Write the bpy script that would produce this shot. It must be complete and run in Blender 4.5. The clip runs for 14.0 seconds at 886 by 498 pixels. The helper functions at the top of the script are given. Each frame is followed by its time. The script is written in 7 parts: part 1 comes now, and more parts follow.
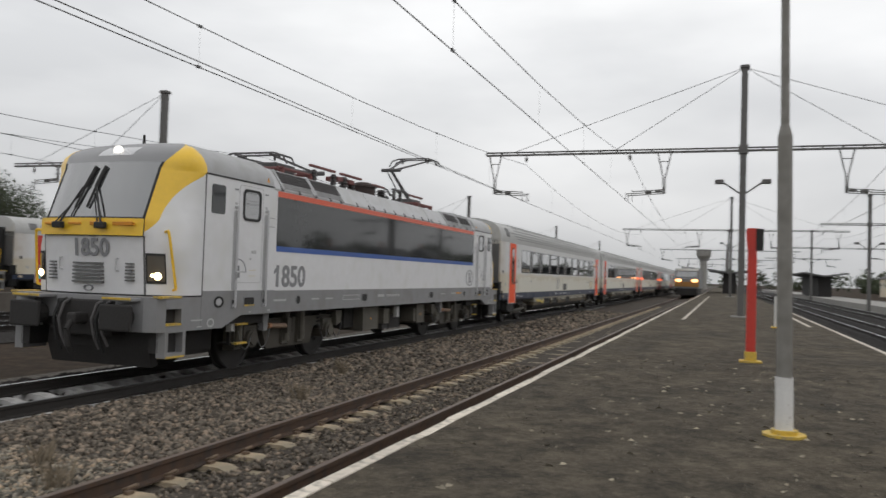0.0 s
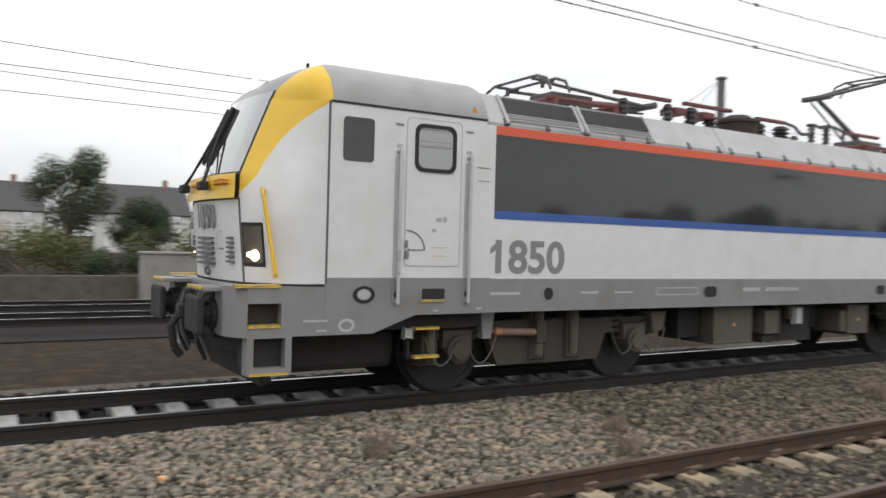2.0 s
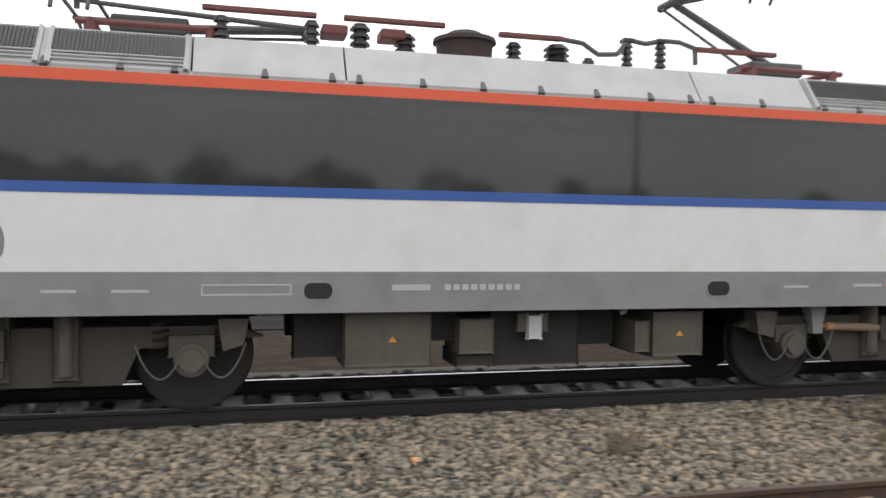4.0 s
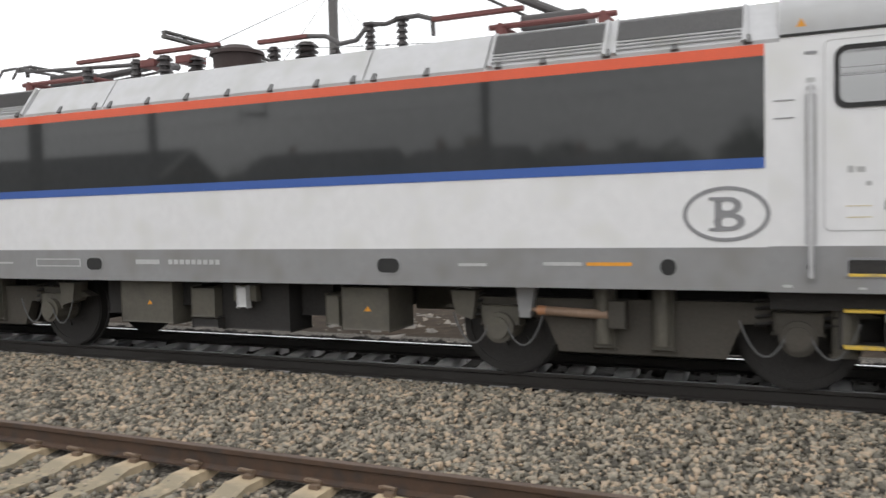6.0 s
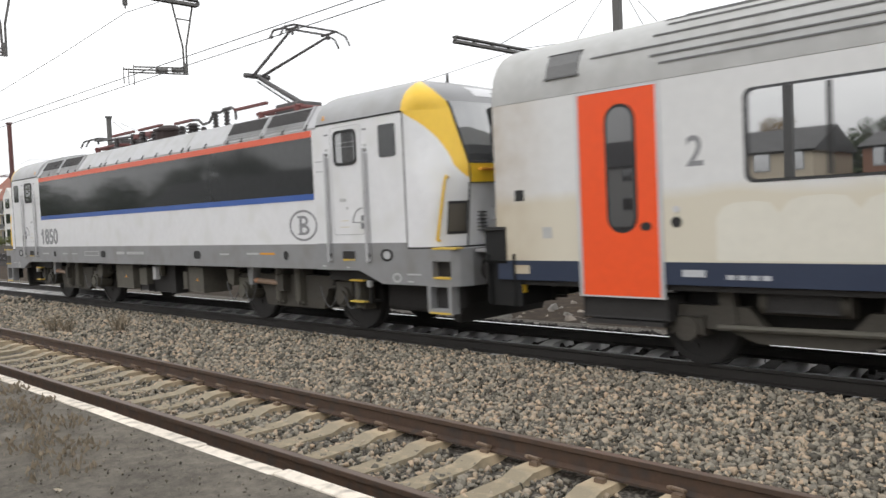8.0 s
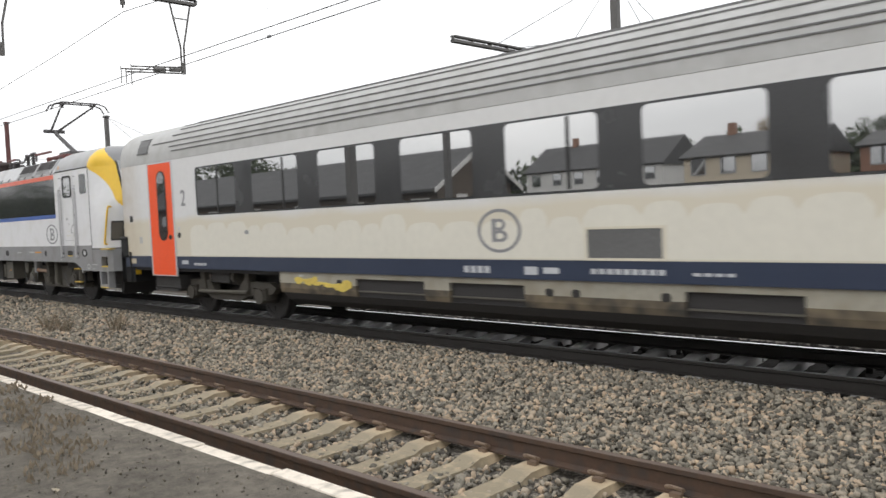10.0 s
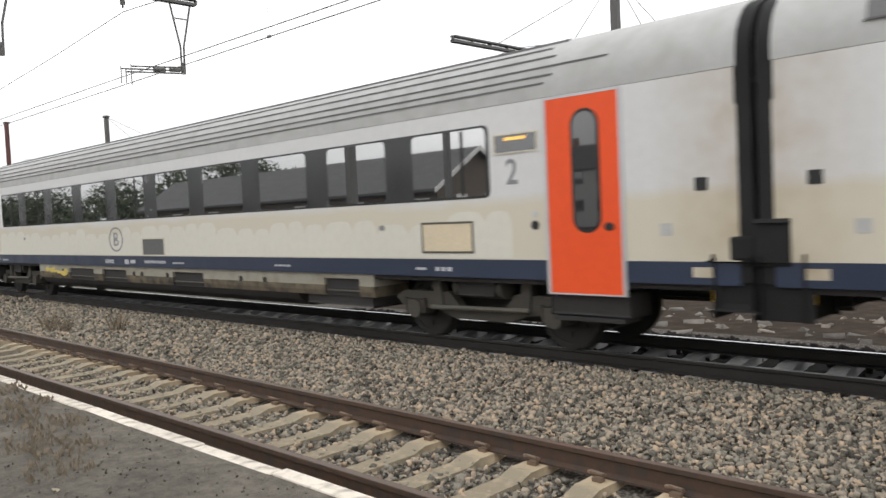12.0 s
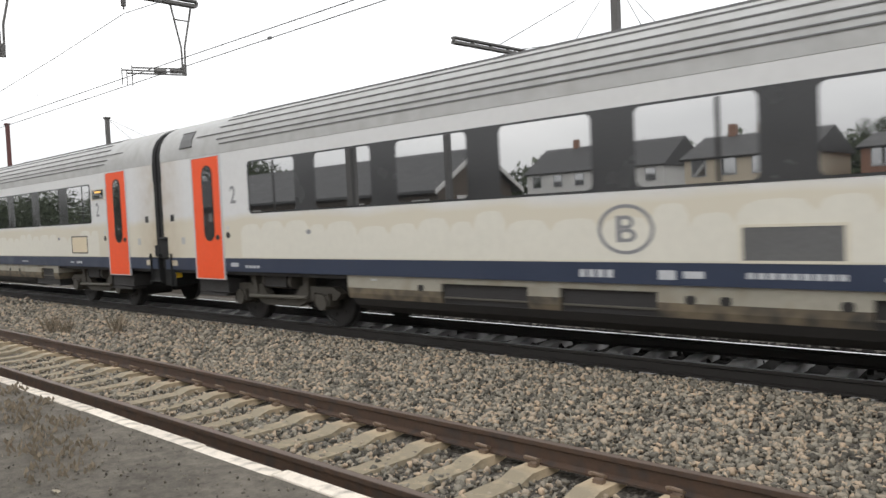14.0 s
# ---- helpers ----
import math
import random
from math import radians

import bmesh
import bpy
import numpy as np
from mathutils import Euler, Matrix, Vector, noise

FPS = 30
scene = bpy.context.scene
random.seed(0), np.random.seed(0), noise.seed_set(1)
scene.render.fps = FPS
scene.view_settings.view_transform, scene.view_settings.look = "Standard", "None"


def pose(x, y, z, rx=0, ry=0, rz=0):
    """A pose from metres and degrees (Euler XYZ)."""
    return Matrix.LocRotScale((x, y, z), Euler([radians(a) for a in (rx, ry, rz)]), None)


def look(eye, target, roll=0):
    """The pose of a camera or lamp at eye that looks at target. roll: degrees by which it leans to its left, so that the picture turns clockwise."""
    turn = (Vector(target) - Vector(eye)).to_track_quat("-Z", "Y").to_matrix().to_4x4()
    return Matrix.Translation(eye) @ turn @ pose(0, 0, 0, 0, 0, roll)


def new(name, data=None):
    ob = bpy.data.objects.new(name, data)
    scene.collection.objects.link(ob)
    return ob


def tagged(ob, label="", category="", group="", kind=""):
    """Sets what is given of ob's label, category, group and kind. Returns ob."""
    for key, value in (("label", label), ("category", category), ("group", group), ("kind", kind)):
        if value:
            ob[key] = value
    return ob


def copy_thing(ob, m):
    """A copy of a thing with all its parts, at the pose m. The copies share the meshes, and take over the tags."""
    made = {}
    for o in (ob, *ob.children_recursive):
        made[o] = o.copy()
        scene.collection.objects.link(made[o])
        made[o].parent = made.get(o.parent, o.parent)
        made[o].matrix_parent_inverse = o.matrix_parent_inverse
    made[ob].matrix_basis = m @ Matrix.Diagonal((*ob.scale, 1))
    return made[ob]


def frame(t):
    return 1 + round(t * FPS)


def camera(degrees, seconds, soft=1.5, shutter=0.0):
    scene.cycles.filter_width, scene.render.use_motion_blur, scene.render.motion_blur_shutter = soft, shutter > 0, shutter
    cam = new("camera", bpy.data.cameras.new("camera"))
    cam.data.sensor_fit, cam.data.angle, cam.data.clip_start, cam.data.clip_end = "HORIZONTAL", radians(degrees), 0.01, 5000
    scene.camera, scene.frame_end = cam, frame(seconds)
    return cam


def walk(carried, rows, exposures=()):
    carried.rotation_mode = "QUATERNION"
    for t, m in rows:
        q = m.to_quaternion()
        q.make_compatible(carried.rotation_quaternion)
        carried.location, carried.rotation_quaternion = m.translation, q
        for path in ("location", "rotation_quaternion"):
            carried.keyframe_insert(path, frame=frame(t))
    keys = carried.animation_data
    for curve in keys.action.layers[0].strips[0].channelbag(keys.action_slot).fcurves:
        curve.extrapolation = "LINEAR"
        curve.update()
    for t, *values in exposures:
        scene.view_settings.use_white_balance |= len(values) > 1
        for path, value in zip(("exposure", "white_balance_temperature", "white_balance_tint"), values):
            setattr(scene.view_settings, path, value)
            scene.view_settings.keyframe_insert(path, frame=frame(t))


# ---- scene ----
EYE = Vector((0.0, 0.0, 1.856))
# seconds, heading (degrees from +x towards +y), pitch, roll
AIM = [(0.0, 19.56, 1.86, 1.84), (0.1, 21.15, 1.8, 1.83), (0.2, 23.78, 1.67, 1.82), (0.5, 29.78, 1.34, 1.82), (1.0, 36.1, 1.29, 1.8), (1.5, 41.8, 0.49, 1.8),
       (1.6, 44.61, 0.39, 1.73), (1.7, 47.75, 0.30, 1.67), (1.8, 52.45, 0.20, 1.60), (1.9, 55.43, -0.05, 1.58), (2.0, 58.41, -0.3, 1.55), (2.1, 60.30, -0.35, 1.51), (2.2, 61.22, -0.40, 1.47), (2.3, 61.26, -0.45, 1.44), (2.5, 61.16, -0.55, 1.36), (3.0, 62.94, -0.53, 1.45),
       (3.2, 63.18, -0.59, 1.53), (3.7, 68.0, -0.9, 1.2), (4.3, 85.0, -1.4, 0.1), (4.8, 98.0, -1.8, -0.8), (5.3, 109.3, -2.05, -1.3), (5.5, 113.5, -2.36, -1.1), (5.8, 113.5, -2.5, -1.2), (5.9, 113.4, -2.6, -1.28), (6.0, 113.81, -2.67, -1.37), (6.1, 117.3, -2.58, -1.64), (6.2, 120.9, -2.49, -1.9), (6.3, 124.4, -2.4, -2.17), (6.4, 128.2, -2.3, -2.44),
       (6.5, 133.06, -2.21, -2.7), (6.6, 134.9, -2.25, -2.65), (6.8, 134.7, -2.35, -2.5), (7.0, 134.37, -2.43, -2.4), (7.5, 134.32, -2.46, -2.5), (8.0, 134.22, -2.5, -2.55),
       (8.5, 134.1, -2.55, -2.58), (11.0, 134.08, -2.55, -2.58), (13.5, 134.08, -2.55, -2.58), (14.0, 134.12, -2.45, -2.58)]


def aim(h, p, r):
    h, p = radians(h), radians(p)
    return look(EYE, EYE + Vector((math.cos(h) * math.cos(p), math.sin(h) * math.cos(p), math.sin(p))), r)


cam = camera(58.5, 14.0, soft=1.5, shutter=0.35)
walk(cam, [(t, aim(h, p, r)) for t, h, p, r in AIM],
     exposures=[(0.0, -1.0), (0.5, -0.92), (1.0, -0.76), (1.5, -0.62), (2.0, -0.48), (3.2, -0.36), (5.3, -0.22), (14.0, -0.28)])

# ---- world and light: overcast day ----
SUN_EL, SUN_ROT = radians(42), radians(200)
world = bpy.data.worlds.new("overcast_sky")
scene.world = world
world.use_nodes = True
wn, wl = world.node_tree.nodes, world.node_tree.links
wn.clear()
w_out = wn.new("ShaderNodeOutputWorld")
w_bg = wn.new("ShaderNodeBackground")
w_sky = wn.new("ShaderNodeTexSky")
w_sky.sky_type, w_sky.sun_disc, w_sky.sun_elevation, w_sky.sun_rotation = "NISHITA", False, SUN_EL, SUN_ROT
w_sky.dust_density = 5.0
w_gain = wn.new("ShaderNodeMix")
w_gain.data_type, w_gain.blend_type = "RGBA", "MULTIPLY"
w_gain.inputs[0].default_value = 1.0
w_gain.inputs[7].default_value = (0.06, 0.06, 0.06, 1)
w_tc = wn.new("ShaderNodeTexCoord")
w_map = wn.new("ShaderNodeMapping")
w_map.inputs["Scale"].default_value = (1.0, 1.0, 3.2)
w_noise = wn.new("ShaderNodeTexNoise")
w_noise.inputs["Scale"].default_value, w_noise.inputs["Detail"].default_value = 2.2, 5.0
w_ramp = wn.new("ShaderNodeValToRGB")
w_ramp.color_ramp.elements[0].position, w_ramp.color_ramp.elements[0].color = 0.3, (1.3, 1.32, 1.35, 1)
w_ramp.color_ramp.elements[1].position, w_ramp.color_ramp.elements[1].color = 0.7, (1.85, 1.86, 1.87, 1)
w_mix = wn.new("ShaderNodeMix")
w_mix.data_type = "RGBA"
w_mix.inputs[0].default_value = 0.9
w_bg.inputs["Strength"].default_value = 1.0
wl.new(w_sky.outputs[0], w_gain.inputs[6])
wl.new(w_tc.outputs["Generated"], w_map.inputs[0])
wl.new(w_map.outputs[0], w_noise.inputs[0])
wl.new(w_noise.outputs[0], w_ramp.inputs[0])
# an overcast sky is brighter overhead than at the horizon
w_sep, w_up, w_cie = wn.new("ShaderNodeSeparateXYZ"), wn.new("ShaderNodeMath"), wn.new("ShaderNodeMath")
w_up.operation, w_up.inputs[1].default_value = "MAXIMUM", 0.0
w_cie.operation, w_cie.inputs[1].default_value, w_cie.inputs[2].default_value = "MULTIPLY_ADD", 1.8, 0.78
w_shade = wn.new("ShaderNodeMix")
w_shade.data_type, w_shade.blend_type = "RGBA", "MULTIPLY"
w_shade.inputs[0].default_value = 1.0
wl.new(w_tc.outputs["Generated"], w_sep.inputs[0])
wl.new(w_sep.outputs["Z"], w_up.inputs[0])
wl.new(w_up.outputs[0], w_cie.inputs[0])
w_top = wn.new("ShaderNodeMath")
w_top.operation, w_top.inputs[1].default_value = "MINIMUM", 1.24
wl.new(w_ramp.outputs[0], w_shade.inputs[6])
wl.new(w_cie.outputs[0], w_top.inputs[0])
wl.new(w_top.outputs[0], w_shade.inputs[7])
wl.new(w_gain.outputs[2], w_mix.inputs[6])
wl.new(w_shade.outputs[2], w_mix.inputs[7])
wl.new(w_mix.outputs[2], w_bg.inputs[0])
wl.new(w_bg.outputs[0], w_out.inputs[0])
sun = new("sun", bpy.data.lights.new("sun", "SUN"))
sun.data.energy, sun.data.angle, sun.data.color = 0.3, radians(25), (1.0, 0.97, 0.92)
sun.matrix_world = look((0, -30, 40), (6, 0, 0))


# ---- materials ----
def mat(name, color, rough=0.6, metal=0.0, var=0.12, scale=6.0, bump=0.0, bump_scale=60.0, island=0.0, rand=0.0, second=None, fac=(0.45, 0.7), coat=0.0, stretch=None, spec=None, grit=0.5):
    """A surface with variation at two scales, a second colour in patches, fine relief, and differences from piece to piece."""
    m = bpy.data.materials.new(name)
    m.use_nodes = True
    n, l = m.node_tree.nodes, m.node_tree.links
    b = n["Principled BSDF"]
    b.inputs["Roughness"].default_value, b.inputs["Metallic"].default_value = rough, metal
    b.inputs["Coat Weight"].default_value = coat
    b.inputs["Coat Roughness"].default_value = 0.05
    if spec is not None:
        b.inputs["Specular IOR Level"].default_value = spec
    tc = n.new("ShaderNodeTexCoord")
    src = tc.outputs["Object"]
    if stretch:
        mp = n.new("ShaderNodeMapping")
        mp.inputs["Scale"].default_value = stretch
        l.new(src, mp.inputs[0])
        src = mp.outputs[0]
    big, fine = n.new("ShaderNodeTexNoise"), n.new("ShaderNodeTexNoise")
    big.inputs["Scale"].default_value, big.inputs["Detail"].default_value = scale * 0.25, 6
    fine.inputs["Scale"].default_value, fine.inputs["Detail"].default_value = scale * 4, 4
    l.new(src, big.inputs[0]), l.new(src, fine.inputs[0])
    add = n.new("ShaderNodeMath")
    add.operation = "ADD"
    l.new(big.outputs[0], add.inputs[0]), l.new(fine.outputs[0], add.inputs[1])
    last = add.outputs[0]
    extra = 0.0
    if island or rand:
        g = n.new("ShaderNodeNewGeometry" if island else "ShaderNodeObjectInfo")
        mul = n.new("ShaderNodeMath")
        mul.operation, mul.inputs[1].default_value = "MULTIPLY_ADD", 2 * (island or rand)
        l.new(g.outputs["Random Per Island" if island else "Random"], mul.inputs[0]), l.new(last, mul.inputs[2])
        last, extra = mul.outputs[0], (island or rand)
    rng = n.new("ShaderNodeMapRange")
    rng.inputs[1].default_value, rng.inputs[2].default_value = 0.6 + extra * 0.1, 1.4 + 2 * extra - extra * 0.1
    rng.inputs[3].default_value, rng.inputs[4].default_value = 1 - var * (1 + extra), 1 + var * (1 + extra)
    l.new(last, rng.inputs[0])
    mix = n.new("ShaderNodeMix")
    mix.data_type, mix.blend_type = "RGBA", "MULTIPLY"
    mix.inputs[0].default_value = 1.0
    if second:
        two = n.new("ShaderNodeMix")
        two.data_type = "RGBA"
        two.inputs[6].default_value, two.inputs[7].default_value = (*color, 1), (*second, 1)
        patch = n.new("ShaderNodeMapRange")
        patch.inputs[1].default_value, patch.inputs[2].default_value = fac
        third = n.new("ShaderNodeTexNoise")
        third.inputs["Scale"].default_value, third.inputs["Detail"].default_value = scale, 8
        third.inputs["Roughness"].default_value = fine.inputs["Roughness"].default_value = grit
        l.new(src, third.inputs[0])
        if island:
            l.new(g.outputs["Random Per Island"], patch.inputs[0])
        else:
            l.new(third.outputs[0], patch.inputs[0])
        l.new(patch.outputs[0], two.inputs[0])
        l.new(two.outputs[2], mix.inputs[6])
    else:
        mix.inputs[6].default_value = (*color, 1)
    l.new(rng.outputs[0], mix.inputs[7])
    l.new(mix.outputs[2], b.inputs["Base Color"])
    rr = n.new("ShaderNodeMapRange")
    rr.inputs[1].default_value, rr.inputs[2].default_value = 0.3, 0.7
    rr.inputs[3].default_value, rr.inputs[4].default_value = max(rough - 0.1, 0.02), min(rough + 0.1, 1)
    l.new(big.outputs[0], rr.inputs[0]), l.new(rr.outputs[0], b.inputs["Roughness"])
    if bump:
        bn, bp = n.new("ShaderNodeTexNoise"), n.new("ShaderNodeBump")
        bn.inputs["Scale"].default_value, bn.inputs["Detail"].default_value = bump_scale, 6
        bp.inputs["Strength"].default_value, bp.inputs["Distance"].default_value = bump, 0.02
        l.new(src, bn.inputs[0]), l.new(bn.outputs[0], bp.inputs["Height"]), l.new(bp.outputs[0], b.inputs["Normal"])
    return m


def stain(m, axis, lo, hi, color, amount, grain):
    """Dirt that lies over a stretch of a thing: from lo (none) to hi (full) metres from its middle along one axis, with a ragged edge."""
    n, l = m.node_tree.nodes, m.node_tree.links
    b = n["Principled BSDF"]
    old = b.inputs["Base Color"].links[0].from_socket
    tc, sep, ab, rng, nz, ma, mix = (n.new("ShaderNode" + k) for k in ("TexCoord", "SeparateXYZ", "Math", "MapRange", "TexNoise", "Math", "Mix"))
    ab.operation, ma.operation, ma.use_clamp, mix.data_type = "ABSOLUTE", "MULTIPLY", True, "RGBA"
    rng.inputs[1].default_value, rng.inputs[2].default_value, rng.inputs[3].default_value, rng.inputs[4].default_value = lo, hi, 0.0, 2.0 * amount
    nz.inputs["Scale"].default_value, nz.inputs["Detail"].default_value = grain, 6
    l.new(tc.outputs["Object"], sep.inputs[0]), l.new(sep.outputs[axis], ab.inputs[0]), l.new(ab.outputs[0], rng.inputs[0])
    l.new(tc.outputs["Object"], nz.inputs[0]), l.new(rng.outputs[0], ma.inputs[0]), l.new(nz.outputs[0], ma.inputs[1])
    l.new(old, mix.inputs[6]), l.new(ma.outputs[0], mix.inputs[0]), l.new(mix.outputs[2], b.inputs["Base Color"])
    mix.inputs[7].default_value = (*color, 1)


def film(m, color, top, full, ragged):
    """A film of another colour over the lower part of a side, with a soft, wavy upper edge between the heights top and full."""
    n, l = m.node_tree.nodes, m.node_tree.links
    b = n["Principled BSDF"]
    old = b.inputs["Base Color"].links[0].from_socket
    tc, sep, mp, nz, ma, rng, mix = (n.new("ShaderNode" + k) for k in ("TexCoord", "SeparateXYZ", "Mapping", "TexNoise", "Math", "MapRange", "Mix"))
    ma.operation, ma.inputs[1].default_value, mix.data_type = "MULTIPLY_ADD", ragged, "RGBA"
    mp.inputs["Scale"].default_value = (1.0, 1.0, 2.0)
    nz.inputs["Scale"].default_value, nz.inputs["Detail"].default_value = 0.7, 4
    rng.inputs[1].default_value, rng.inputs[2].default_value = top + ragged / 2, full + ragged / 2
    l.new(tc.outputs["Object"], sep.inputs[0]), l.new(tc.outputs["Object"], mp.inputs[0]), l.new(mp.outputs[0], nz.inputs[0])
    l.new(nz.outputs[0], ma.inputs[0]), l.new(sep.outputs["Z"], ma.inputs[2]), l.new(ma.outputs[0], rng.inputs[0])
    l.new(old, mix.inputs[6]), l.new(rng.outputs[0], mix.inputs[0]), l.new(mix.outputs[2], b.inputs["Base Color"])
    mix.inputs[7].default_value = (*color, 1)


def glow(name, color, strength):
    m = bpy.data.materials.new(name)
    m.use_nodes = True
    b = m.node_tree.nodes["Principled BSDF"]
    b.inputs["Base Color"].default_value = (*color, 1)
    b.inputs["Emission Color"].default_value = (*color, 1)
    b.inputs["Emission Strength"].default_value = strength
    return m


def glass(name, tint, rough=0.03, ior=1.9):
    m = bpy.data.materials.new(name)
    m.use_nodes = True
    b = m.node_tree.nodes["Principled BSDF"]
    b.inputs["Base Color"].default_value = (*tint, 1)
    b.inputs["Roughness"].default_value = rough
    b.inputs["IOR"].default_value = ior
    b.inputs["Coat Weight"].default_value = 1.0
    b.inputs["Coat Roughness"].default_value = 0.02
    b.inputs["Coat IOR"].default_value = ior
    return m


WHITE = mat("white_paint", (0.72, 0.72, 0.73), 0.42, var=0.05, scale=2.0, second=(0.64, 0.64, 0.62), fac=(0.5, 0.75), coat=0.15)
ROOFGREY = mat("roof_paint", (0.47, 0.47, 0.48), 0.55, var=0.08, scale=3.0, second=(0.4, 0.4, 0.39))
SKIRT = mat("skirt_paint", (0.245, 0.245, 0.25), 0.5, var=0.08, scale=3.0, second=(0.21, 0.205, 0.2))
DARK = mat("dark_side_panel", (0.036, 0.038, 0.039), 0.11, var=0.1, scale=2.0, spec=0.6)
RED = mat("red_paint", (0.72, 0.1, 0.035), 0.4, var=0.05, coat=0.2)
BLUE = mat("blue_paint", (0.035, 0.1, 0.36), 0.4, var=0.05, coat=0.2)
NAVY = mat("navy_paint", (0.021, 0.032, 0.064), 0.45, var=0.1, coat=0.1)
WORNYELLOW = mat("worn_yellow_edge", (0.62, 0.42, 0.06), 0.6, var=0.15, scale=12, second=(0.3, 0.25, 0.15), fac=(0.5, 0.7))
YELLOW = mat("yellow_paint", (0.83, 0.52, 0.035), 0.4, var=0.05, scale=3, coat=0.2)
ORANGE = mat("door_orange", (0.84, 0.085, 0.01), 0.55, var=0.06, scale=3, coat=0.05)
GLASS = glass("window_glass", (0.02, 0.023, 0.025), 0.02, 3.6)
CABGLASS = glass("cab_glass", (0.075, 0.077, 0.08), 0.03, 2.15)
BROW = mat("brow_grey", (0.2, 0.2, 0.205), 0.45, var=0.06, coat=0.2)
DOORGLASS = glass("door_glass", (0.03, 0.03, 0.032), 0.03, 1.7)
RUBBER = mat("black_rubber", (0.018, 0.018, 0.018), 0.7, var=0.2)
GRILLE = mat("dark_grille", (0.12, 0.12, 0.12), 0.7, var=0.2)
PILLAR = mat("window_pillar", (0.045, 0.046, 0.048), 0.22, var=0.1)
TAN = mat("tan_hatch", (0.66, 0.56, 0.4), 0.6, var=0.12)
# BOGIE and BOX: dirt colours, darkened further for shade under the body
BOGIE = mat("bogie_dirt_shade", (0.06, 0.054, 0.044), 0.8, var=0.25, scale=8, second=(0.06, 0.052, 0.043), bump=0.2)
GEAR = mat("underframe_dark", (0.026, 0.024, 0.023), 0.8, var=0.3, scale=8, bump=0.2)
BOX = mat("equipment_box", (0.095, 0.087, 0.07), 0.7, var=0.2, scale=6, second=(0.08, 0.073, 0.062))
COPPER = mat("damper_copper", (0.24, 0.16, 0.11), 0.55, var=0.2)
HANDRAIL = mat("handrail_steel", (0.55, 0.55, 0.56), 0.35, 0.3, var=0.1)
BUSBAR = mat("busbar_red", (0.15, 0.05, 0.045), 0.6, var=0.2)
INSUL = mat("insulator_brown", (0.028, 0.022, 0.022), 0.35, var=0.2)
DRUM = mat("drum_brown", (0.04, 0.026, 0.024), 0.75, var=0.2)
CABLE = mat("cable_grey", (0.1, 0.1, 0.1), 0.6, var=0.1)
CAP = mat("damper_cap", (0.42, 0.2, 0.1), 0.5, var=0.15)
PANTO = mat("pantograph_grey", (0.09, 0.085, 0.085), 0.6, var=0.2)
PALEYELLOW = mat("pale_yellow_line", (0.6, 0.52, 0.3), 0.6, var=0.1)
MARK2 = mat("grey_notice", (0.42, 0.42, 0.42), 0.6, var=0.1)
LENS = glass("lamp_lens", (0.1, 0.09, 0.075), 0.08, 1.6)
LETTER = mat("letter_grey", (0.23, 0.23, 0.24), 0.5, var=0.05)
MARK = mat("white_mark", (0.45, 0.45, 0.45), 0.6, var=0.1)
ORMARK = mat("orange_mark", (0.7, 0.3, 0.03), 0.6, var=0.1)
LAMP = glow("headlamp_glow", (1.0, 0.72, 0.38), 18.0)
LAMPWHITE = glow("top_lamp_glow", (1.0, 0.97, 0.9), 2.0)
LAMPRED = glow("red_lamp_glow", (1.0, 0.12, 0.03), 5.0)
AMBER = glow("amber_display", (1.0, 0.55, 0.12), 0.7)
REFLECT = mat("lamp_reflector", (0.55, 0.45, 0.32), 0.2, 0.7, var=0.2, coat=1.0)
CREAM = mat("coach_cream", (0.62, 0.575, 0.47), 0.5, var=0.06, scale=2, coat=0.08)
COACHWHITE = mat("coach_white", (0.66, 0.66, 0.655), 0.5, var=0.05, scale=2, coat=0.08)
COACHSIDE = mat("coach_side", (0.66, 0.66, 0.655), 0.5, var=0.05, scale=2, coat=0.08)
film(COACHSIDE, (0.62, 0.575, 0.47), 2.06, 1.9, 0.3)
CLEAN = mat("washed_patch", (0.665, 0.64, 0.56), 0.5, var=0.05, scale=2)
ROOFLINE = mat("roof_joint", (0.16, 0.16, 0.16), 0.7, var=0.15)
COACHROOF = mat("coach_roof", (0.45, 0.45, 0.44), 0.6, var=0.1, scale=3, second=(0.38, 0.375, 0.36))
UNDER = mat("coach_underframe", (0.31, 0.29, 0.24), 0.7, var=0.15, scale=3, second=(0.22, 0.19, 0.14), fac=(0.48, 0.75))
UNDERDIRT = mat("underframe_dirt", (0.15, 0.12, 0.08), 0.85, var=0.25, scale=5, second=(0.05, 0.045, 0.038), fac=(0.4, 0.7))
# coach-end black, lowered so the colour itself holds the gap's shade
GAPBLACK = mat("gap_black", (0.009, 0.009, 0.009), 0.85, var=0.3, scale=6)
VENTDARK = mat("vent_dark", (0.03, 0.028, 0.028), 0.75, var=0.2, scale=5, stretch=(0.3, 1, 8))
GRAFF = mat("yellow_graffiti", (0.62, 0.47, 0.1), 0.6, var=0.2)
CYAN = mat("cyan_graffiti", (0.1, 0.5, 0.6), 0.6, var=0.3)
RUST = mat("rail_rust", (0.075, 0.044, 0.028), 0.7, var=0.25, scale=8, second=(0.045, 0.034, 0.029), bump=0.15)
RAILDARK = mat("rail_dark", (0.021, 0.018, 0.016), 0.8, var=0.2, scale=8)
RAILTOP = mat("rail_head_polished", (0.62, 0.62, 0.63), 0.22, 0.95, var=0.1)
# near head under the train: the underbody's dark reflection is in this grey
RAILSHADE = mat("rail_head_shaded", (0.2, 0.2, 0.2), 0.5, 0.6, var=0.15)
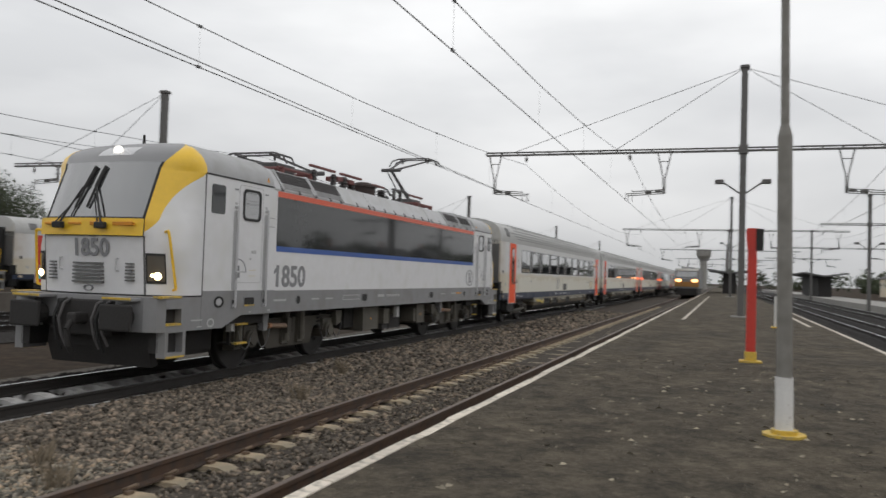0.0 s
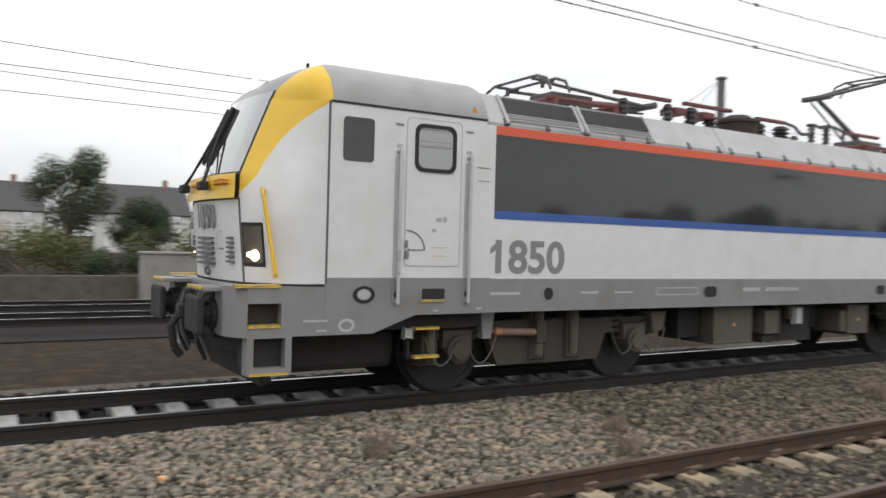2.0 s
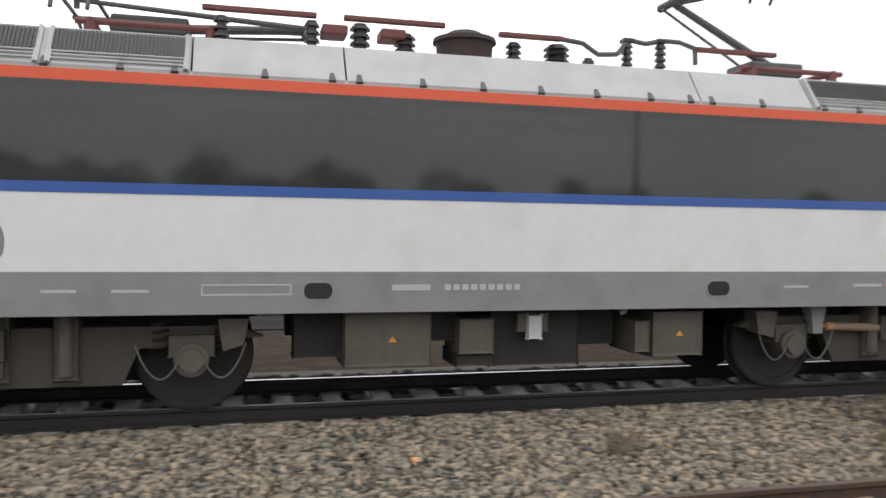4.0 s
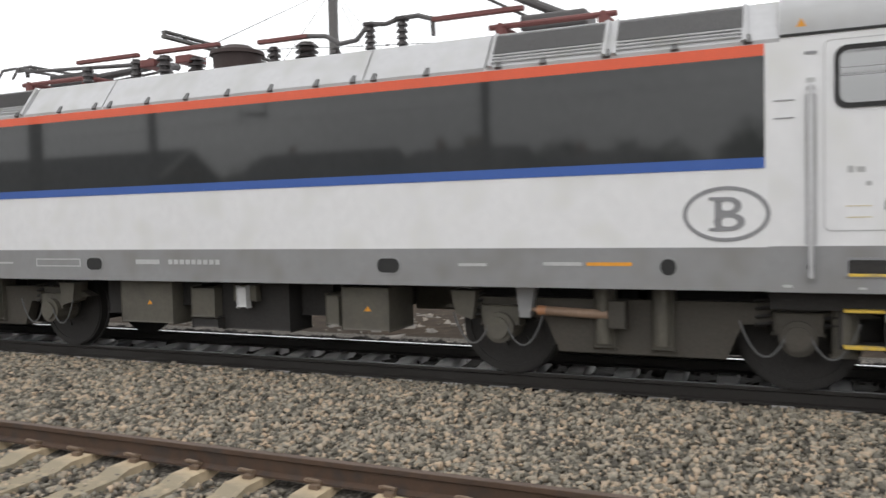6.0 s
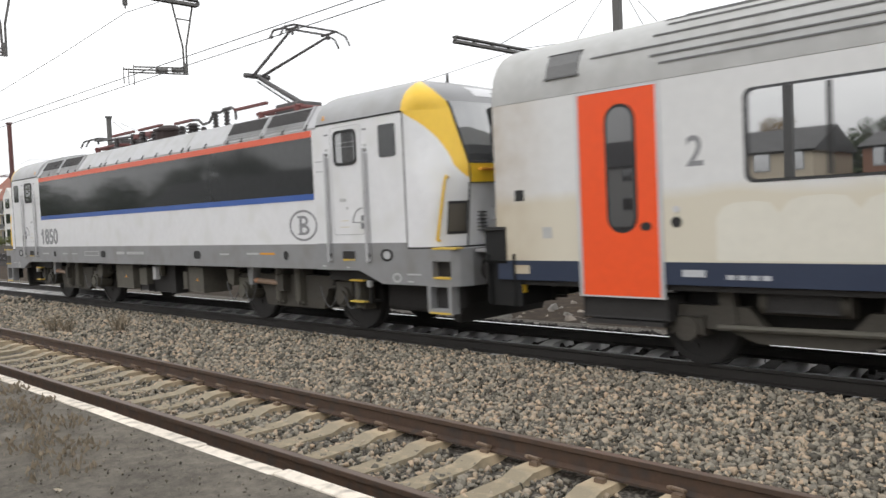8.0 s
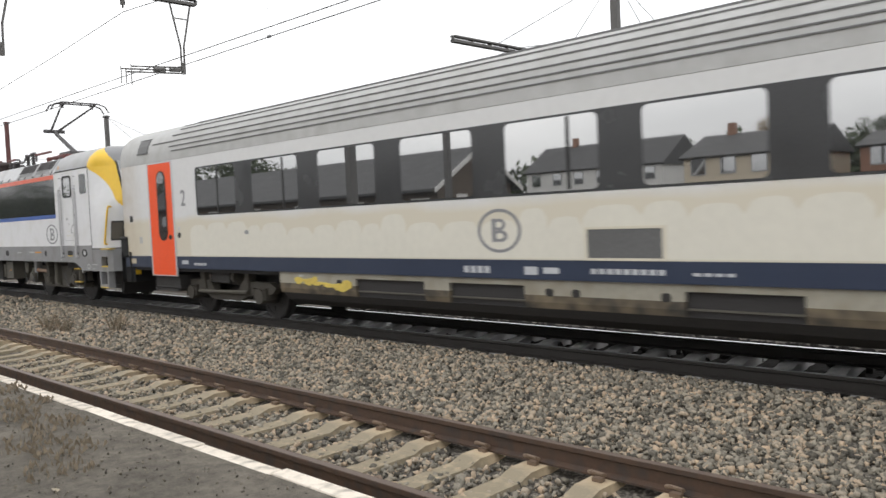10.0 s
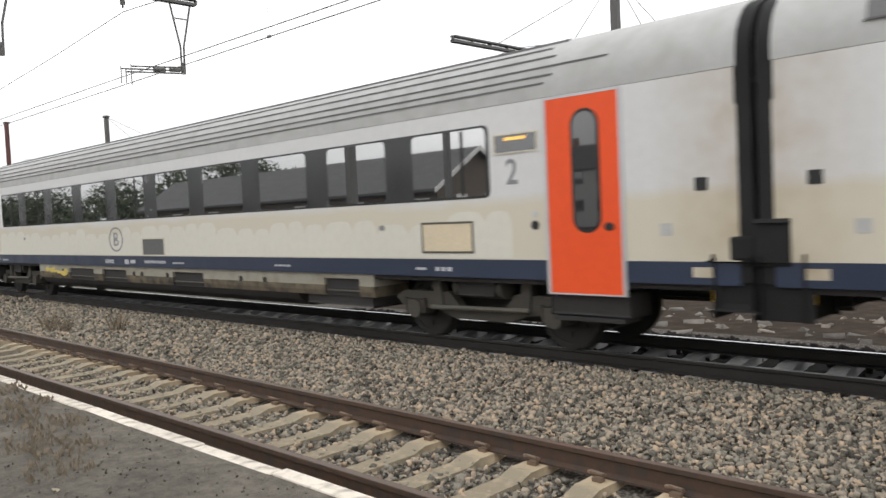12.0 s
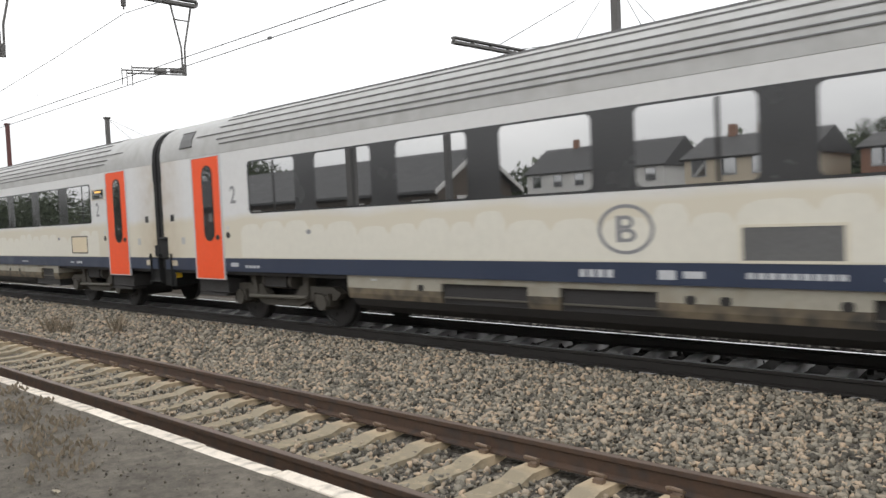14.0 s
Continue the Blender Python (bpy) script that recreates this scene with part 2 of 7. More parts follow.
RAILWORN = mat("rail_head_dull", (0.13, 0.095, 0.075), 0.5, 0.3, var=0.2)
SLEEPER = mat("sleeper_concrete", (0.56, 0.44, 0.29), 0.85, var=0.18, scale=5, rand=0.5, bump=0.3, second=(0.48, 0.4, 0.29))
SLEEPERDARK = mat("sleeper_grey", (0.46, 0.45, 0.44), 0.8, var=0.2, scale=5, rand=0.9, bump=0.3, second=(0.26, 0.25, 0.24))
CLIP = mat("rail_clip", (0.19, 0.135, 0.095), 0.6, var=0.2)
STONES = mat("ballast_stone", (0.24, 0.216, 0.172), 0.85, var=0.36, scale=20, island=1.6, second=(0.255, 0.19, 0.13), fac=(0.6, 1.0), bump=0.3, bump_scale=80)
DIRTYSTONE = mat("ballast_stone_dusty", (0.15, 0.128, 0.104), 0.9, spec=0.2, var=0.34, scale=20, island=1.5, second=(0.2, 0.155, 0.115), fac=(0.7, 1.0), bump=0.3, bump_scale=80)
BALLASTBROWN = mat("ballast_bed_dusty", (0.06, 0.05, 0.041), 0.95, var=0.35, scale=30, second=(0.095, 0.083, 0.07), fac=(0.45, 0.65), bump=1.0, bump_scale=22, spec=0.15)
BALLAST = mat("ballast_bed", (0.06, 0.054, 0.047), 0.95, var=0.4, scale=30, second=(0.2, 0.18, 0.155), fac=(0.45, 0.65), bump=1.0, bump_scale=22, spec=0.15)
BALLASTDARK = mat("ballast_dark", (0.03, 0.027, 0.025), 0.9, var=0.4, scale=30, bump=1.0, bump_scale=22, spec=0.15)
DIRT = mat("yard_dirt", (0.034, 0.024, 0.016), 0.95, var=0.35, scale=2.5, second=(0.056, 0.041, 0.029), bump=0.5, bump_scale=9, spec=0.1)
ASPHALT = mat("platform_asphalt", (0.056, 0.048, 0.037), 0.9, var=0.42, scale=1.7, second=(0.12, 0.101, 0.075), fac=(0.4, 0.6), bump=0.9, bump_scale=110, grit=0.82, spec=0.15)
ASPHALTPALE = mat("dusty_asphalt", (0.118, 0.106, 0.088), 0.9, var=0.36, scale=2.2, second=(0.175, 0.156, 0.13), fac=(0.38, 0.62), bump=0.9, bump_scale=110, grit=0.82, spec=0.15)
KERB = mat("white_kerb", (0.68, 0.61, 0.52), 0.85, var=0.16, scale=9, rand=0.5, second=(0.33, 0.3, 0.255), fac=(0.5, 0.7), bump=0.4)
CONCRETE = mat("grey_concrete", (0.3, 0.29, 0.27), 0.85, var=0.15, scale=3, second=(0.22, 0.21, 0.19), bump=0.2)
MAST = mat("mast_steel", (0.13, 0.125, 0.12), 0.6, 0.2, var=0.2, scale=4)
MASTRUST = mat("mast_red_brown", (0.13, 0.055, 0.05), 0.7, var=0.2, scale=4)
POLE = mat("lamp_pole_grey", (0.24, 0.23, 0.21), 0.6, 0.1, var=0.15, scale=5, second=(0.17, 0.16, 0.14))
CHIP = mat("chipped_white", (0.7, 0.69, 0.67), 0.7, var=0.08, scale=10, second=(0.4, 0.38, 0.36), fac=(0.62, 0.66))
POSTRED = mat("post_red", (0.55, 0.045, 0.03), 0.5, var=0.12, scale=5)
WIRE = mat("overhead_wire", (0.12, 0.12, 0.12), 0.5, 0.4, var=0.1)
LEAF = mat("tree_leaf", (0.055, 0.07, 0.034), 0.7, var=0.3, scale=3, island=0.6)
LEAFLIGHT = mat("bush_leaf", (0.115, 0.125, 0.04), 0.7, var=0.3, scale=3, island=0.6)
DRY = mat("dry_weed", (0.21, 0.17, 0.12), 0.9, var=0.3, island=0.6)
BARK = mat("bark", (0.08, 0.065, 0.05), 0.9, var=0.2)
TILE = mat("roof_tile", (0.27, 0.12, 0.085), 0.8, var=0.2, scale=4)
SLATE = mat("roof_slate", (0.075, 0.073, 0.073), 0.7, var=0.15, scale=3, stretch=(1, 1, 6))
RENDERWALL = mat("cream_render", (0.62, 0.54, 0.42), 0.85, var=0.1, scale=2)
WALLWHITE = mat("white_render", (0.7, 0.69, 0.66), 0.85, var=0.1, scale=2)
BRICK = mat("brick_wall", (0.3, 0.17, 0.12), 0.85, var=0.2, scale=8)
DARK.node_tree.links.remove(DARK.node_tree.nodes["Principled BSDF"].inputs["Roughness"].links[0])
DARK.node_tree.nodes["Principled BSDF"].inputs["Roughness"].default_value = 0.05
CABROOF = mat("cab_roof_paint", (0.36, 0.36, 0.365), 0.5, var=0.08, scale=3.0, second=(0.31, 0.31, 0.3))
COACHMARK = mat("faded_stencil", (0.46, 0.47, 0.49), 0.6, var=0.15)
stain(CREAM, "X", 11.9, 13.0, (0.3, 0.21, 0.11), 0.75, 3.0)
stain(COACHWHITE, "X", 12.2, 13.1, (0.36, 0.3, 0.22), 0.5, 3.0)
stain(COACHSIDE, "X", 12.0, 13.1, (0.36, 0.27, 0.16), 0.5, 3.0)
stain(SLEEPER, "Y", 0.62, 0.4, (0.25, 0.21, 0.145), 1.0, 9.0)


# ---- mesh helpers ----
def box(bm, x0, x1, y0, y1, z0, z1, bevel=0.0):
    geo = bmesh.ops.create_cube(bm, size=1.0)
    vs = geo["verts"]
    for v in vs:
        v.co = Vector((x0 + (v.co.x + 0.5) * (x1 - x0), y0 + (v.co.y + 0.5) * (y1 - y0), z0 + (v.co.z + 0.5) * (z1 - z0)))
    if bevel:
        es = list({e for v in vs for e in v.link_edges})
        bmesh.ops.bevel(bm, geom=es, offset=bevel, segments=2, affect="EDGES", profile=0.5)


def rod(bm, a, b, r, n=8, r2=None):
    a, b = Vector(a), Vector(b)
    m = Matrix.Translation((a + b) / 2) @ (b - a).to_track_quat("Z", "Y").to_matrix().to_4x4()
    bmesh.ops.create_cone(bm, cap_ends=True, segments=n, radius1=r, radius2=r if r2 is None else r2, depth=(b - a).length, matrix=m)


def coil(bm, x, y, z0, z1, radius, r, turns=4, n=10):
    """A round wire wound upwards as one closed tube."""
    rings = []
    for i in range(turns * n + 1):
        a, z = 2 * math.pi * i / n, z0 + (z1 - z0) * i / (turns * n)
        rings.append([bm.verts.new((x + (radius + r * math.cos(b)) * math.cos(a), y + (radius + r * math.cos(b)) * math.sin(a), z + r * math.sin(b))) for b in (0.0, 1.57, 3.14, 4.71)])
    for p, q in zip(rings, rings[1:]):
        for k in range(4):
            bm.faces.new((p[k], p[(k + 1) % 4], q[(k + 1) % 4], q[k]))
    bm.faces.new(rings[0][::-1])
    bm.faces.new(rings[-1])


def bent(bm, pts, r, n=6):
    for a, b in zip(pts, pts[1:]):
        rod(bm, a, b, r, n)


def prism(bm, outline, axis, a, b):
    """A closed outline of (u, v) pushed along an axis from a to b. axis x: (y, z); axis y: (x, z); axis z: (x, y)."""
    def at(u, v, w):
        return {"x": (w, u, v), "y": (u, w, v), "z": (u, v, w)}[axis]
    lo = [bm.verts.new(at(u, v, a)) for u, v in outline]
    hi = [bm.verts.new(at(u, v, b)) for u, v in outline]
    n = len(outline)
    for i in range(n):
        bm.faces.new((lo[i], lo[(i + 1) % n], hi[(i + 1) % n], hi[i]))
    bm.faces.new(lo[::-1])
    bm.faces.new(hi)


def round_rect(u0, u1, v0, v1, r, n=5):
    pts = []
    for cu, cv, a0 in ((u1 - r, v0 + r, -90), (u1 - r, v1 - r, 0), (u0 + r, v1 - r, 90), (u0 + r, v0 + r, 180)):
        for i in range(n):
            a = radians(a0 + 90 * i / (n - 1))
            pts.append((cu + r * math.cos(a), cv + r * math.sin(a)))
    return pts


def ring(bm, outer, inner, axis, a, b):
    """A frame between two outlines of equal count, pushed along an axis."""
    def at(u, v, w):
        return {"x": (w, u, v), "y": (u, w, v), "z": (u, v, w)}[axis]
    n = len(outer)
    q = [[bm.verts.new(at(u, v, w)) for u, v in o] for w in (a, b) for o in (outer, inner)]
    for i in range(n):
        j = (i + 1) % n
        bm.faces.new((q[0][i], q[0][j], q[1][j], q[1][i]))
        bm.faces.new((q[2][i], q[3][i], q[3][j], q[2][j]))
        bm.faces.new((q[0][i], q[2][i], q[2][j], q[0][j]))
        bm.faces.new((q[1][i], q[1][j], q[3][j], q[3][i]))


def oval(cu, cv, ru, rv, n=28):
    return [(cu + ru * math.cos(2 * math.pi * i / n), cv + rv * math.sin(2 * math.pi * i / n)) for i in range(n)]


def mesh_of(name, bm, material, smooth=False):
    bmesh.ops.recalc_face_normals(bm, faces=bm.faces)
    me = bpy.data.meshes.new(name)
    bm.to_mesh(me)
    bm.free()
    me.materials.append(material)
    if smooth:
        for p in me.polygons:
            p.use_smooth = True
        me.set_sharp_from_angle(angle=radians(32))
    return me


def part(name, bm, material, parent=None, label="", smooth=False):
    ob = new(name, mesh_of(name, bm, material, smooth))
    ob.parent = parent
    return tagged(ob, label)


def block(name, material, parent, x0, x1, y0, y1, z0, z1, bevel=0.0, label=""):
    bm = bmesh.new()
    box(bm, x0, x1, y0, y1, z0, z1, bevel)
    return part(name, bm, material, parent, label)


def plate(name, material, parent, outline, side, y, t=0.012, label=""):
    """A flat piece with an (x, z) outline on the vehicle's flank: side -1 or +1, standing out of the plane |y| by t."""
    bm = bmesh.new()
    prism(bm, outline, "y", side * (y - 0.01), side * (y + t))
    return part(name, bm, material, parent, label)


def thing(name, label, category, m=None, group="", kind=""):
    ob = new(name)
    if m is not None:
        ob.matrix_basis = m
    return tagged(ob, label, category, group, kind)


def writing(name, text, size, material, parent, m, label="", squeeze=1.0, bold=0.0):
    cu = bpy.data.curves.new(name, "FONT")
    cu.body, cu.size, cu.extrude, cu.offset = text, size, 0.004, bold
    cu.align_x = "LEFT"
    tmp = bpy.data.objects.new("tmp", cu)
    scene.collection.objects.link(tmp)
    bpy.context.view_layer.update()
    me = bpy.data.meshes.new_from_object(tmp.evaluated_get(bpy.context.evaluated_depsgraph_get()))
    bpy.data.objects.remove(tmp)
    me.materials.clear()
    me.materials.append(material)
    me.transform(Matrix.Diagonal((squeeze, 1, 1, 1)))
    me.transform(m)
    ob = new(name, me)
    ob.parent = parent
    return tagged(ob, label)


def flank(side, x, y, z):
    """Where writing stands on a flank: on side -1 it reads towards +x, on side +1 towards -x."""
    return pose(x, side * y, z, 90, 0, 0 if side < 0 else 180)


# ---- tracks ----
NEAR_Y, TRAIN_Y, GAUGE = 4.31, 9.35, 1.45
RAIL = [(-0.036, 0), (0.036, 0), (0.036, -0.035), (0.009, -0.05), (0.009, -0.14), (0.07, -0.155), (0.07, -0.172), (-0.07, -0.172), (-0.07, -0.155), (-0.009, -0.14), (-0.009, -0.05), (-0.036, -0.035)]


def track(name, yc, x0, x1, body, head, label, near_head=None):
    t = thing(name, label, "track", pose(0, yc, 0), kind="structure")
    for s in (-1, 1):
        bm = bmesh.new()
        prism(bm, [(s * GAUGE / 2 + u, v) for u, v in RAIL], "x", x0, x1)
        r = part("rail", bm, body, t)
        bm = bmesh.new()
        prism(bm, [(s * GAUGE / 2 - 0.028, 0.002), (s * GAUGE / 2 + 0.028, 0.002), (s * GAUGE / 2 + 0.03, -0.004), (s * GAUGE / 2 - 0.03, -0.004)], "x", x0, x1)
        part("running_surface", bm, near_head if near_head and s < 0 else head, r)
    return t


near_track = track("track_1", NEAR_Y, -400, 700, RUST, RAILWORN, "rusty rails on tan concrete sleepers beside the platform")
train_track = track("track_2", TRAIN_Y, -400, 700, RAILDARK, RAILTOP, "dark rails with polished heads under the train", RAILSHADE)
for i, yy in enumerate((20.1, 23.8, 34.0, -6.6, -10.3, -21.0)):
    track("track_%d" % (i + 3), yy, -400, 700, RAILDARK, RAILTOP, "station track with dark rails and bright heads")


def sleeper_mesh(name, material, half=1.25, top=-0.165, mid=-0.205):
    """A concrete sleeper with raised rail seats and a lower middle."""
    bm = bmesh.new()
    prof = [(-half, top - 0.03), (-half + 0.25, top), (-0.45, top), (-0.32, mid), (0.32, mid), (0.45, top), (half - 0.25, top), (half, top - 0.03), (half, top - 0.2), (-half, top - 0.2)]
    prism(bm, prof, "x", -0.135, 0.135)
    for v in bm.verts:
        if v.co.z > top - 0.1:
            v.co.x *= 0.8
    return mesh_of(name, bm, material)


def clip_mesh():
    bm = bmesh.new()
    for s in (-1, 1):
        for q in (-1, 1):
            y = s * GAUGE / 2 + q * 0.11
            box(bm, -0.04, 0.04, y - 0.028, y + 0.028, -0.165, -0.135)
            bent(bm, [(-0.04, y - q * 0.03, -0.12), (-0.055, y + q * 0.04, -0.09), (0.0, y + q * 0.075, -0.07), (0.055, y + q * 0.04, -0.09), (0.04, y - q * 0.03, -0.12)], 0.014, 6)
    return mesh_of("rail_clips", bm, CLIP)


# ---- ballast: bed and stones ----
def bed(name, material, x0, x1, prof, step, rough, label):
    """A ballast bed: a cross profile of (y, z) laid along x, uneven."""
    ys = [p[0] for p in prof]
    zs = [p[1] for p in prof]
    yy = np.arange(ys[0], ys[-1] + 0.01, 0.12)
    xx = np.arange(x0, x1 + 0.01, step)
    verts, faces = [], []
    for x in xx:
        for y in yy:
            verts.append((x, y, float(np.interp(y, ys, zs)) + rough * noise.noise(Vector((x * 2.5, y * 2.5, 3.0))) + rough * 0.6 * noise.noise(Vector((x * 9, y * 9, 1.0)))))
    k = len(yy)
    for i in range(len(xx) - 1):
        for j in range(k - 1):
            faces.append((i * k + j, (i + 1) * k + j, (i + 1) * k + j + 1, i * k + j + 1))
    me = bpy.data.meshes.new(name)
    me.from_pydata(verts, [], faces)
    me.materials.append(material)
    for p in me.polygons:
        p.use_smooth = True
    return tagged(new(name, me), label, "ballast", kind="structure")


PROF = [(2.6, -0.34), (2.9, -0.31), (3.35, -0.26), (4.3, -0.255), (4.95, -0.25), (5.3, -0.2), (5.6, -0.19), (6.2, -0.2), (7.0, -0.17), (7.8, -0.14), (8.35, -0.175), (8.6, -0.26)]
DARKPROF = [(8.5, -0.27), (9.35, -0.31), (10.2, -0.27), (10.9, -0.2), (11.6, -0.3), (12.4, -0.47)]


def bed_height(y, x=0.0):
    if y < 2.55:
        return PLAT_Z - 0.012
    p = DARKPROF if y > 8.5 else EASTPROF if x > 3.05 else PROF
    return float(np.interp(y, [a for a, _ in p], [b for _, b in p]))


def stones(name, zones, material, label, seed):
    """Broken stones, each a jittered block, laid over the bed. zones: x0, x1, y0, y1, stones per square metre, size."""
    rng = np.random.RandomState(seed)
    base = np.array([(x, y, z) for x in (-1, 1) for y in (-1, 1) for z in (-1, 1)], float)
    quad = np.array([(0, 1, 3, 2), (4, 6, 7, 5), (0, 4, 5, 1), (2, 3, 7, 6), (0, 2, 6, 4), (1, 5, 7, 3)])
    vs, fs, count = [], [], 0
    for x0, x1, y0, y1, dens, size in zones:
        n = int((x1 - x0) * (y1 - y0) * dens)
        c = np.stack([rng.uniform(x0, x1, n), rng.uniform(y0, y1, n)], 1)
        z = np.array([bed_height(y, x) for x, y in c]) + rng.uniform(-0.01, 0.03, n)
        s = size * rng.uniform(0.5, 1.25, (n, 1, 1)) * rng.uniform(0.22, 1.3, (n, 1, 3))
        p = base[None] * (0.5 + 0.5 * rng.uniform(-0.1, 1.0, (n, 8, 3))) * s
        a, b = rng.uniform(0, 6.28, n), rng.uniform(0, 6.28, n)
        ca, sa, cb, sb = np.cos(a)[:, None], np.sin(a)[:, None], np.cos(b)[:, None], np.sin(b)[:, None]
        x, y, w = p[..., 0], p[..., 1], p[..., 2]
        x, y = x * ca - y * sa, x * sa + y * ca
        y, w = y * cb - w * sb, y * sb + w * cb
        p = np.stack([x + c[:, :1], y + c[:, 1:2], w + z[:, None]], -1)
        vs.append(p.reshape(-1, 3))
        fs.append((quad[None] + (count + np.arange(n) * 8)[:, None, None]).reshape(-1, 4))
        count += n * 8
    v, f = np.concatenate(vs), np.concatenate(fs)
    me = bpy.data.meshes.new(name)
    me.vertices.add(len(v)), me.loops.add(f.size), me.polygons.add(len(f))
    me.vertices.foreach_set("co", v.ravel().astype(np.float32))
    me.loops.foreach_set("vertex_index", f.ravel().astype(np.int32))
    me.polygons.foreach_set("loop_start", np.arange(0, f.size, 4, dtype=np.int32))
    me.update(calc_edges=True)
    me.materials.append(material)
    return tagged(new(name, me), label, "ballast", kind="stuff")


EASTPROF = [(2.6, -0.3), (3.35, -0.225), (4.3, -0.2), (4.62, -0.2), (4.75, -0.23), (5.3, -0.2)] + PROF[6:]
bed("ballast_bed_east", BALLASTBROWN, 3, 120, EASTPROF, 0.2, 0.03, "brown dusty crushed stone between the tracks")
bed("ballast_bed", BALLAST, -60, 3.1, PROF, 0.15, 0.03, "grey-brown crushed stone between the tracks")
bed("ballast_bed_under_train", BALLASTDARK, -60, 120, DARKPROF, 0.2, 0.03, "dark crushed stone under the train")

# ---- ground ----
bm = bmesh.new()
box(bm, -3000, 3000, -3000, 3000, -1.2, -0.36)
tagged(part("ground", bm, DIRT), "brown dirt and fine gravel of the station yard", "ground", kind="structure")
for i, (xa, xb, ya, yb, mt) in enumerate(((-400, 700, 1.5, 12.5, BALLAST), (-400, 700, 18.0, 25.8, BALLASTDARK), (-400, 700, 32, 36, BALLASTDARK), (-400, 700, -17.5, -3.9, BALLASTDARK))):
    bm = bmesh.new()
    box(bm, xa, xb, ya, yb, -0.8, -0.33 + 0.004 * i)
    tagged(part("ground_strip_%d" % i, bm, mt), "worn ballast along the station tracks", "ballast", kind="structure")

# ---- platform ----
PLAT_Z, PLAT_EDGE, PLAT_BACK = 0.365, 2.68, -3.75
platform = thing("platform", "low island platform with worn dark asphalt", "platform", kind="structure")
bm = bmesh.new()
box(bm, 0, 300, PLAT_BACK + 0.22, PLAT_EDGE - 0.113, -0.9, PLAT_Z - 0.006)
part("surface", bm, ASPHALT, platform)
bm = bmesh.new()
box(bm, -300, 0, PLAT_BACK + 0.22, PLAT_EDGE - 0.113, -0.9, PLAT_Z - 0.006)
part("surface", bm, ASPHALTPALE, platform, "paler dusty asphalt")
bm = bmesh.new()
box(bm, -300, 300, PLAT_EDGE - 0.13, PLAT_EDGE - 0.03, -0.9, PLAT_Z - 0.12)
part("wall", bm, CONCRETE, platform)


# ---- locomotive ----
HALF = 1.47


def curve_at(table, z):
    return float(np.interp(z, [a for a, _ in table], [b for _, b in table]))


NOSE = [(1.38, -9.2), (2.25, -9.28), (2.56, -9.27), (3.05, -9.08), (3.5, -8.9), (3.6, -8.81), (3.7, -8.7), (3.8, -8.52), (3.88, -8.32), (3.94, -8.05), (3.98, -7.75), (4.0, -7.45), (4.015, -7.1)]
WIDTH = [(1.38, HALF), (3.36, HALF), (3.5, 1.44), (3.62, 1.375), (3.72, 1.275), (3.8, 1.15), (3.87, 0.97), (3.93, 0.73), (3.98, 0.44), (4.015, 0.2)]
# the rear edge of the yellow band, how round the corner is, and how far out the windscreen's corner stands (share of the half width)
YELLOW_X = [(2.3, -9.3), (2.35, -9.2), (2.4, -9.13), (2.54, -9.03), (2.75, -8.92), (2.92, -8.81), (3.08, -8.68), (3.21, -8.55), (3.3, -8.43), (3.36, -8.34)]
ROUND = [(2.1, 3.2), (2.4, 2.2), (2.7, 1.5), (3.0, 1.3), (3.37, 1.25), (3.6, 2.0)]
CORNER_Y = [(3.45, 0.66), (3.58, 0.74), (3.7, 0.83), (3.8, 0.91), (3.88, 0.985)]


def outline_at(z, cab_end):
    """The cab's plan at height z: from the middle of the nose round one corner to the rear of the cab side."""
    xf, w, f = curve_at(NOSE, z), curve_at(WIDTH, z), curve_at(CORNER_Y, z)
    e = min(xf + 0.11, cab_end - 0.3)
    k = min(max(-8.4, e + 0.08), cab_end - 0.1)
    pts = [(xf, 0.0), (xf + 0.015, 0.4 * f * w), (xf + 0.05, 0.72 * f * w), (e, f * w)] + [(e + (k - e) * u / 10, w * (f + (1 - f) * (1 - (1 - u / 10) ** curve_at(ROUND, z)))) for u in range(1, 11)]
    return pts, e, k, w


def nose_patch(name, material, parent, zs, lo, hi, steps, cab_end, side, out=0.0, label=""):
    """A piece of the cab's shell between two bounds. lo, hi: functions of z that give an x on the outline, or 'mid' or 'edge' (the corner edge)."""
    bm = bmesh.new()
    rows = []
    for z in zs:
        pts, e, k, w = outline_at(z, cab_end)
        pts = pts + [(cab_end, w)]
        seg = [0.0]
        for a, b in zip(pts, pts[1:]):
            seg.append(seg[-1] + math.dist(a, b))

        def pos(bound):
            if bound == "mid":
                return 0.0
            if bound == "edge":
                return seg[3]
            return float(np.interp(bound(z), [p[0] for p in pts], seg))
        s0, s1 = pos(lo), pos(hi)
        row = []
        for i in range(steps + 1):
            s = s0 + (s1 - s0) * i / steps
            x = float(np.interp(s, seg, [p[0] for p in pts]))
            y = float(np.interp(s, seg, [p[1] for p in pts]))
            row.append(bm.verts.new((x - out * 0.6, side * y * (1 + out * 0.35), z)))
        rows.append(row)
    for a, b in zip(rows, rows[1:]):
        for i in range(steps):
            bm.faces.new((a[i], a[i + 1], b[i + 1], b[i]))
    bmesh.ops.remove_doubles(bm, verts=bm.verts, dist=0.0005)
    return part(name, bm, material, parent, label, smooth=True)


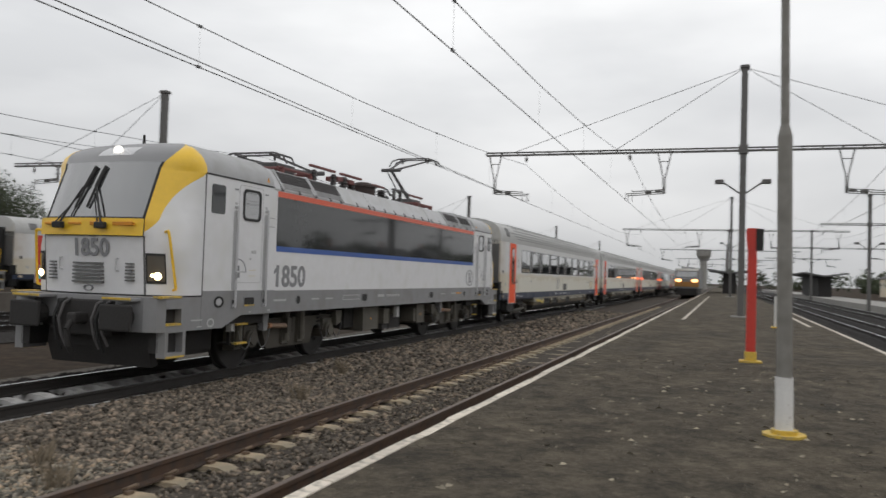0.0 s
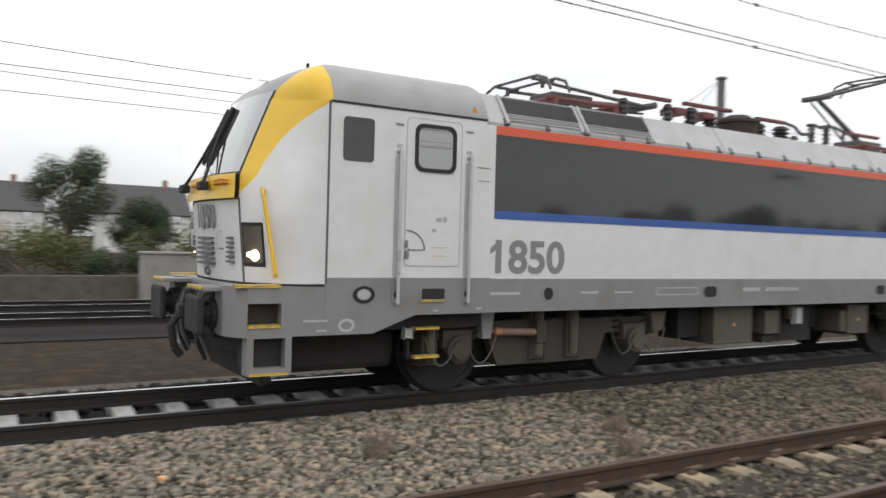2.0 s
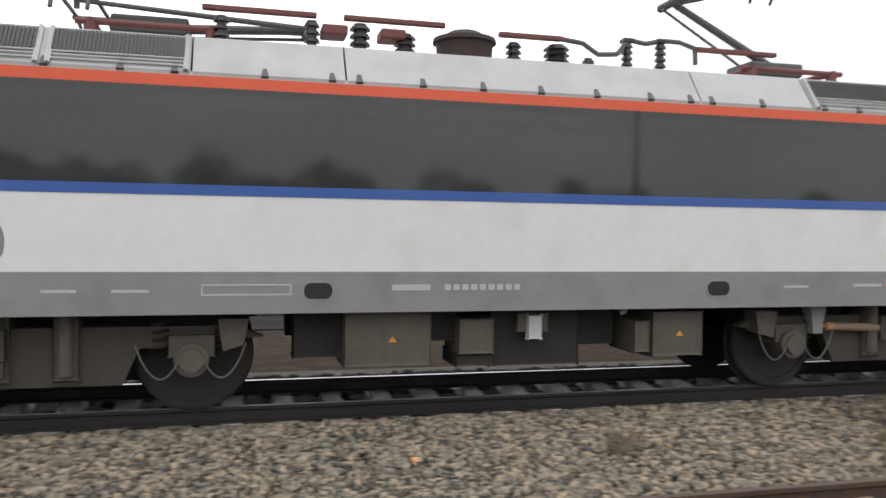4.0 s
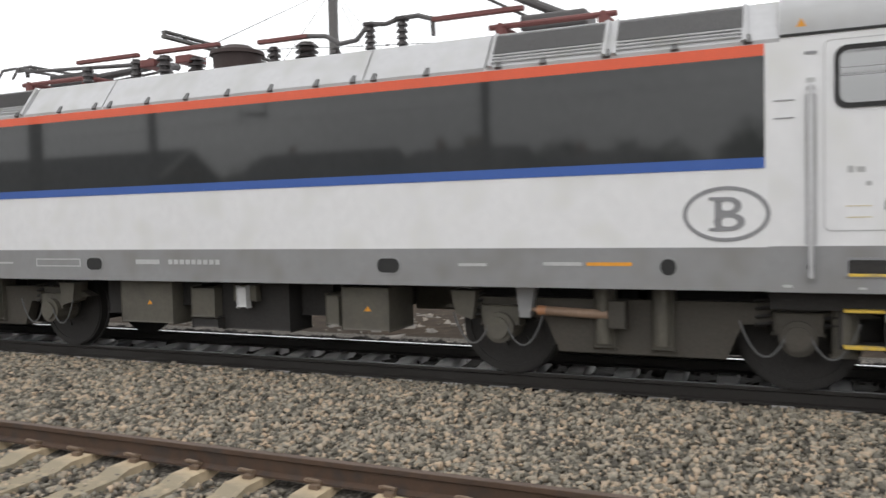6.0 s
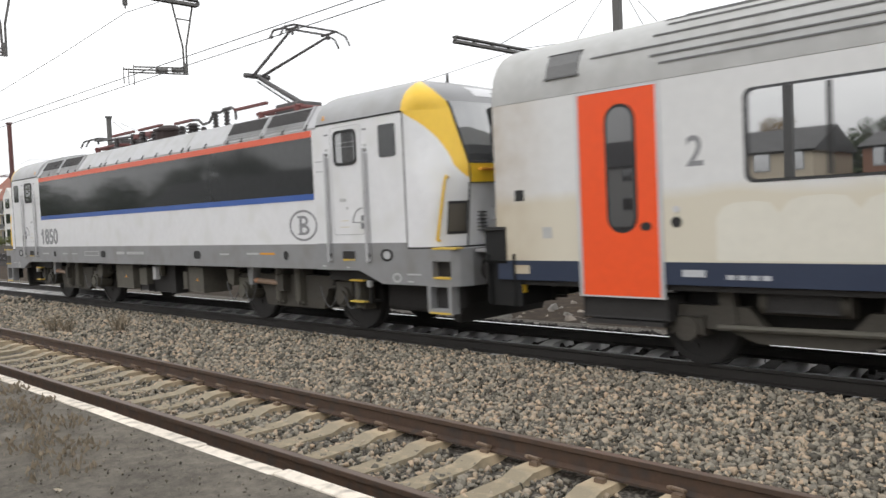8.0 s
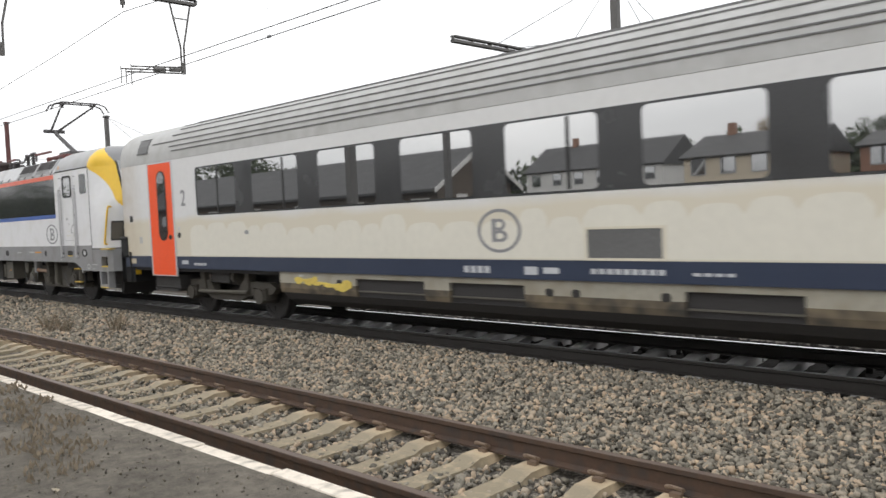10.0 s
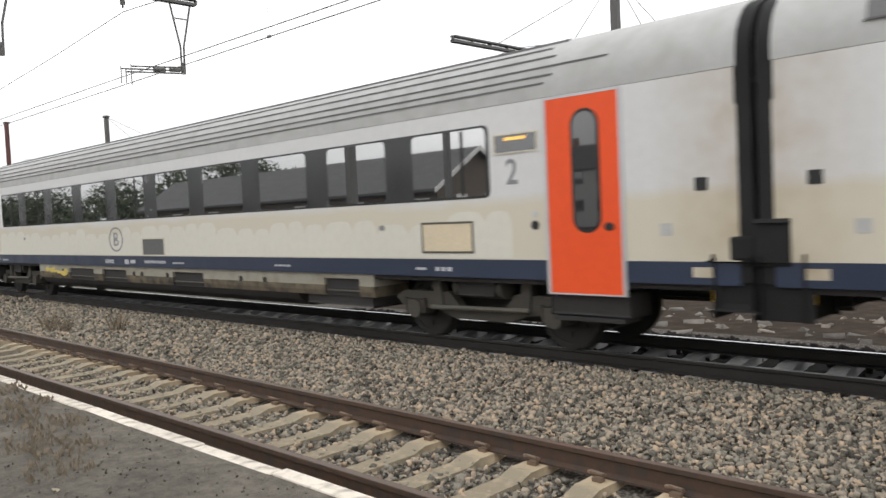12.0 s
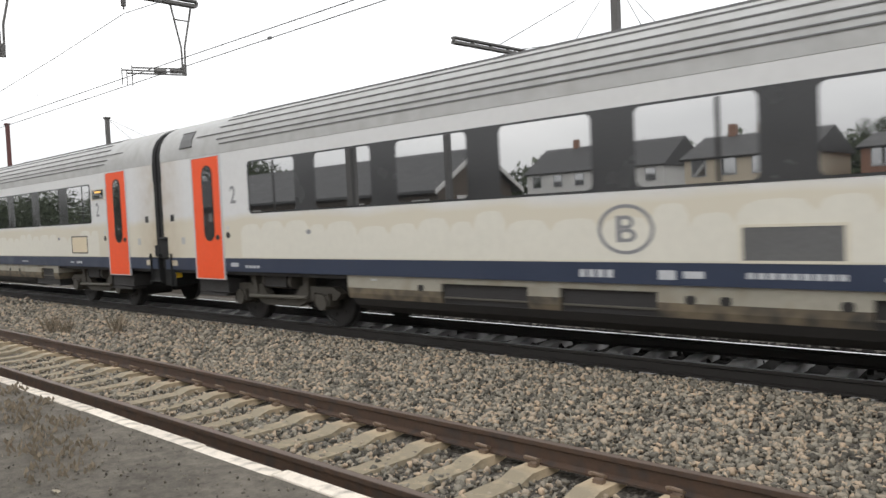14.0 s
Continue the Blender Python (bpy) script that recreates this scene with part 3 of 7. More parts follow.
def cab_side(root, s, q, END):
    """One half of a cab: s -1 or +1 is its side, q +1 the leading cab with its lamps lit."""
    zs_low = list(np.linspace(1.38, 2.3, 6))
    zs_all = list(np.linspace(2.3, 3.37, 18))

    def nose_x(dx):
        return lambda z: curve_at(NOSE, z) + dx
    nose_patch("front_panel", WHITE, root, zs_low, "mid", "edge", 6, END, s)

    def yellow_edge(z):
        return max(curve_at(YELLOW_X, z), curve_at(NOSE, z) + 0.11)
    nose_patch("cab_side", WHITE, root, zs_low + zs_all[1:], yellow_edge, lambda z: END, 60, END, s)
    nose_patch("yellow_pillar", YELLOW, root, zs_all, "edge", yellow_edge, 14, END, s, label="yellow corner pillar")
    nose_patch("yellow_ledge", YELLOW, root, [2.3, 2.34, 2.42, 2.5, 2.54, 2.565], "mid", "edge", 6, END, s, out=0.1, label="yellow ledge below the windscreen")
    nose_patch("windscreen_seal", RUBBER, root, [2.56, 2.575, 2.59], "mid", "edge", 6, END, s, out=0.006)
    nose_patch("windscreen", CABGLASS, root, list(np.linspace(2.585, 3.5, 10)), "mid", nose_x(0.105), 8, END, s, label="raked windscreen")
    nose_patch("windscreen_seal", RUBBER, root, list(np.linspace(2.565, 3.5, 10)), nose_x(0.1), "edge", 2, END, s, out=0.004)
    zr = [3.37, 3.43, 3.5, 3.56, 3.62, 3.68, 3.74, 3.8, 3.84, 3.88]
    ztop = [3.88, 3.91, 3.94, 3.965, 3.985, 4.0, 4.015]
    nose_patch("yellow_roof_corner", YELLOW, root, zr, "edge", lambda z: max(-8.32, curve_at(NOSE, z) + 0.13), 10, END, s, label="yellow roof corner")
    nose_patch("cab_roof", CABROOF, root, zr, lambda z: max(-8.32, curve_at(NOSE, z) + 0.13), lambda z: END - 0.1, 20, END - 0.1, s, label="smooth grey cab roof")
    nose_patch("cab_roof", CABROOF, root, ztop, "mid", lambda z: END - 0.1, 24, END - 0.1, s)
    nose_patch("cab_brow", BROW, root, zr[2:], "mid", "edge", 8, END, s, label="grey brow over the windscreen")
    nose_patch("brow_panel", HANDRAIL, root, [3.62, 3.66, 3.7, 3.75, 3.79], "mid", nose_x(0.012), 3, END, s, out=0.008, label="pale top lamp panel")
    nose_patch("seam", GRILLE, root, zs_low, nose_x(0.108), nose_x(0.12), 1, END, s, out=0.006)
    nose_patch("seam", RUBBER, root, [1.375, 1.4], "mid", lambda z: -8.36, 16, END, s, out=0.008)
    nose_patch("seam", GRILLE, root, [2.288, 2.306], "mid", "edge", 6, END, s, out=0.006)
    # closing wall at the rear of the cab roof
    bm = bmesh.new()
    prism(bm, [(0.0, 3.3)] + [(s * w, z) for z, w in ((3.3, HALF - 0.01), *WIDTH[1:])] + [(0.0, 4.015)], "x", END - 0.11, END - 0.09)
    part("roof_bulkhead", bm, ROOFGREY, root)
    # windows and doors of the cab side
    plate("seam", GRILLE, root, [(-8.365, 1.4), (-8.34, 1.4), (-8.34, 3.37), (-8.365, 3.37)], s, HALF, 0.004)
    plate("roof_gutter", RUBBER, root, [(-8.34, 3.36), (-6.3, 3.36), (-6.3, 3.385), (-8.34, 3.385)], s, HALF - 0.004, 0.012)
    plate("cab_window", DARK, root, round_rect(-8.19, -7.82, 2.745, 3.225, 0.045), s, HALF, 0.008, "dark fixed cab window")
    bm = bmesh.new()
    ring(bm, round_rect(-7.41, -6.66, 1.6, 3.3, 0.06), round_rect(-7.402, -6.668, 1.61, 3.292, 0.055), "y", s * (HALF - 0.01), s * (HALF + 0.004))
    door = part("cab_door", bm, ROOFGREY, root)
    plate("door_leaf", WHITE, door, round_rect(-7.4, -6.67, 1.612, 3.29, 0.055), s, HALF, 0.003)
    bm = bmesh.new()
    ring(bm, round_rect(-7.3, -6.745, 2.69, 3.24, 0.1), round_rect(-7.258, -6.787, 2.732, 3.198, 0.08), "y", s * HALF, s * (HALF + 0.02))
    part("window_frame", bm, RUBBER, door)
    plate("door_window", CABGLASS, door, round_rect(-7.262, -6.783, 2.728, 3.202, 0.08), s, HALF, 0.008, "pale sliding door window")
    for z in (2.97, 3.04):
        plate("window_line", LETTER, door, [(-7.25, z), (-6.8, z), (-6.8, z + 0.006), (-7.25, z + 0.006)], s, HALF, 0.01)
    # recessed door handle: a quarter ring with a lever
    bm = bmesh.new()
    arc = [(-7.385 + 0.25 * math.cos(radians(a)), 1.79 + 0.23 * math.sin(radians(a))) for a in range(0, 91, 10)]
    arc_in = [(-7.385 + 0.232 * math.cos(radians(a)), 1.79 + 0.212 * math.sin(radians(a))) for a in range(90, -1, -10)]
    prism(bm, arc + arc_in, "y", s * (HALF - 0.01), s * (HALF + 0.009))
    box(bm, -7.38, -7.14, s * (HALF - 0.01), s * (HALF + 0.012), 1.785, 1.797)
    part("handle_recess", bm, LETTER, door)
    bm = bmesh.new()
    box(bm, -7.405, -7.355, min(s * HALF, s * (HALF + 0.03)), max(s * HALF, s * (HALF + 0.03)), 1.69, 1.78, 0.008)
    box(bm, -7.4, -7.37, min(s * HALF, s * (HALF + 0.03)), max(s * HALF, s * (HALF + 0.03)), 1.81, 1.9, 0.008)
    part("door_handle", bm, LETTER, door)
    for z in (1.72, 1.82):
        plate("door_notice", PALEYELLOW, door, [(-7.04, z), (-6.84, z), (-6.84, z + 0.008), (-7.04, z + 0.008)], s, HALF, 0.006)
    for x, z, w, h in ((-6.99, 2.12, 0.07, 0.05), (-6.9, 2.12, 0.05, 0.06), (-7.04, 2.0, 0.045, 0.04)):
        plate("door_mark", MARK2, door, [(x, z), (x + w, z), (x + w, z + h), (x, z + h)], s, HALF, 0.006)
    for x in (-7.5, -6.555):
        bm = bmesh.new()
        rod(bm, (x, s * (HALF + 0.055), 1.2), (x, s * (HALF + 0.055), 2.9), 0.02)
        for z in (1.2, 2.9):
            rod(bm, (x, s * (HALF - 0.02), z), (x, s * (HALF + 0.065), z), 0.024)
        part("handrail", bm, HANDRAIL, root, "steel door handrail")
        plate("handrail_recess", ROOFGREY, root, round_rect(x - 0.05, x + 0.05, 1.47, 2.84, 0.03), s, HALF, 0.007)
        plate("handrail_foot", SKIRT, root, round_rect(x - 0.055, x + 0.055, 1.15, 1.46, 0.03), s, HALF + 0.003, 0.008)
        plate("foot_hole", RUBBER, root, round_rect(x - 0.03, x + 0.03, 1.25, 1.31, 0.02), s, HALF + 0.003, 0.012)
        for z in (2.87, 2.94):
            plate("rail_mark", MARK, root, [(x - 0.035, z), (x + 0.035, z), (x + 0.035, z + 0.04), (x - 0.035, z + 0.04)], s, HALF, 0.007)
        plate("hinge_mark", LETTER, root, [(x - 0.05, 3.19), (x + 0.05, 3.19), (x + 0.05, 3.215), (x - 0.05, 3.215)], s, HALF, 0.006)
    for z in (2.79, 2.63):
        plate("hatch", LETTER, root, [(-6.42, z), (-6.25, z), (-6.25, z + 0.01), (-6.42, z + 0.01)], s, HALF, 0.006)
    bm = bmesh.new()
    prism(bm, [(-6.53, 3.43), (-6.43, 3.43), (-6.48, 3.52)], "y", s * 1.38, s * 1.452)
    part("warning_sign", bm, ORMARK, root, "small yellow warning triangle")
    # yellow corner handrail
    bm = bmesh.new()
    bent(bm, [(-8.98, s * 1.22, 2.38), (-9.03, s * 1.31, 2.39), (-9.02, s * 1.33, 2.32), (-8.9, s * 1.385, 1.56), (-8.89, s * 1.385, 1.5), (-8.86, s * 1.3, 1.48)], 0.022, 8)
    part("corner_handrail", bm, YELLOW, root, "yellow bent handrail")
    # headlamp
    lamp = nose_patch("headlamp", RUBBER, root, list(np.linspace(1.57, 2.04, 5)), nose_x(0.122), nose_x(0.275), 6, END, s, out=0.008, label="dark-framed headlamp housing")
    nose_patch("lens", LENS, lamp, list(np.linspace(1.61, 2.0, 5)), nose_x(0.134), nose_x(0.262), 6, END, s, out=0.02)
    if q > 0:
        for dx, dz, r in ((0.165, 1.7, 0.03), (0.205, 1.69, 0.06)):
            bm = bmesh.new()
            pts = outline_at(dz, END)[0]
            xx = curve_at(NOSE, dz) + dx
            yy = float(np.interp(xx, [p[0] for p in pts], [p[1] for p in pts]))
            bmesh.ops.create_uvsphere(bm, u_segments=12, v_segments=8, radius=r, matrix=Matrix.Translation((xx - 0.005, s * yy, dz)))
            part("bulb", bm, LAMP, lamp, "lit warm headlamp")
    # vents and small things on the front
    for z in np.linspace(1.6, 1.86, 6):
        block("vent_slot", GRILLE, root, -9.21, -9.05, s * 0.68, s * 0.82, z, z + 0.022)
    bm = bmesh.new()
    bent(bm, [(-9.18, s * 0.55, 1.95), (-9.27, s * 0.55, 1.94), (-9.27, s * 0.55, 1.76), (-9.18, s * 0.55, 1.75)], 0.012, 6)
    part("grab_handle", bm, HANDRAIL, root)
    for y0, y1 in ((0.1, 0.34), (0.5, 0.86)):
        block("ledge_slot", ORMARK, root, -9.38 + 0.08 * y1, -9.24, s * y0, s * y1, 2.46, 2.5, 0.01)
    # buffer and its tread
    bm = bmesh.new()
    rod(bm, (-9.2, s * 0.875, 1.06), (-9.56, s * 0.875, 1.06), 0.13, 16)
    rod(bm, (-9.3, s * 0.875, 1.06), (-9.44, s * 0.875, 1.06), 0.17, 16)
    box(bm, -9.62, -9.55, s * 0.875 - 0.29, s * 0.875 + 0.29, 0.86, 1.26, 0.03)
    part("buffer", bm, GEAR, root, "dark oblong buffer")
    block("buffer_tread", SKIRT, root, -9.58, -9.22, s * 0.875 - 0.27, s * 0.875 + 0.27, 1.31, 1.36, 0.01, "grey buffer tread")
    block("tread_edge", WORNYELLOW, root, -9.6, -9.57, s * 0.875 - 0.26, s * 0.875 + 0.26, 1.33, 1.365, 0.005, "worn yellow edge")
    # skirt corner with step openings
    bm = bmesh.new()
    prism(bm, [(-9.38, s * 0.9), (-9.38, s * 1.2), (-9.3, s * 1.38), (-9.2, s * HALF), (-9.2, s * 0.9)], "z", 0.85, 1.375)
    part("skirt_corner", bm, SKIRT, root)
    for x0, x1, z0, z1 in ((-8.84, -8.36, 0.85, 1.375), (-9.2, -8.84, 1.2, 1.375), (-9.2, -8.84, 0.85, 0.95), (-8.36, -7.78, 0.85, 1.47)):
        block("skirt_panel", SKIRT, root, x0, x1, s * (HALF - 0.2), s * (HALF + (0.003 if z1 > 1.45 else 0.0)), z0, z1)
    bm = bmesh.new()
    prism(bm, [(-7.78, 0.85), (-7.24, 1.045), (-6.2, 1.045), (-6.2, 1.47), (-7.78, 1.47)], "y", s * (HALF - 0.06), s * (HALF + 0.003))
    part("skirt_panel", bm, SKIRT, root)
    bm = bmesh.new()
    ring(bm, [(-9.2, 0.46), (-8.72, 0.46), (-8.72, 0.85), (-9.2, 0.85)], [(-9.13, 0.53), (-8.79, 0.53), (-8.79, 0.84), (-9.13, 0.84)], "y", s * (HALF - 0.16), s * (HALF + 0.004))
    part("step_bracket", bm, SKIRT, root)
    block("step_recess", GEAR, root, -9.2, -8.8, s * (HALF - 0.3), s * (HALF - 0.12), 0.53, 1.2)
    for z, x0, x1 in ((1.365, -9.32, -8.86), (0.95, -9.19, -8.85), (0.455, -9.17, -8.76)):
        block("step_edge", WORNYELLOW, root, x0, x1, s * (HALF - 0.15), s * (HALF + 0.012), z, z + 0.028, 0.004, "yellow step edge")
    # lower steps by the door
    for z in (0.855, 0.52):
        block("step_edge", WORNYELLOW, root, -7.16, -6.83, s * (HALF - 0.22), s * (HALF - 0.12), z, z + 0.028, 0.004, "yellow step edge")
        block("step_tread", GEAR, root, -7.17, -6.82, s * (HALF - 0.5), s * (HALF - 0.22), z - 0.02, z + 0.02)
    for x in (-7.2, -6.82):
        block("step_hanger", GEAR, root, x, x + 0.03, s * (HALF - 0.3), s * (HALF - 0.24), 0.5, 1.06)
    bm = bmesh.new()
    ring(bm, round_rect(-7.19, -6.83, 1.185, 1.365, 0.03), round_rect(-7.165, -6.855, 1.21, 1.345, 0.025), "y", s * (HALF - 0.02), s * (HALF + 0.012))
    part("step_frame", bm, LETTER, root)
    plate("step_hole", GEAR, root, round_rect(-7.17, -6.85, 1.205, 1.35, 0.025), s, HALF, 0.006)
    block("step_edge", WORNYELLOW, root, -7.16, -6.86, s * (HALF - 0.02), s * (HALF + 0.016), 1.195, 1.222, 0.003, "yellow step edge")
    bm = bmesh.new()
    ring(bm, oval(-7.9, 1.285, 0.13, 0.095), oval(-7.9, 1.285, 0.095, 0.065), "y", s * (HALF - 0.02), s * (HALF + 0.016))
    part("filler_ring", bm, RUBBER, root)
    plate("filler", ROOFGREY, root, oval(-7.9, 1.285, 0.08, 0.055), s, HALF, 0.01)
    for x, z, w, h in ((-8.6, 0.995, 0.28, 0.022), (-8.45, 0.89, 0.12, 0.02), (-7.0, 1.08, 0.06, 0.02), (-6.4, 1.09, 0.08, 0.025)):
        plate("stencil", MARK, root, [(x, z), (x + w, z), (x + w, z + h), (x, z + h)], s, HALF, 0.006)
    bm = bmesh.new()
    ring(bm, oval(-8.1, 0.95, 0.1, 0.075, 16), oval(-8.1, 0.95, 0.065, 0.045, 16), "y", s * HALF, s * (HALF + 0.005))
    part("stencil", bm, MARK, root)
    block("socket", MARK, root, -7.27, -7.17, s * (HALF - 0.25), s * (HALF - 0.18), 0.76, 0.87, 0.02, "small white socket")


def cab(loco, q):
    """One cab; q -1 turns it half round."""
    root = new("cab")
    root.parent = loco
    root.matrix_basis = pose(0, 0, 0, 0, 0, 0 if q > 0 else 180)
    END = -6.2
    for s in (-1, 1):
        cab_side(root, s, q, END)

    def on_glass(y, z, out=0.05):
        return Vector((curve_at(NOSE, z) + 0.05 * abs(y) - out, y, z))
    # two wipers parked upright near the middle
    for base_y, arm_y, top_y, low_y in ((0.5, 0.3, 0.2, 0.34), (-0.33, 0.04, 0.0, 0.1)):
        bm = bmesh.new()
        foot, mid = Vector((-9.38, base_y, 2.47)), on_glass(arm_y, 3.08)
        rod(bm, foot, mid, 0.016)
        rod(bm, foot + Vector((0, 0.07, 0.02)), mid + Vector((0, 0.03, -0.1)), 0.011)
        rod(bm, on_glass(low_y, 2.74, 0.03), on_glass((low_y + top_y) / 2, 3.08, 0.04), 0.02)
        rod(bm, on_glass((low_y + top_y) / 2, 3.08, 0.04), on_glass(top_y, 3.42, 0.03), 0.03)
        box(bm, -9.44, -9.34, base_y - 0.09, base_y + 0.09, 2.4, 2.5, 0.02)
        part("wiper", bm, RUBBER, root, "black windscreen wiper")
    # headstock, coupling, hoses, plough, grille, top lamp
    block("headstock", SKIRT, root, -9.24, -8.4, -1.2, 1.2, 1.0, 1.375, 0.02)
    block("coupler_pocket", GEAR, root, -9.3, -8.6, -0.55, 0.55, 0.75, 1.3, 0.03)
    bm = bmesh.new()
    box(bm, -9.56, -9.24, -0.09, 0.09, 0.93, 1.1, 0.03)
    bent(bm, [(-9.54, 0, 0.98), (-9.62, 0, 0.85), (-9.58, 0, 0.6), (-9.5, 0, 0.5)], 0.045, 8)
    part("screw_coupling", bm, GEAR, root)
    for y, dz in ((-0.42, 0), (-0.34, 0.05), (0.4, 0.0), (0.3, 0.06), (-0.5, 0.1)):
        bm = bmesh.new()
        bent(bm, [(-9.24, y, 1.3), (-9.39, y, 1.24), (-9.46, y + 0.03, 1.0), (-9.42, y, 0.68 + dz), (-9.34, y - 0.03, 0.5 + dz)], 0.024, 8)
        part("air_hose", bm, PANTO if dz else RUBBER, root, "hanging brake hose")
    bm = bmesh.new()
    prism(bm, [(-8.98, 0.8), (-8.86, 0.8), (-8.76, 0.3), (-8.88, 0.26), (-8.99, 0.55)], "y", -1.0, 1.0)
    part("plough", bm, GEAR, root, "dark steel rail guard")
    block("underfloor", GEAR, root, -9.0, -6.2, -1.25, 1.25, 0.86, 1.38)
    block("brake_gear", GEAR, root, -8.9, -7.2, -0.9, 0.9, 0.36, 0.86, 0.08)
    for z in np.linspace(1.56, 1.85, 6):
        block("vent_slot", GRILLE, root, -9.27, -9.15, -0.29, 0.29, z, z + 0.028)
    if q > 0:
        bm = bmesh.new()
        bmesh.ops.create_uvsphere(bm, u_segments=12, v_segments=8, radius=0.1, matrix=Matrix.Translation((-8.71, 0.0, 3.705)) @ Matrix.Diagonal((0.4, 1, 0.9, 1)))
        part("top_lamp", bm, LAMPWHITE, root, "lit white top lamp")
    bm = bmesh.new()
    rod(bm, (-8.0, 0.1, 3.9), (-8.0, 0.1, 4.1), 0.03, 8, 0.02)
    part("horn", bm, GEAR, root)
    # number on the front, following the curved panel
    number = writing("fleet_number", "1850", 0.38, LETTER, root, pose(0, 0.31, 1.985, 90, 0, -90), "grey painted fleet number", 0.95, 0.008)
    for v in number.data.vertices:
        pts = outline_at(v.co.z, END)[0]
        v.co.x += -0.022 + float(np.interp(abs(v.co.y), [p[1] for p in pts], [p[0] for p in pts]))
    bm = bmesh.new()
    ring(bm, oval(0, 1.48, 0.09, 0.05, 16), oval(0, 1.48, 0.075, 0.038, 16), "x", -9.235, -9.2)
    part("emblem", bm, LETTER, root)
    for o in list(root.children):
        o.parent = loco
        o.matrix_basis = root.matrix_basis @ o.matrix_basis
    bpy.data.objects.remove(root)


def wheelset(parent, x, r, half=0.79):
    """Two wheels on an axle; turns about its own middle."""
    root = new("wheelset")
    root.parent = parent
    root.matrix_basis = pose(x, 0, r)
    for s in (-1, 1):
        bm = bmesh.new()
        rod(bm, (0, s * 0.68, 0), (0, s * 0.80, 0), r, 36)
        rod(bm, (0, s * 0.66, 0), (0, s * 0.69, 0), r + 0.03, 36)
        ring(bm, oval(0, 0, r - 0.02, r - 0.02, 30), oval(0, 0, r - 0.09, r - 0.09, 30), "y", s * 0.79, s * 0.815)
        rod(bm, (0, s * 0.78, 0), (0, s * 0.87, 0), 0.16, 18)
        for i in range(6):
            a = i * math.pi / 3
            rod(bm, (0.26 * math.cos(a), s * 0.79, 0.26 * math.sin(a)), (0.26 * math.cos(a), s * 0.815, 0.26 * math.sin(a)), 0.035, 8)
        part("wheel", bm, GEAR, root, "dark steel wheel", smooth=True)
    bm = bmesh.new()
    rod(bm, (0, -0.7, 0), (0, 0.7, 0), 0.09, 12)
    part("axle", bm, GEAR, root)
    return root


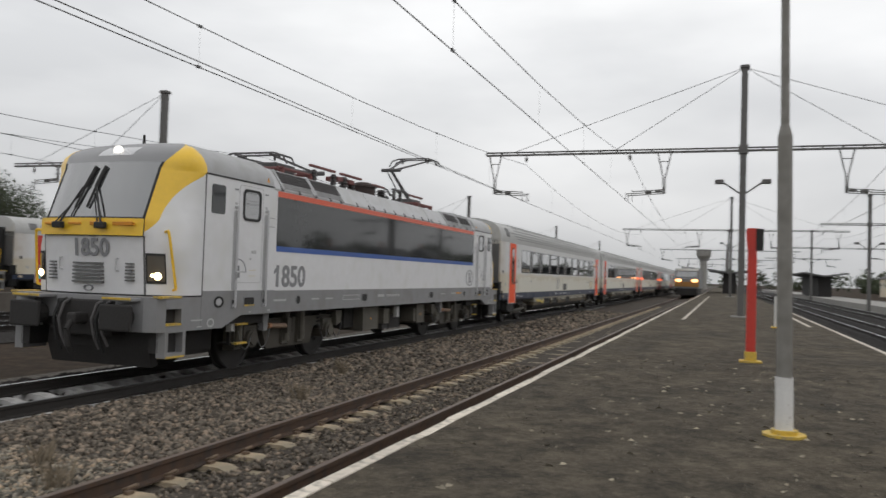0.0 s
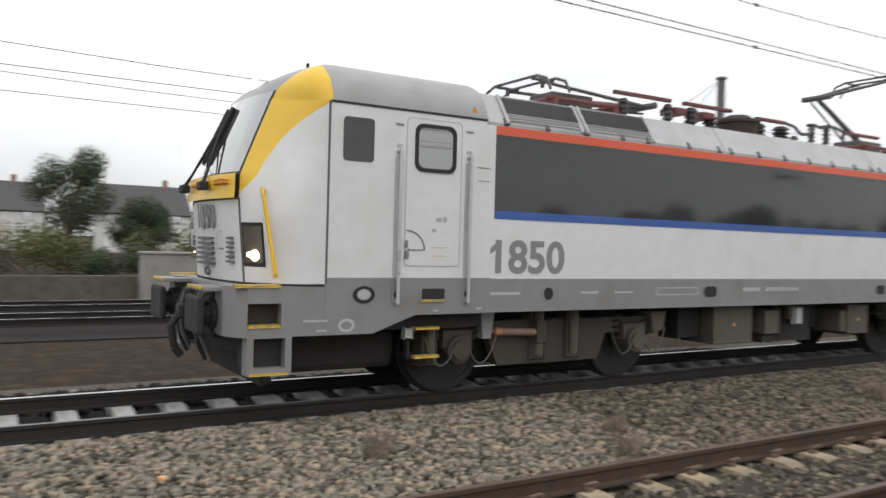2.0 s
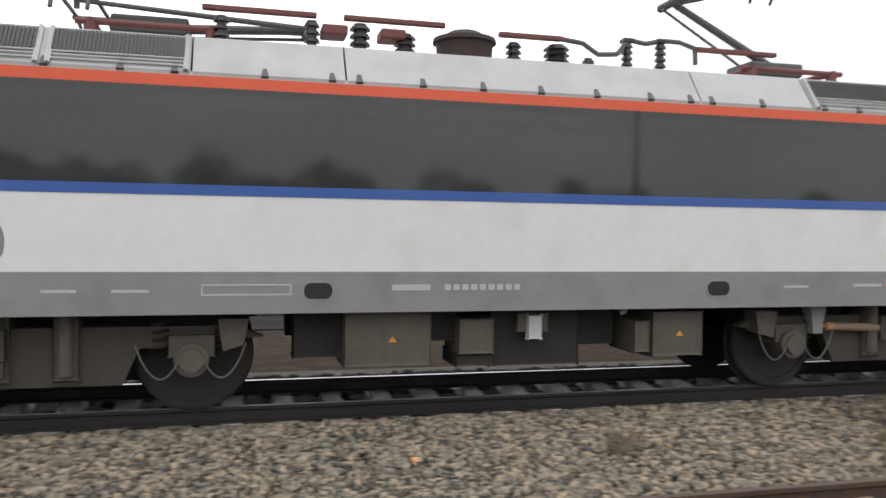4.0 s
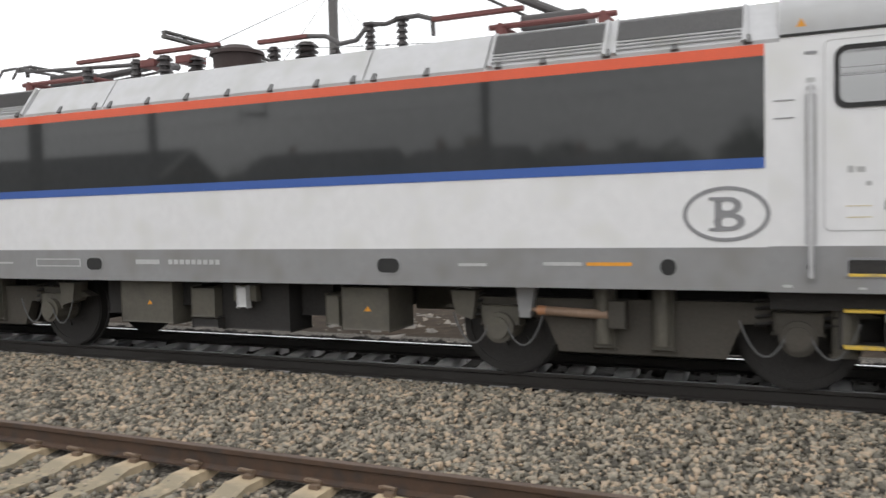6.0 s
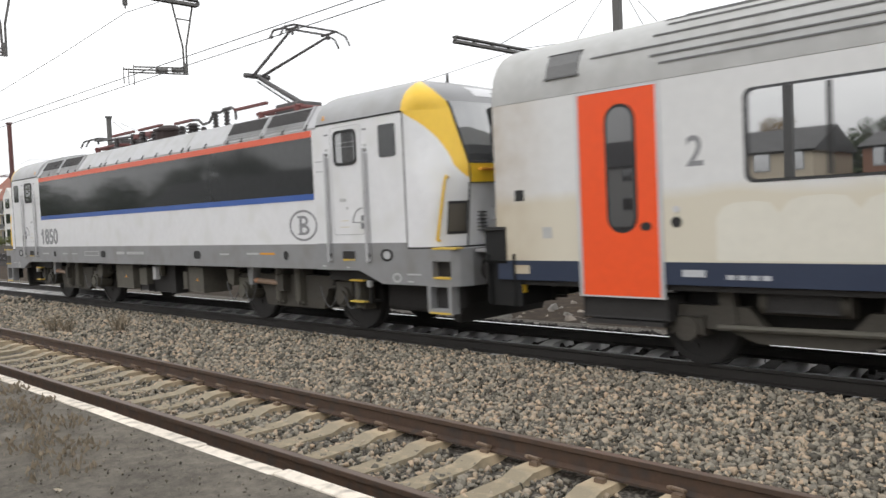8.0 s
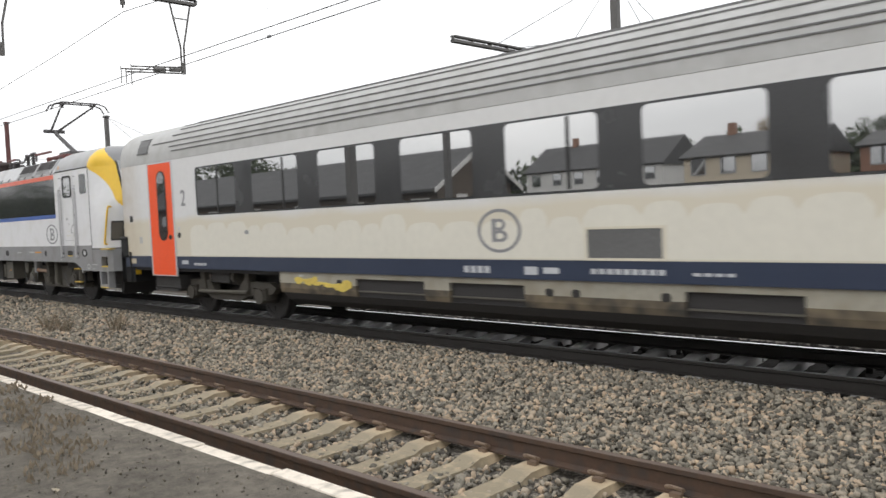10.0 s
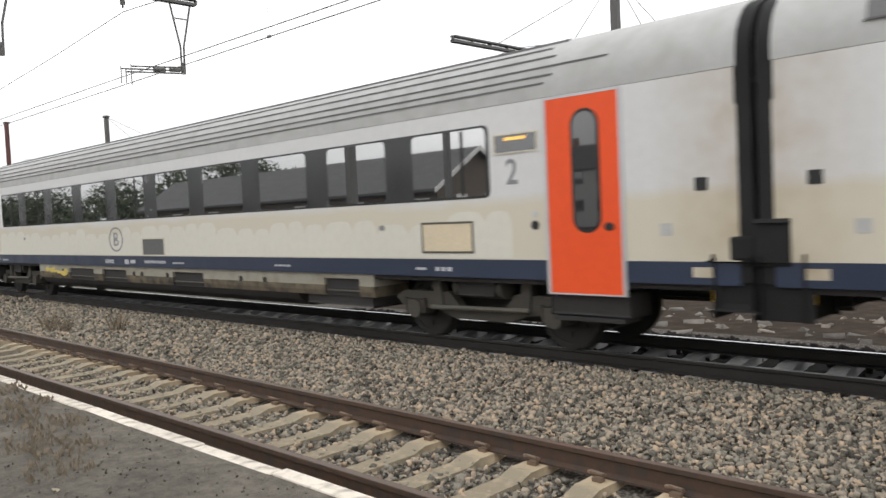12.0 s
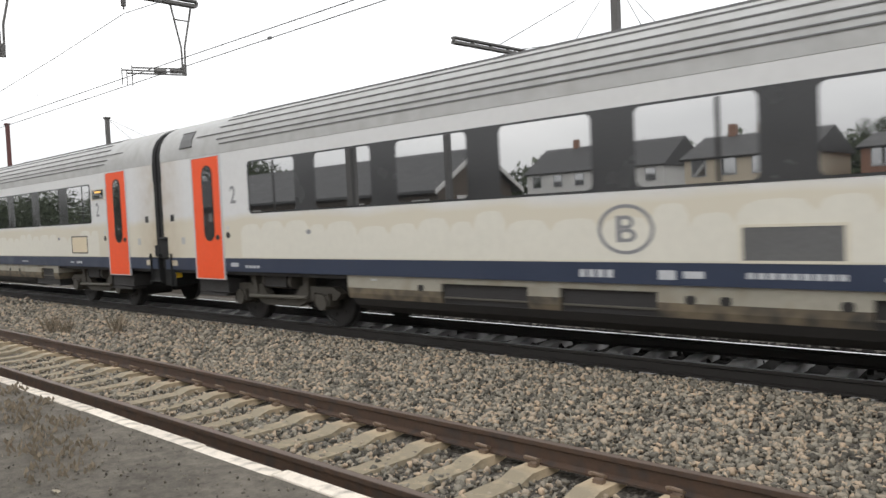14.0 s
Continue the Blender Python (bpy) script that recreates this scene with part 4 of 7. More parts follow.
def loco_bogie(loco, xc):
    out = xc < 0 and -1 or 1
    for dx in (-1.5, 1.5):
        block("traction_motor", GEAR, loco, xc + dx * 0.55 - 0.55, xc + dx * 0.55 + 0.55, -0.62, 0.62, 0.28, 1.0, 0.05)
    block("bogie_beam", GEAR, loco, min(xc, xc + out * 2.4), max(xc, xc + out * 2.4), -0.6, 0.6, 0.45, 1.0, 0.05)
    for s in (-1, 1):
        bm = bmesh.new()
        prism(bm, [(xc - 2.2, 0.78), (xc - 1.9, 0.9), (xc + 1.9, 0.9), (xc + 2.2, 0.78), (xc + 1.0, 0.68), (xc + 0.85, 0.33), (xc - 0.85, 0.33), (xc - 1.0, 0.68)], "y", s * 0.95, s * 1.1)
        part("bogie_frame", bm, BOGIE, loco, "dusty bogie side frame")
        for dx in (-1.5, 1.5):
            bm = bmesh.new()
            rod(bm, (xc + dx, s * 0.85, 0.575), (xc + dx, s * 1.22, 0.575), 0.17, 18)
            rod(bm, (xc + dx, s * 1.2, 0.575), (xc + dx, s * 1.26, 0.575), 0.12, 18)
            box(bm, xc + dx - 0.22, xc + dx + 0.22, s * 0.95, s * 1.15, 0.6, 0.82, 0.02)
            part("axle_box", bm, BOX if dx * out < 0 else BOGIE, loco, "round axle box")
            for d in (-0.3, 0.3):
                bm = bmesh.new()
                coil(bm, xc + dx + d, s * 1.05, 0.64, 0.95, 0.085, 0.02)
                part("coil_spring", bm, GEAR, loco)
        x0, x1 = (xc - 0.98, xc - 0.32) if out < 0 else (xc - 1.05, xc - 0.27)
        bm = bmesh.new()
        rod(bm, (x0, s * 1.2, 0.78), (x1, s * 1.2, 0.75), 0.05, 12)
        rod(bm, (x0 - 0.15, s * 1.2, 0.79), (x0 + 0.02, s * 1.2, 0.78), 0.025, 8)
        damper = part("yaw_damper", bm, COPPER, loco, "brown yaw damper")
        bm = bmesh.new()
        rod(bm, (x0 - 0.005, s * 1.2, 0.7802), (x0 + 0.09, s * 1.2, 0.777), 0.054, 12)
        part("damper_cap", bm, CAP, damper, "orange damper cap")
        bm = bmesh.new()
        prism(bm, [(x0 - 0.2, 0.7), (x0 - 0.08, 0.7), (x0 - 0.06, 0.84), (x0 - 0.02, 1.05), (x0 - 0.24, 1.05)], "y", s * 1.08, s * 1.24)
        part("damper_bracket", bm, SKIRT, loco, "grey damper bracket")
        bm = bmesh.new()
        box(bm, x1 - 0.02, x1 + 0.16, s * 1.08, s * 1.25, 0.62, 0.9, 0.01)
        part("damper_bracket", bm, BOGIE, loco)
        for dx in (-1.5, 1.5):
            for q in (-1, 1):
                bm = bmesh.new()
                hang = [(xc + dx + q * (0.1 + 0.42 * u / 8), s * 1.25, 0.62 - 0.28 * math.sin(math.pi * u / 8) ** 0.8 + 0.12 * u / 8) for u in range(9)]
                bent(bm, hang, 0.011, 5)
                part("cable", bm, CABLE, loco, "hanging grey cable")
        for dx in (0.35, -0.25, -1.9 * out * out):
            bm = bmesh.new()
            rod(bm, (xc + dx * -out, s * 1.17, 0.45), (xc + dx * -out, s * 1.17, 1.02), 0.07, 10)
            box(bm, xc + dx * -out - 0.11, xc + dx * -out + 0.11, s * 0.95, s * 1.14, 0.4, 1.04, 0.02)
            part("suspension_strut", bm, BOX, loco)
        bm = bmesh.new()
        prism(bm, [(xc - out * 1.75, 0.98), (xc - out * 2.05, 0.98), (xc - out * 2.0, 0.72), (xc - out * 1.8, 0.66)], "y", s * 1.0, s * 1.24)
        part("sand_box", bm, BOX, loco, "pale dusty sand box")


def pantograph(loco, x, up):
    """A half pantograph; up: height of the head over its base."""
    p = new("pantograph")
    p.parent = loco
    p.matrix_basis = pose(x, 0, 3.78)
    d = 1 if x < 0 else -1
    bm = bmesh.new()
    for y in (-0.5, 0.5):
        rod(bm, (-0.75, y, 0.22), (0.75, y, 0.22), 0.035)
        for dx in (-0.6, 0.6):
            rod(bm, (dx, y, -0.1), (dx, y, 0.2), 0.07, 10)
    rod(bm, (-0.6, -0.55, 0.22), (-0.6, 0.55, 0.22), 0.04)
    rod(bm, (0.6, -0.55, 0.22), (0.6, 0.55, 0.22), 0.04)
    part("base_frame", bm, BUSBAR, p)
    if up > 0.6:
        elbow, hinge, head = Vector((d * 1.45, 0, 1.12)), Vector((-d * 0.2, 0, 0.3)), Vector((-d * 0.45, 0, up))
    else:
        elbow, hinge, head = Vector((d * 1.65, 0, 0.4)), Vector((-d * 0.1, 0, 0.3)), Vector((-d * 0.75, 0, 0.5))
    bm = bmesh.new()
    rod(bm, hinge, elbow, 0.06, 10, 0.045)
    part("lower_arm", bm, PANTO, p)
    bm = bmesh.new()
    rod(bm, hinge + Vector((d * 0.3, 0.12, -0.05)), elbow + Vector((d * 0.1, 0.06, -0.08)), 0.02)
    part("control_rod", bm, PANTO, p)
    for y in (-0.32, 0.32):
        bm = bmesh.new()
        rod(bm, elbow + Vector((0, y * 0.3, 0)), head + Vector((0, y * 1.4, -0.06)), 0.035, 8, 0.025)
        part("upper_arm", bm, PANTO, p)
    bm = bmesh.new()
    rod(bm, elbow + Vector((0, -0.3, 0)), elbow + Vector((0, 0.3, 0)), 0.055)
    part("elbow", bm, PANTO, p)
    block("drive", PANTO, p, -0.45, 0.35, -0.28, 0.28, 0.2, 0.38, 0.03)
    bm = bmesh.new()
    for dx in (-0.17, 0.17):
        bent(bm, [(head.x + dx, -0.82, head.z - 0.24), (head.x + dx, -0.72, head.z - 0.07), (head.x + dx, -0.5, head.z), (head.x + dx, 0.5, head.z), (head.x + dx, 0.72, head.z - 0.07), (head.x + dx, 0.82, head.z - 0.24)], 0.022, 6)
    for y in (-0.42, 0.42):
        rod(bm, (head.x - 0.2, y, head.z - 0.03), (head.x + 0.2, y, head.z - 0.03), 0.025)
        rod(bm, (head.x, y, head.z - 0.14), (head.x, y, head.z - 0.02), 0.03)
    part("contact_head", bm, PANTO, p)


def insulator(bm, x, y, z, h, r):
    rod(bm, (x, y, z), (x, y, z + h), r * 0.6, 10)
    k = max(3, int(h / 0.07))
    for i in range(k):
        rod(bm, (x, y, z + (i + 0.2) * h / k), (x, y, z + (i + 0.65) * h / k), r, 12, r * 0.8)


def build_loco(name, label, m, up):
    loco = thing(name, label, "locomotive", m)
    cab(loco, 1)
    cab(loco, -1)
    for s in (-1, 1):
        bm = bmesh.new()
        box(bm, -6.2, 6.2, s * (HALF - 0.08), s * HALF, 1.46, 3.36)
        part("side_wall", bm, WHITE, loco)
        plate("dark_panel", DARK, loco, [(-6.17, 2.29), (6.17, 2.29), (6.17, 3.215), (-6.17, 3.215)], s, HALF, 0.006, "long dark glossy side panel")
        plate("red_stripe", RED, loco, [(-6.17, 3.215), (6.17, 3.215), (6.17, 3.322), (-6.17, 3.322)], s, HALF, 0.006)
        plate("blue_stripe", BLUE, loco, [(-6.17, 2.19), (6.17, 2.19), (6.17, 2.29), (-6.17, 2.29)], s, HALF, 0.006)
        bm = bmesh.new()
        box(bm, -6.2, 6.2, s * (HALF - 0.06), s * (HALF + 0.003), 1.05, 1.46)
        part("sole_bar", bm, SKIRT, loco, "grey lower side sill")
        for x, ru in ((-5.3, 0.075), (-2.24, 0.14), (2.24, 0.14), (5.3, 0.075)):
            plate("jack_hole", RUBBER, loco, round_rect(x - ru, x + ru, 1.19, 1.35, 0.07), s, HALF, 0.006)
            bm = bmesh.new()
            ring(bm, round_rect(x - ru - 0.018, x + ru + 0.018, 1.172, 1.368, 0.085), round_rect(x - ru, x + ru, 1.19, 1.35, 0.07), "y", s * HALF, s * (HALF + 0.012))
            part("jack_hole_rim", bm, SKIRT, loco)
        for x, w, z, h, mt in ((-6.2, 0.45, 1.26, 0.035, MARK), (-4.75, 0.3, 1.265, 0.03, MARK), (-4.15, 0.33, 1.265, 0.025, MARK), (-1.5, 0.4, 1.27, 0.06, MARK), (-0.95, 0.85, 1.27, 0.06, MARK), (3.1, 0.32, 1.27, 0.03, MARK), (4.05, 0.4, 1.28, 0.035, MARK), (4.5, 0.45, 1.28, 0.035, ORMARK)):
            if w > 0.8:
                for k in range(9):
                    plate("stencil", mt, loco, [(x + k * w / 9, z), (x + (k + 0.7) * w / 9, z), (x + (k + 0.7) * w / 9, z + h), (x + k * w / 9, z + h)], s, HALF + 0.003, 0.004)
            else:
                plate("stencil", mt, loco, [(x, z), (x + w, z), (x + w, z + h), (x, z + h)], s, HALF + 0.003, 0.004)
        bm = bmesh.new()
        ring(bm, [(-3.35, 1.23), (-2.5, 1.23), (-2.5, 1.34), (-3.35, 1.34)], [(-3.335, 1.245), (-2.515, 1.245), (-2.515, 1.325), (-3.335, 1.325)], "y", s * HALF, s * (HALF + 0.007))
        part("stencil", bm, MARK, loco)
        # numbers and the oval emblem
        xn = -6.17 if s < 0 else 6.17
        writing("fleet_number", "1850", 0.56, LETTER, loco, flank(s, xn * 1.012, HALF + 0.003, 1.54), "grey painted fleet number", 1.07, 0.013)
        plate("number_flag", LETTER, loco, [(-s * u, v) for u, v in ((-6.13, 1.9), (-6.13, 1.815), (-6.215, 1.765), (-6.215, 1.83))], s, HALF + 0.003, 0.004)
        xe = 5.83 if s < 0 else -5.83
        bm = bmesh.new()
        ring(bm, oval(xe, 1.775, 0.39, 0.262), oval(xe, 1.775, 0.352, 0.226), "y", s * HALF, s * (HALF + 0.006))
        emblem = part("oval_emblem", bm, LETTER, loco, "grey oval emblem")
        bm = bmesh.new()
        d = 1 if s < 0 else -1
        box(bm, min(xe - 0.1 * d, xe - 0.035 * d), max(xe - 0.1 * d, xe - 0.035 * d), min(s * HALF, s * (HALF + 0.006)), max(s * HALF, s * (HALF + 0.006)), 1.63, 1.92)
        for z in (1.615, 1.905):
            box(bm, min(xe - 0.15 * d, xe + 0.02 * d), max(xe - 0.15 * d, xe + 0.02 * d), min(s * HALF, s * (HALF + 0.0065)), max(s * HALF, s * (HALF + 0.0065)), z, z + 0.03)
        ring(bm, oval(xe + 0.02 * d, 1.85, 0.12, 0.085, 20), oval(xe + 0.01 * d, 1.85, 0.065, 0.045, 20), "y", s * HALF, s * (HALF + 0.005))
        ring(bm, oval(xe + 0.03 * d, 1.7, 0.14, 0.085, 20), oval(xe + 0.02 * d, 1.7, 0.08, 0.045, 20), "y", s * HALF, s * (HALF + 0.0055))
        part("emblem_shape", bm, LETTER, emblem)
        # sloping roof flank in panels, with small brackets along its foot
        for x0, x1 in ((-6.3, -3.46), (-3.44, -1.99), (-1.97, 1.97), (1.99, 3.44), (3.46, 6.3)):
            bm = bmesh.new()
            prism(bm, [(s * 1.47, 3.325), (s * 1.475, 3.36), (s * 1.2, 3.745), (s * 1.05, 3.785), (s * 1.0, 3.3)], "x", x0, x1)
            part("roof_flank", bm, ROOFGREY, loco)
        for x in (-6.03, -5.38, -4.73, -4.08, -3.6, -2.77, -2.12, -1.85, -1.2, -0.56, 0.08, 0.72, 1.36, 1.85, 2.12, 2.77, 3.6, 4.08, 4.73, 5.38, 6.03):
            bm = bmesh.new()
            prism(bm, [(x - 0.035, 0), (x + 0.035, 0), (x + 0.02, 0.1), (x - 0.02, 0.1)], "y", -0.01 * s, 0.025 * s)
            bm.transform(Matrix.Translation((0, s * 1.477, 3.335)) @ Matrix.Rotation(s * radians(34), 4, "X"))
            part("roof_bracket", bm, GRILLE, loco)

        def slope(u):
            return s * (1.478 - u * 0.5695), 3.36 + u * 0.8199
        for q in (-1, 1):
            for a, b in ((6.0, 4.8), (4.7, 3.5)):
                bm = bmesh.new()
                (y0, z0), (y1, z1) = slope(0.16), slope(0.42)
                for xx0, xx1 in ((min(q * a, q * b), max(q * a, q * b)),):
                    prism(bm, [(y0, z0), (y0 + s * 0.014, z0 + 0.01), (y1 + s * 0.014, z1 + 0.01), (y1, z1)], "x", xx0, xx1)
                g = part("roof_grille", bm, GRILLE, loco, "dark louvred roof grille")
                bm = bmesh.new()
                for k in range(int(abs(a - b) / 0.036)):
                    xx = min(q * a, q * b) + 0.02 + 0.036 * k
                    prism(bm, [(y0 + s * 0.014, z0 + 0.01), (y0 + s * 0.026, z0 + 0.02), (y1 + s * 0.026, z1 + 0.02), (y1 + s * 0.014, z1 + 0.01)], "x", xx, xx + 0.01)
                part("louvres", bm, PANTO, g)
                bm = bmesh.new()
                for u in (0.05, 0.1, 0.145, 0.44):
                    yy, zz = slope(u)
                    rod(bm, (q * a, yy + s * 0.012, zz + 0.01), (q * b, yy + s * 0.012, zz + 0.01), 0.011, 6)
                for xx in (q * a, q * b):
                    (ya, za), (yb, zb) = slope(0.0), slope(0.47)
                    rod(bm, (xx, ya + s * 0.01, za), (xx, yb + s * 0.01, zb), 0.028, 6)
                part("grille_rail", bm, ROOFGREY, g)
    block("roof_top", ROOFGREY, loco, -6.3, 6.3, -1.1, 1.1, 3.5, 3.77)
    block("frame", GEAR, loco, -6.2, 6.2, -1.38, 1.38, 1.08, 1.5)
    # underfloor boxes
    for s in (-1, 1):
        for x0, x1, z0, z1, y, mt in ((-1.95, -1.05, 0.48, 1.03, 1.3, BOX), (-2.45, -1.95, 0.55, 1.03, 1.05, GEAR), (-1.05, -0.72, 0.7, 1.03, 1.1, GEAR), (-0.74, -0.36, 0.58, 0.95, 1.3, BOX), (-0.76, -0.34, 0.45, 0.57, 1.27, GEAR), (-0.36, 0.68, 0.42, 1.03, 1.15, GEAR), (0.72, 1.2, 0.6, 1.03, 0.95, GEAR), (1.3, 1.48, 0.55, 0.9, 1.3, BOX), (1.52, 2.15, 0.5, 1.0, 1.3, BOX)):
            block("equipment_case", mt, loco, x0, x1, s * 0.7, s * y, z0, z1, 0.02, "dusty underfloor equipment case" if mt is BOX else "black underfloor equipment case")
        block("white_plate", MARK, loco, 0.02, 0.17, s * 1.28, s * 1.34, 0.73, 0.98, 0.02, "small white plate")
        block("plate_bracket", BOX, loco, -0.08, 0.27, s * 1.2, s * 1.28, 0.8, 1.0, 0.01)
        for x in (-1.5, 1.82):
            plate("warning_mark", ORMARK, loco, [(x, 0.72), (x + 0.09, 0.72), (x + 0.045, 0.78)], s, 1.3, 0.004)
    for xc in (-4.95, 4.95):
        loco_bogie(loco, xc)
    sets = [wheelset(loco, x, 0.575) for x in (-6.45, -3.45, 3.45, 6.45)]
    # roof equipment
    pantograph(loco, -3.9, 0.4)
    pantograph(loco, 3.9, up)
    for x0, x1, z in ((-3.4, -2.2, 4.22), (-1.9, -0.75, 4.22), (-0.1, 0.68, 4.17), (2.45, 3.6, 4.17)):
        bm = bmesh.new()
        box(bm, x0, x1, -0.6, -0.52, z - 0.028, z + 0.028, 0.01)
        part("busbar", bm, BUSBAR, loco, "red-brown roof busbar")
    for x, r, h, y in ((-3.2, 0.09, 0.4, -0.56), (-2.25, 0.09, 0.42, -0.56), (-1.72, 0.12, 0.42, -0.56), (-1.2, 0.13, 0.36, -0.5), (0.1, 0.1, 0.36, -0.5), (0.63, 0.16, 0.36, -0.52), (1.05, 0.08, 0.24, -0.5), (-2.9, 0.1, 0.25, 0.4), (2.9, 0.1, 0.25, 0.4)):
        bm = bmesh.new()
        insulator(bm, x, y, 3.74, h, r)
        part("insulator", bm, INSUL, loco, "ribbed dark insulator")
    bm = bmesh.new()
    rod(bm, (-0.5, -0.5, 3.76), (-0.5, -0.5, 4.04), 0.31, 20, 0.33)
    rod(bm, (-0.5, -0.5, 4.04), (-0.5, -0.5, 4.09), 0.37, 20, 0.36)
    rod(bm, (-0.5, -0.5, 4.09), (-0.5, -0.5, 4.17), 0.3, 20, 0.18)
    part("breaker_drum", bm, DRUM, loco, "round dark circuit breaker", smooth=True)
    for x in (-2.0, -1.35):
        block("breaker", BUSBAR, loco, x - 0.14, x + 0.14, -0.62, -0.28, 4.02, 4.13, 0.02)
    for x, z in ((1.56, 4.2), (2.01, 4.22)):
        bm = bmesh.new()
        insulator(bm, x, -0.5, 3.76, z - 3.76, 0.075)
        box(bm, x - 0.07, x + 0.07, -0.57, -0.43, z, z + 0.05, 0.01)
        part("post_insulator", bm, INSUL, loco, "upright dark post insulator")
    bm = bmesh.new()
    bent(bm, [(0.68, -0.56, 4.17), (0.95, -0.56, 4.14), (1.15, -0.56, 4.02), (1.4, -0.56, 4.04), (1.56, -0.53, 4.23), (1.8, -0.53, 4.2), (2.01, -0.53, 4.25), (2.25, -0.53, 4.25), (2.45, -0.56, 4.18), (2.46, -0.56, 3.98)], 0.03, 8)
    part("flexible_lead", bm, PANTO, loco, "bent grey roof lead")
    return loco, sets


# ---- coach ----
CH = 1.37
ROOF = [(1.372, 3.23), (1.37, 3.325), (1.36, 3.45), (1.32, 3.6), (1.24, 3.74), (1.12, 3.86), (0.95, 3.95), (0.75, 4.015), (0.5, 4.06), (0.25, 4.085), (0.0, 4.1)]


def build_coach(name, label, m):
    coach = thing(name, label, "railway coach", m, group="coaches of the train")
    E = 13.02
    bm = bmesh.new()
    prism(bm, [(-CH + 0.05, 3.1), (-CH + 0.05, 3.23)] + [(-y, z) for y, z in ROOF] + [(y, z) for y, z in ROOF[-2::-1]] + [(CH - 0.05, 3.23), (CH - 0.05, 3.1)], "x", -E, E)
    part("roof", bm, COACHROOF, coach, "ribbed grey roof", smooth=True)
    for k, (y, z) in enumerate(((1.365, 3.41), (1.35, 3.505), (1.318, 3.612), (1.245, 3.738), (1.125, 3.86), (0.95, 3.952), (0.7, 4.028))):
        for s in (-1, 1):
            bm = bmesh.new()
            reach = 11.5 if k == 2 else 10.6 + 0.12 * (k % 2)
            box(bm, -reach, reach, s * y - 0.012, s * y + 0.012, z - 0.01, z + 0.01)
            part("roof_rib", bm, ROOFLINE, coach)
    for s in (-1, 1):
        bm = bmesh.new()
        box(bm, -E, E, s * (CH - 0.06), s * CH, 1.22, 3.225)
        part("side_wall", bm, COACHSIDE, coach, "white side turning cream with dirt below the windows")
        bm = bmesh.new()
        box(bm, -E, E, s * (CH - 0.06), s * (CH + 0.002), 0.97, 1.22)
        part("navy_band", bm, NAVY, coach, "dark blue band")
        # wash marks: pale scallops below the windows
        bm = bmesh.new()
        rng = random.Random(5)
        x = -10.0
        while x < 10:
            w = rng.uniform(0.45, 0.8)
            top = rng.uniform(1.72, 1.9)
            prism(bm, [(x, 1.24), (x + w, 1.24), (x + w, top - 0.14), (x + w * 0.85, top - 0.02), (x + w * 0.62, top), (x + w * 0.3, top - 0.01), (x + w * 0.12, top - 0.05), (x, top - 0.16)], "y", s * (CH - 0.01), s * (CH + 0.0015))
            x += w
        tagged(part("wash_stain", bm, CLEAN, coach, "pale cloud-shaped wash marks"), kind="stuff")
        # window band and panes
        plate("window_band", PILLAR, coach, round_rect(-9.68, 9.68, 2.04, 3.0, 0.09), s, CH, 0.004, "black window band")
        for k in range(10):
            x0 = -9.62 + 1.983 * k
            bm = bmesh.new()
            prism(bm, round_rect(x0, x0 + 1.4, 2.07, 2.97, 0.08), "y", s * (CH - 0.01), s * (CH + 0.008))
            pane = part("window_pane", bm, GLASS, coach, "reflecting window pane")
            # a dark upright stripe on four of the ten panes
            if k in (0, 1, 4, 9):
                xb = x0 + (0.95 if k else 0.75)
                plate("window_bar", RUBBER, pane, [(xb, 2.08), (xb + 0.05, 2.08), (xb + 0.05, 2.96), (xb, 2.96)], s, CH, 0.012)
        # doors
        for x0, x1 in ((-11.68, -10.66), (10.62, 11.64)):
            bm = bmesh.new()
            ring(bm, [(x0 - 0.05, 0.8), (x1 + 0.05, 0.8), (x1 + 0.05, 3.22), (x0 - 0.05, 3.22)], [(x0, 0.82), (x1, 0.82), (x1, 3.19), (x0, 3.19)], "y", s * (CH - 0.02), s * (CH + 0.012))
            door = part("door", bm, HANDRAIL, coach, "orange plug door in a steel frame")
            plate("door_leaf", ORANGE, door, [(x0, 0.82), (x1, 0.82), (x1, 3.19), (x0, 3.19)], s, CH, 0.008)
            xm = (x0 + x1) / 2 + 0.05
            plate("door_seal", RUBBER, door, round_rect(xm - 0.2, xm + 0.2, 1.55, 3.03, 0.19, 8), s, CH, 0.012)
            plate("door_window", DOORGLASS, door, round_rect(xm - 0.165, xm + 0.165, 1.585, 2.995, 0.16, 8), s, CH, 0.016)
            plate("door_button", RUBBER, door, oval(xm + 0.3, 1.62, 0.07, 0.05, 12), s, CH, 0.014)
            block("door_step", GEAR, coach, x0 - 0.05, x1 + 0.05, s * 0.9, s * 1.3, 0.55, 0.82, 0.02)
            block("step_plate", GEAR, coach, x0, x1, s * 1.0, s * (CH - 0.02), 0.48, 0.53)
        for x in (-12.62, 12.62):
            plate("service_square", RUBBER, coach, [(x - 0.07, 1.98), (x + 0.07, 1.98), (x + 0.07, 2.12), (x - 0.07, 2.12)], s, CH, 0.006)
        for x in (-12.2, 12.2):
            plate("service_hatch", COACHROOF, coach, [(x - 0.07, 1.5), (x + 0.07, 1.5), (x + 0.07, 1.64), (x - 0.07, 1.64)], s, CH, 0.005)
        for x in (-10.45, 10.4):
            plate("call_button", RUBBER, coach, oval(x, 1.66, 0.06, 0.06, 14), s, CH, 0.01)
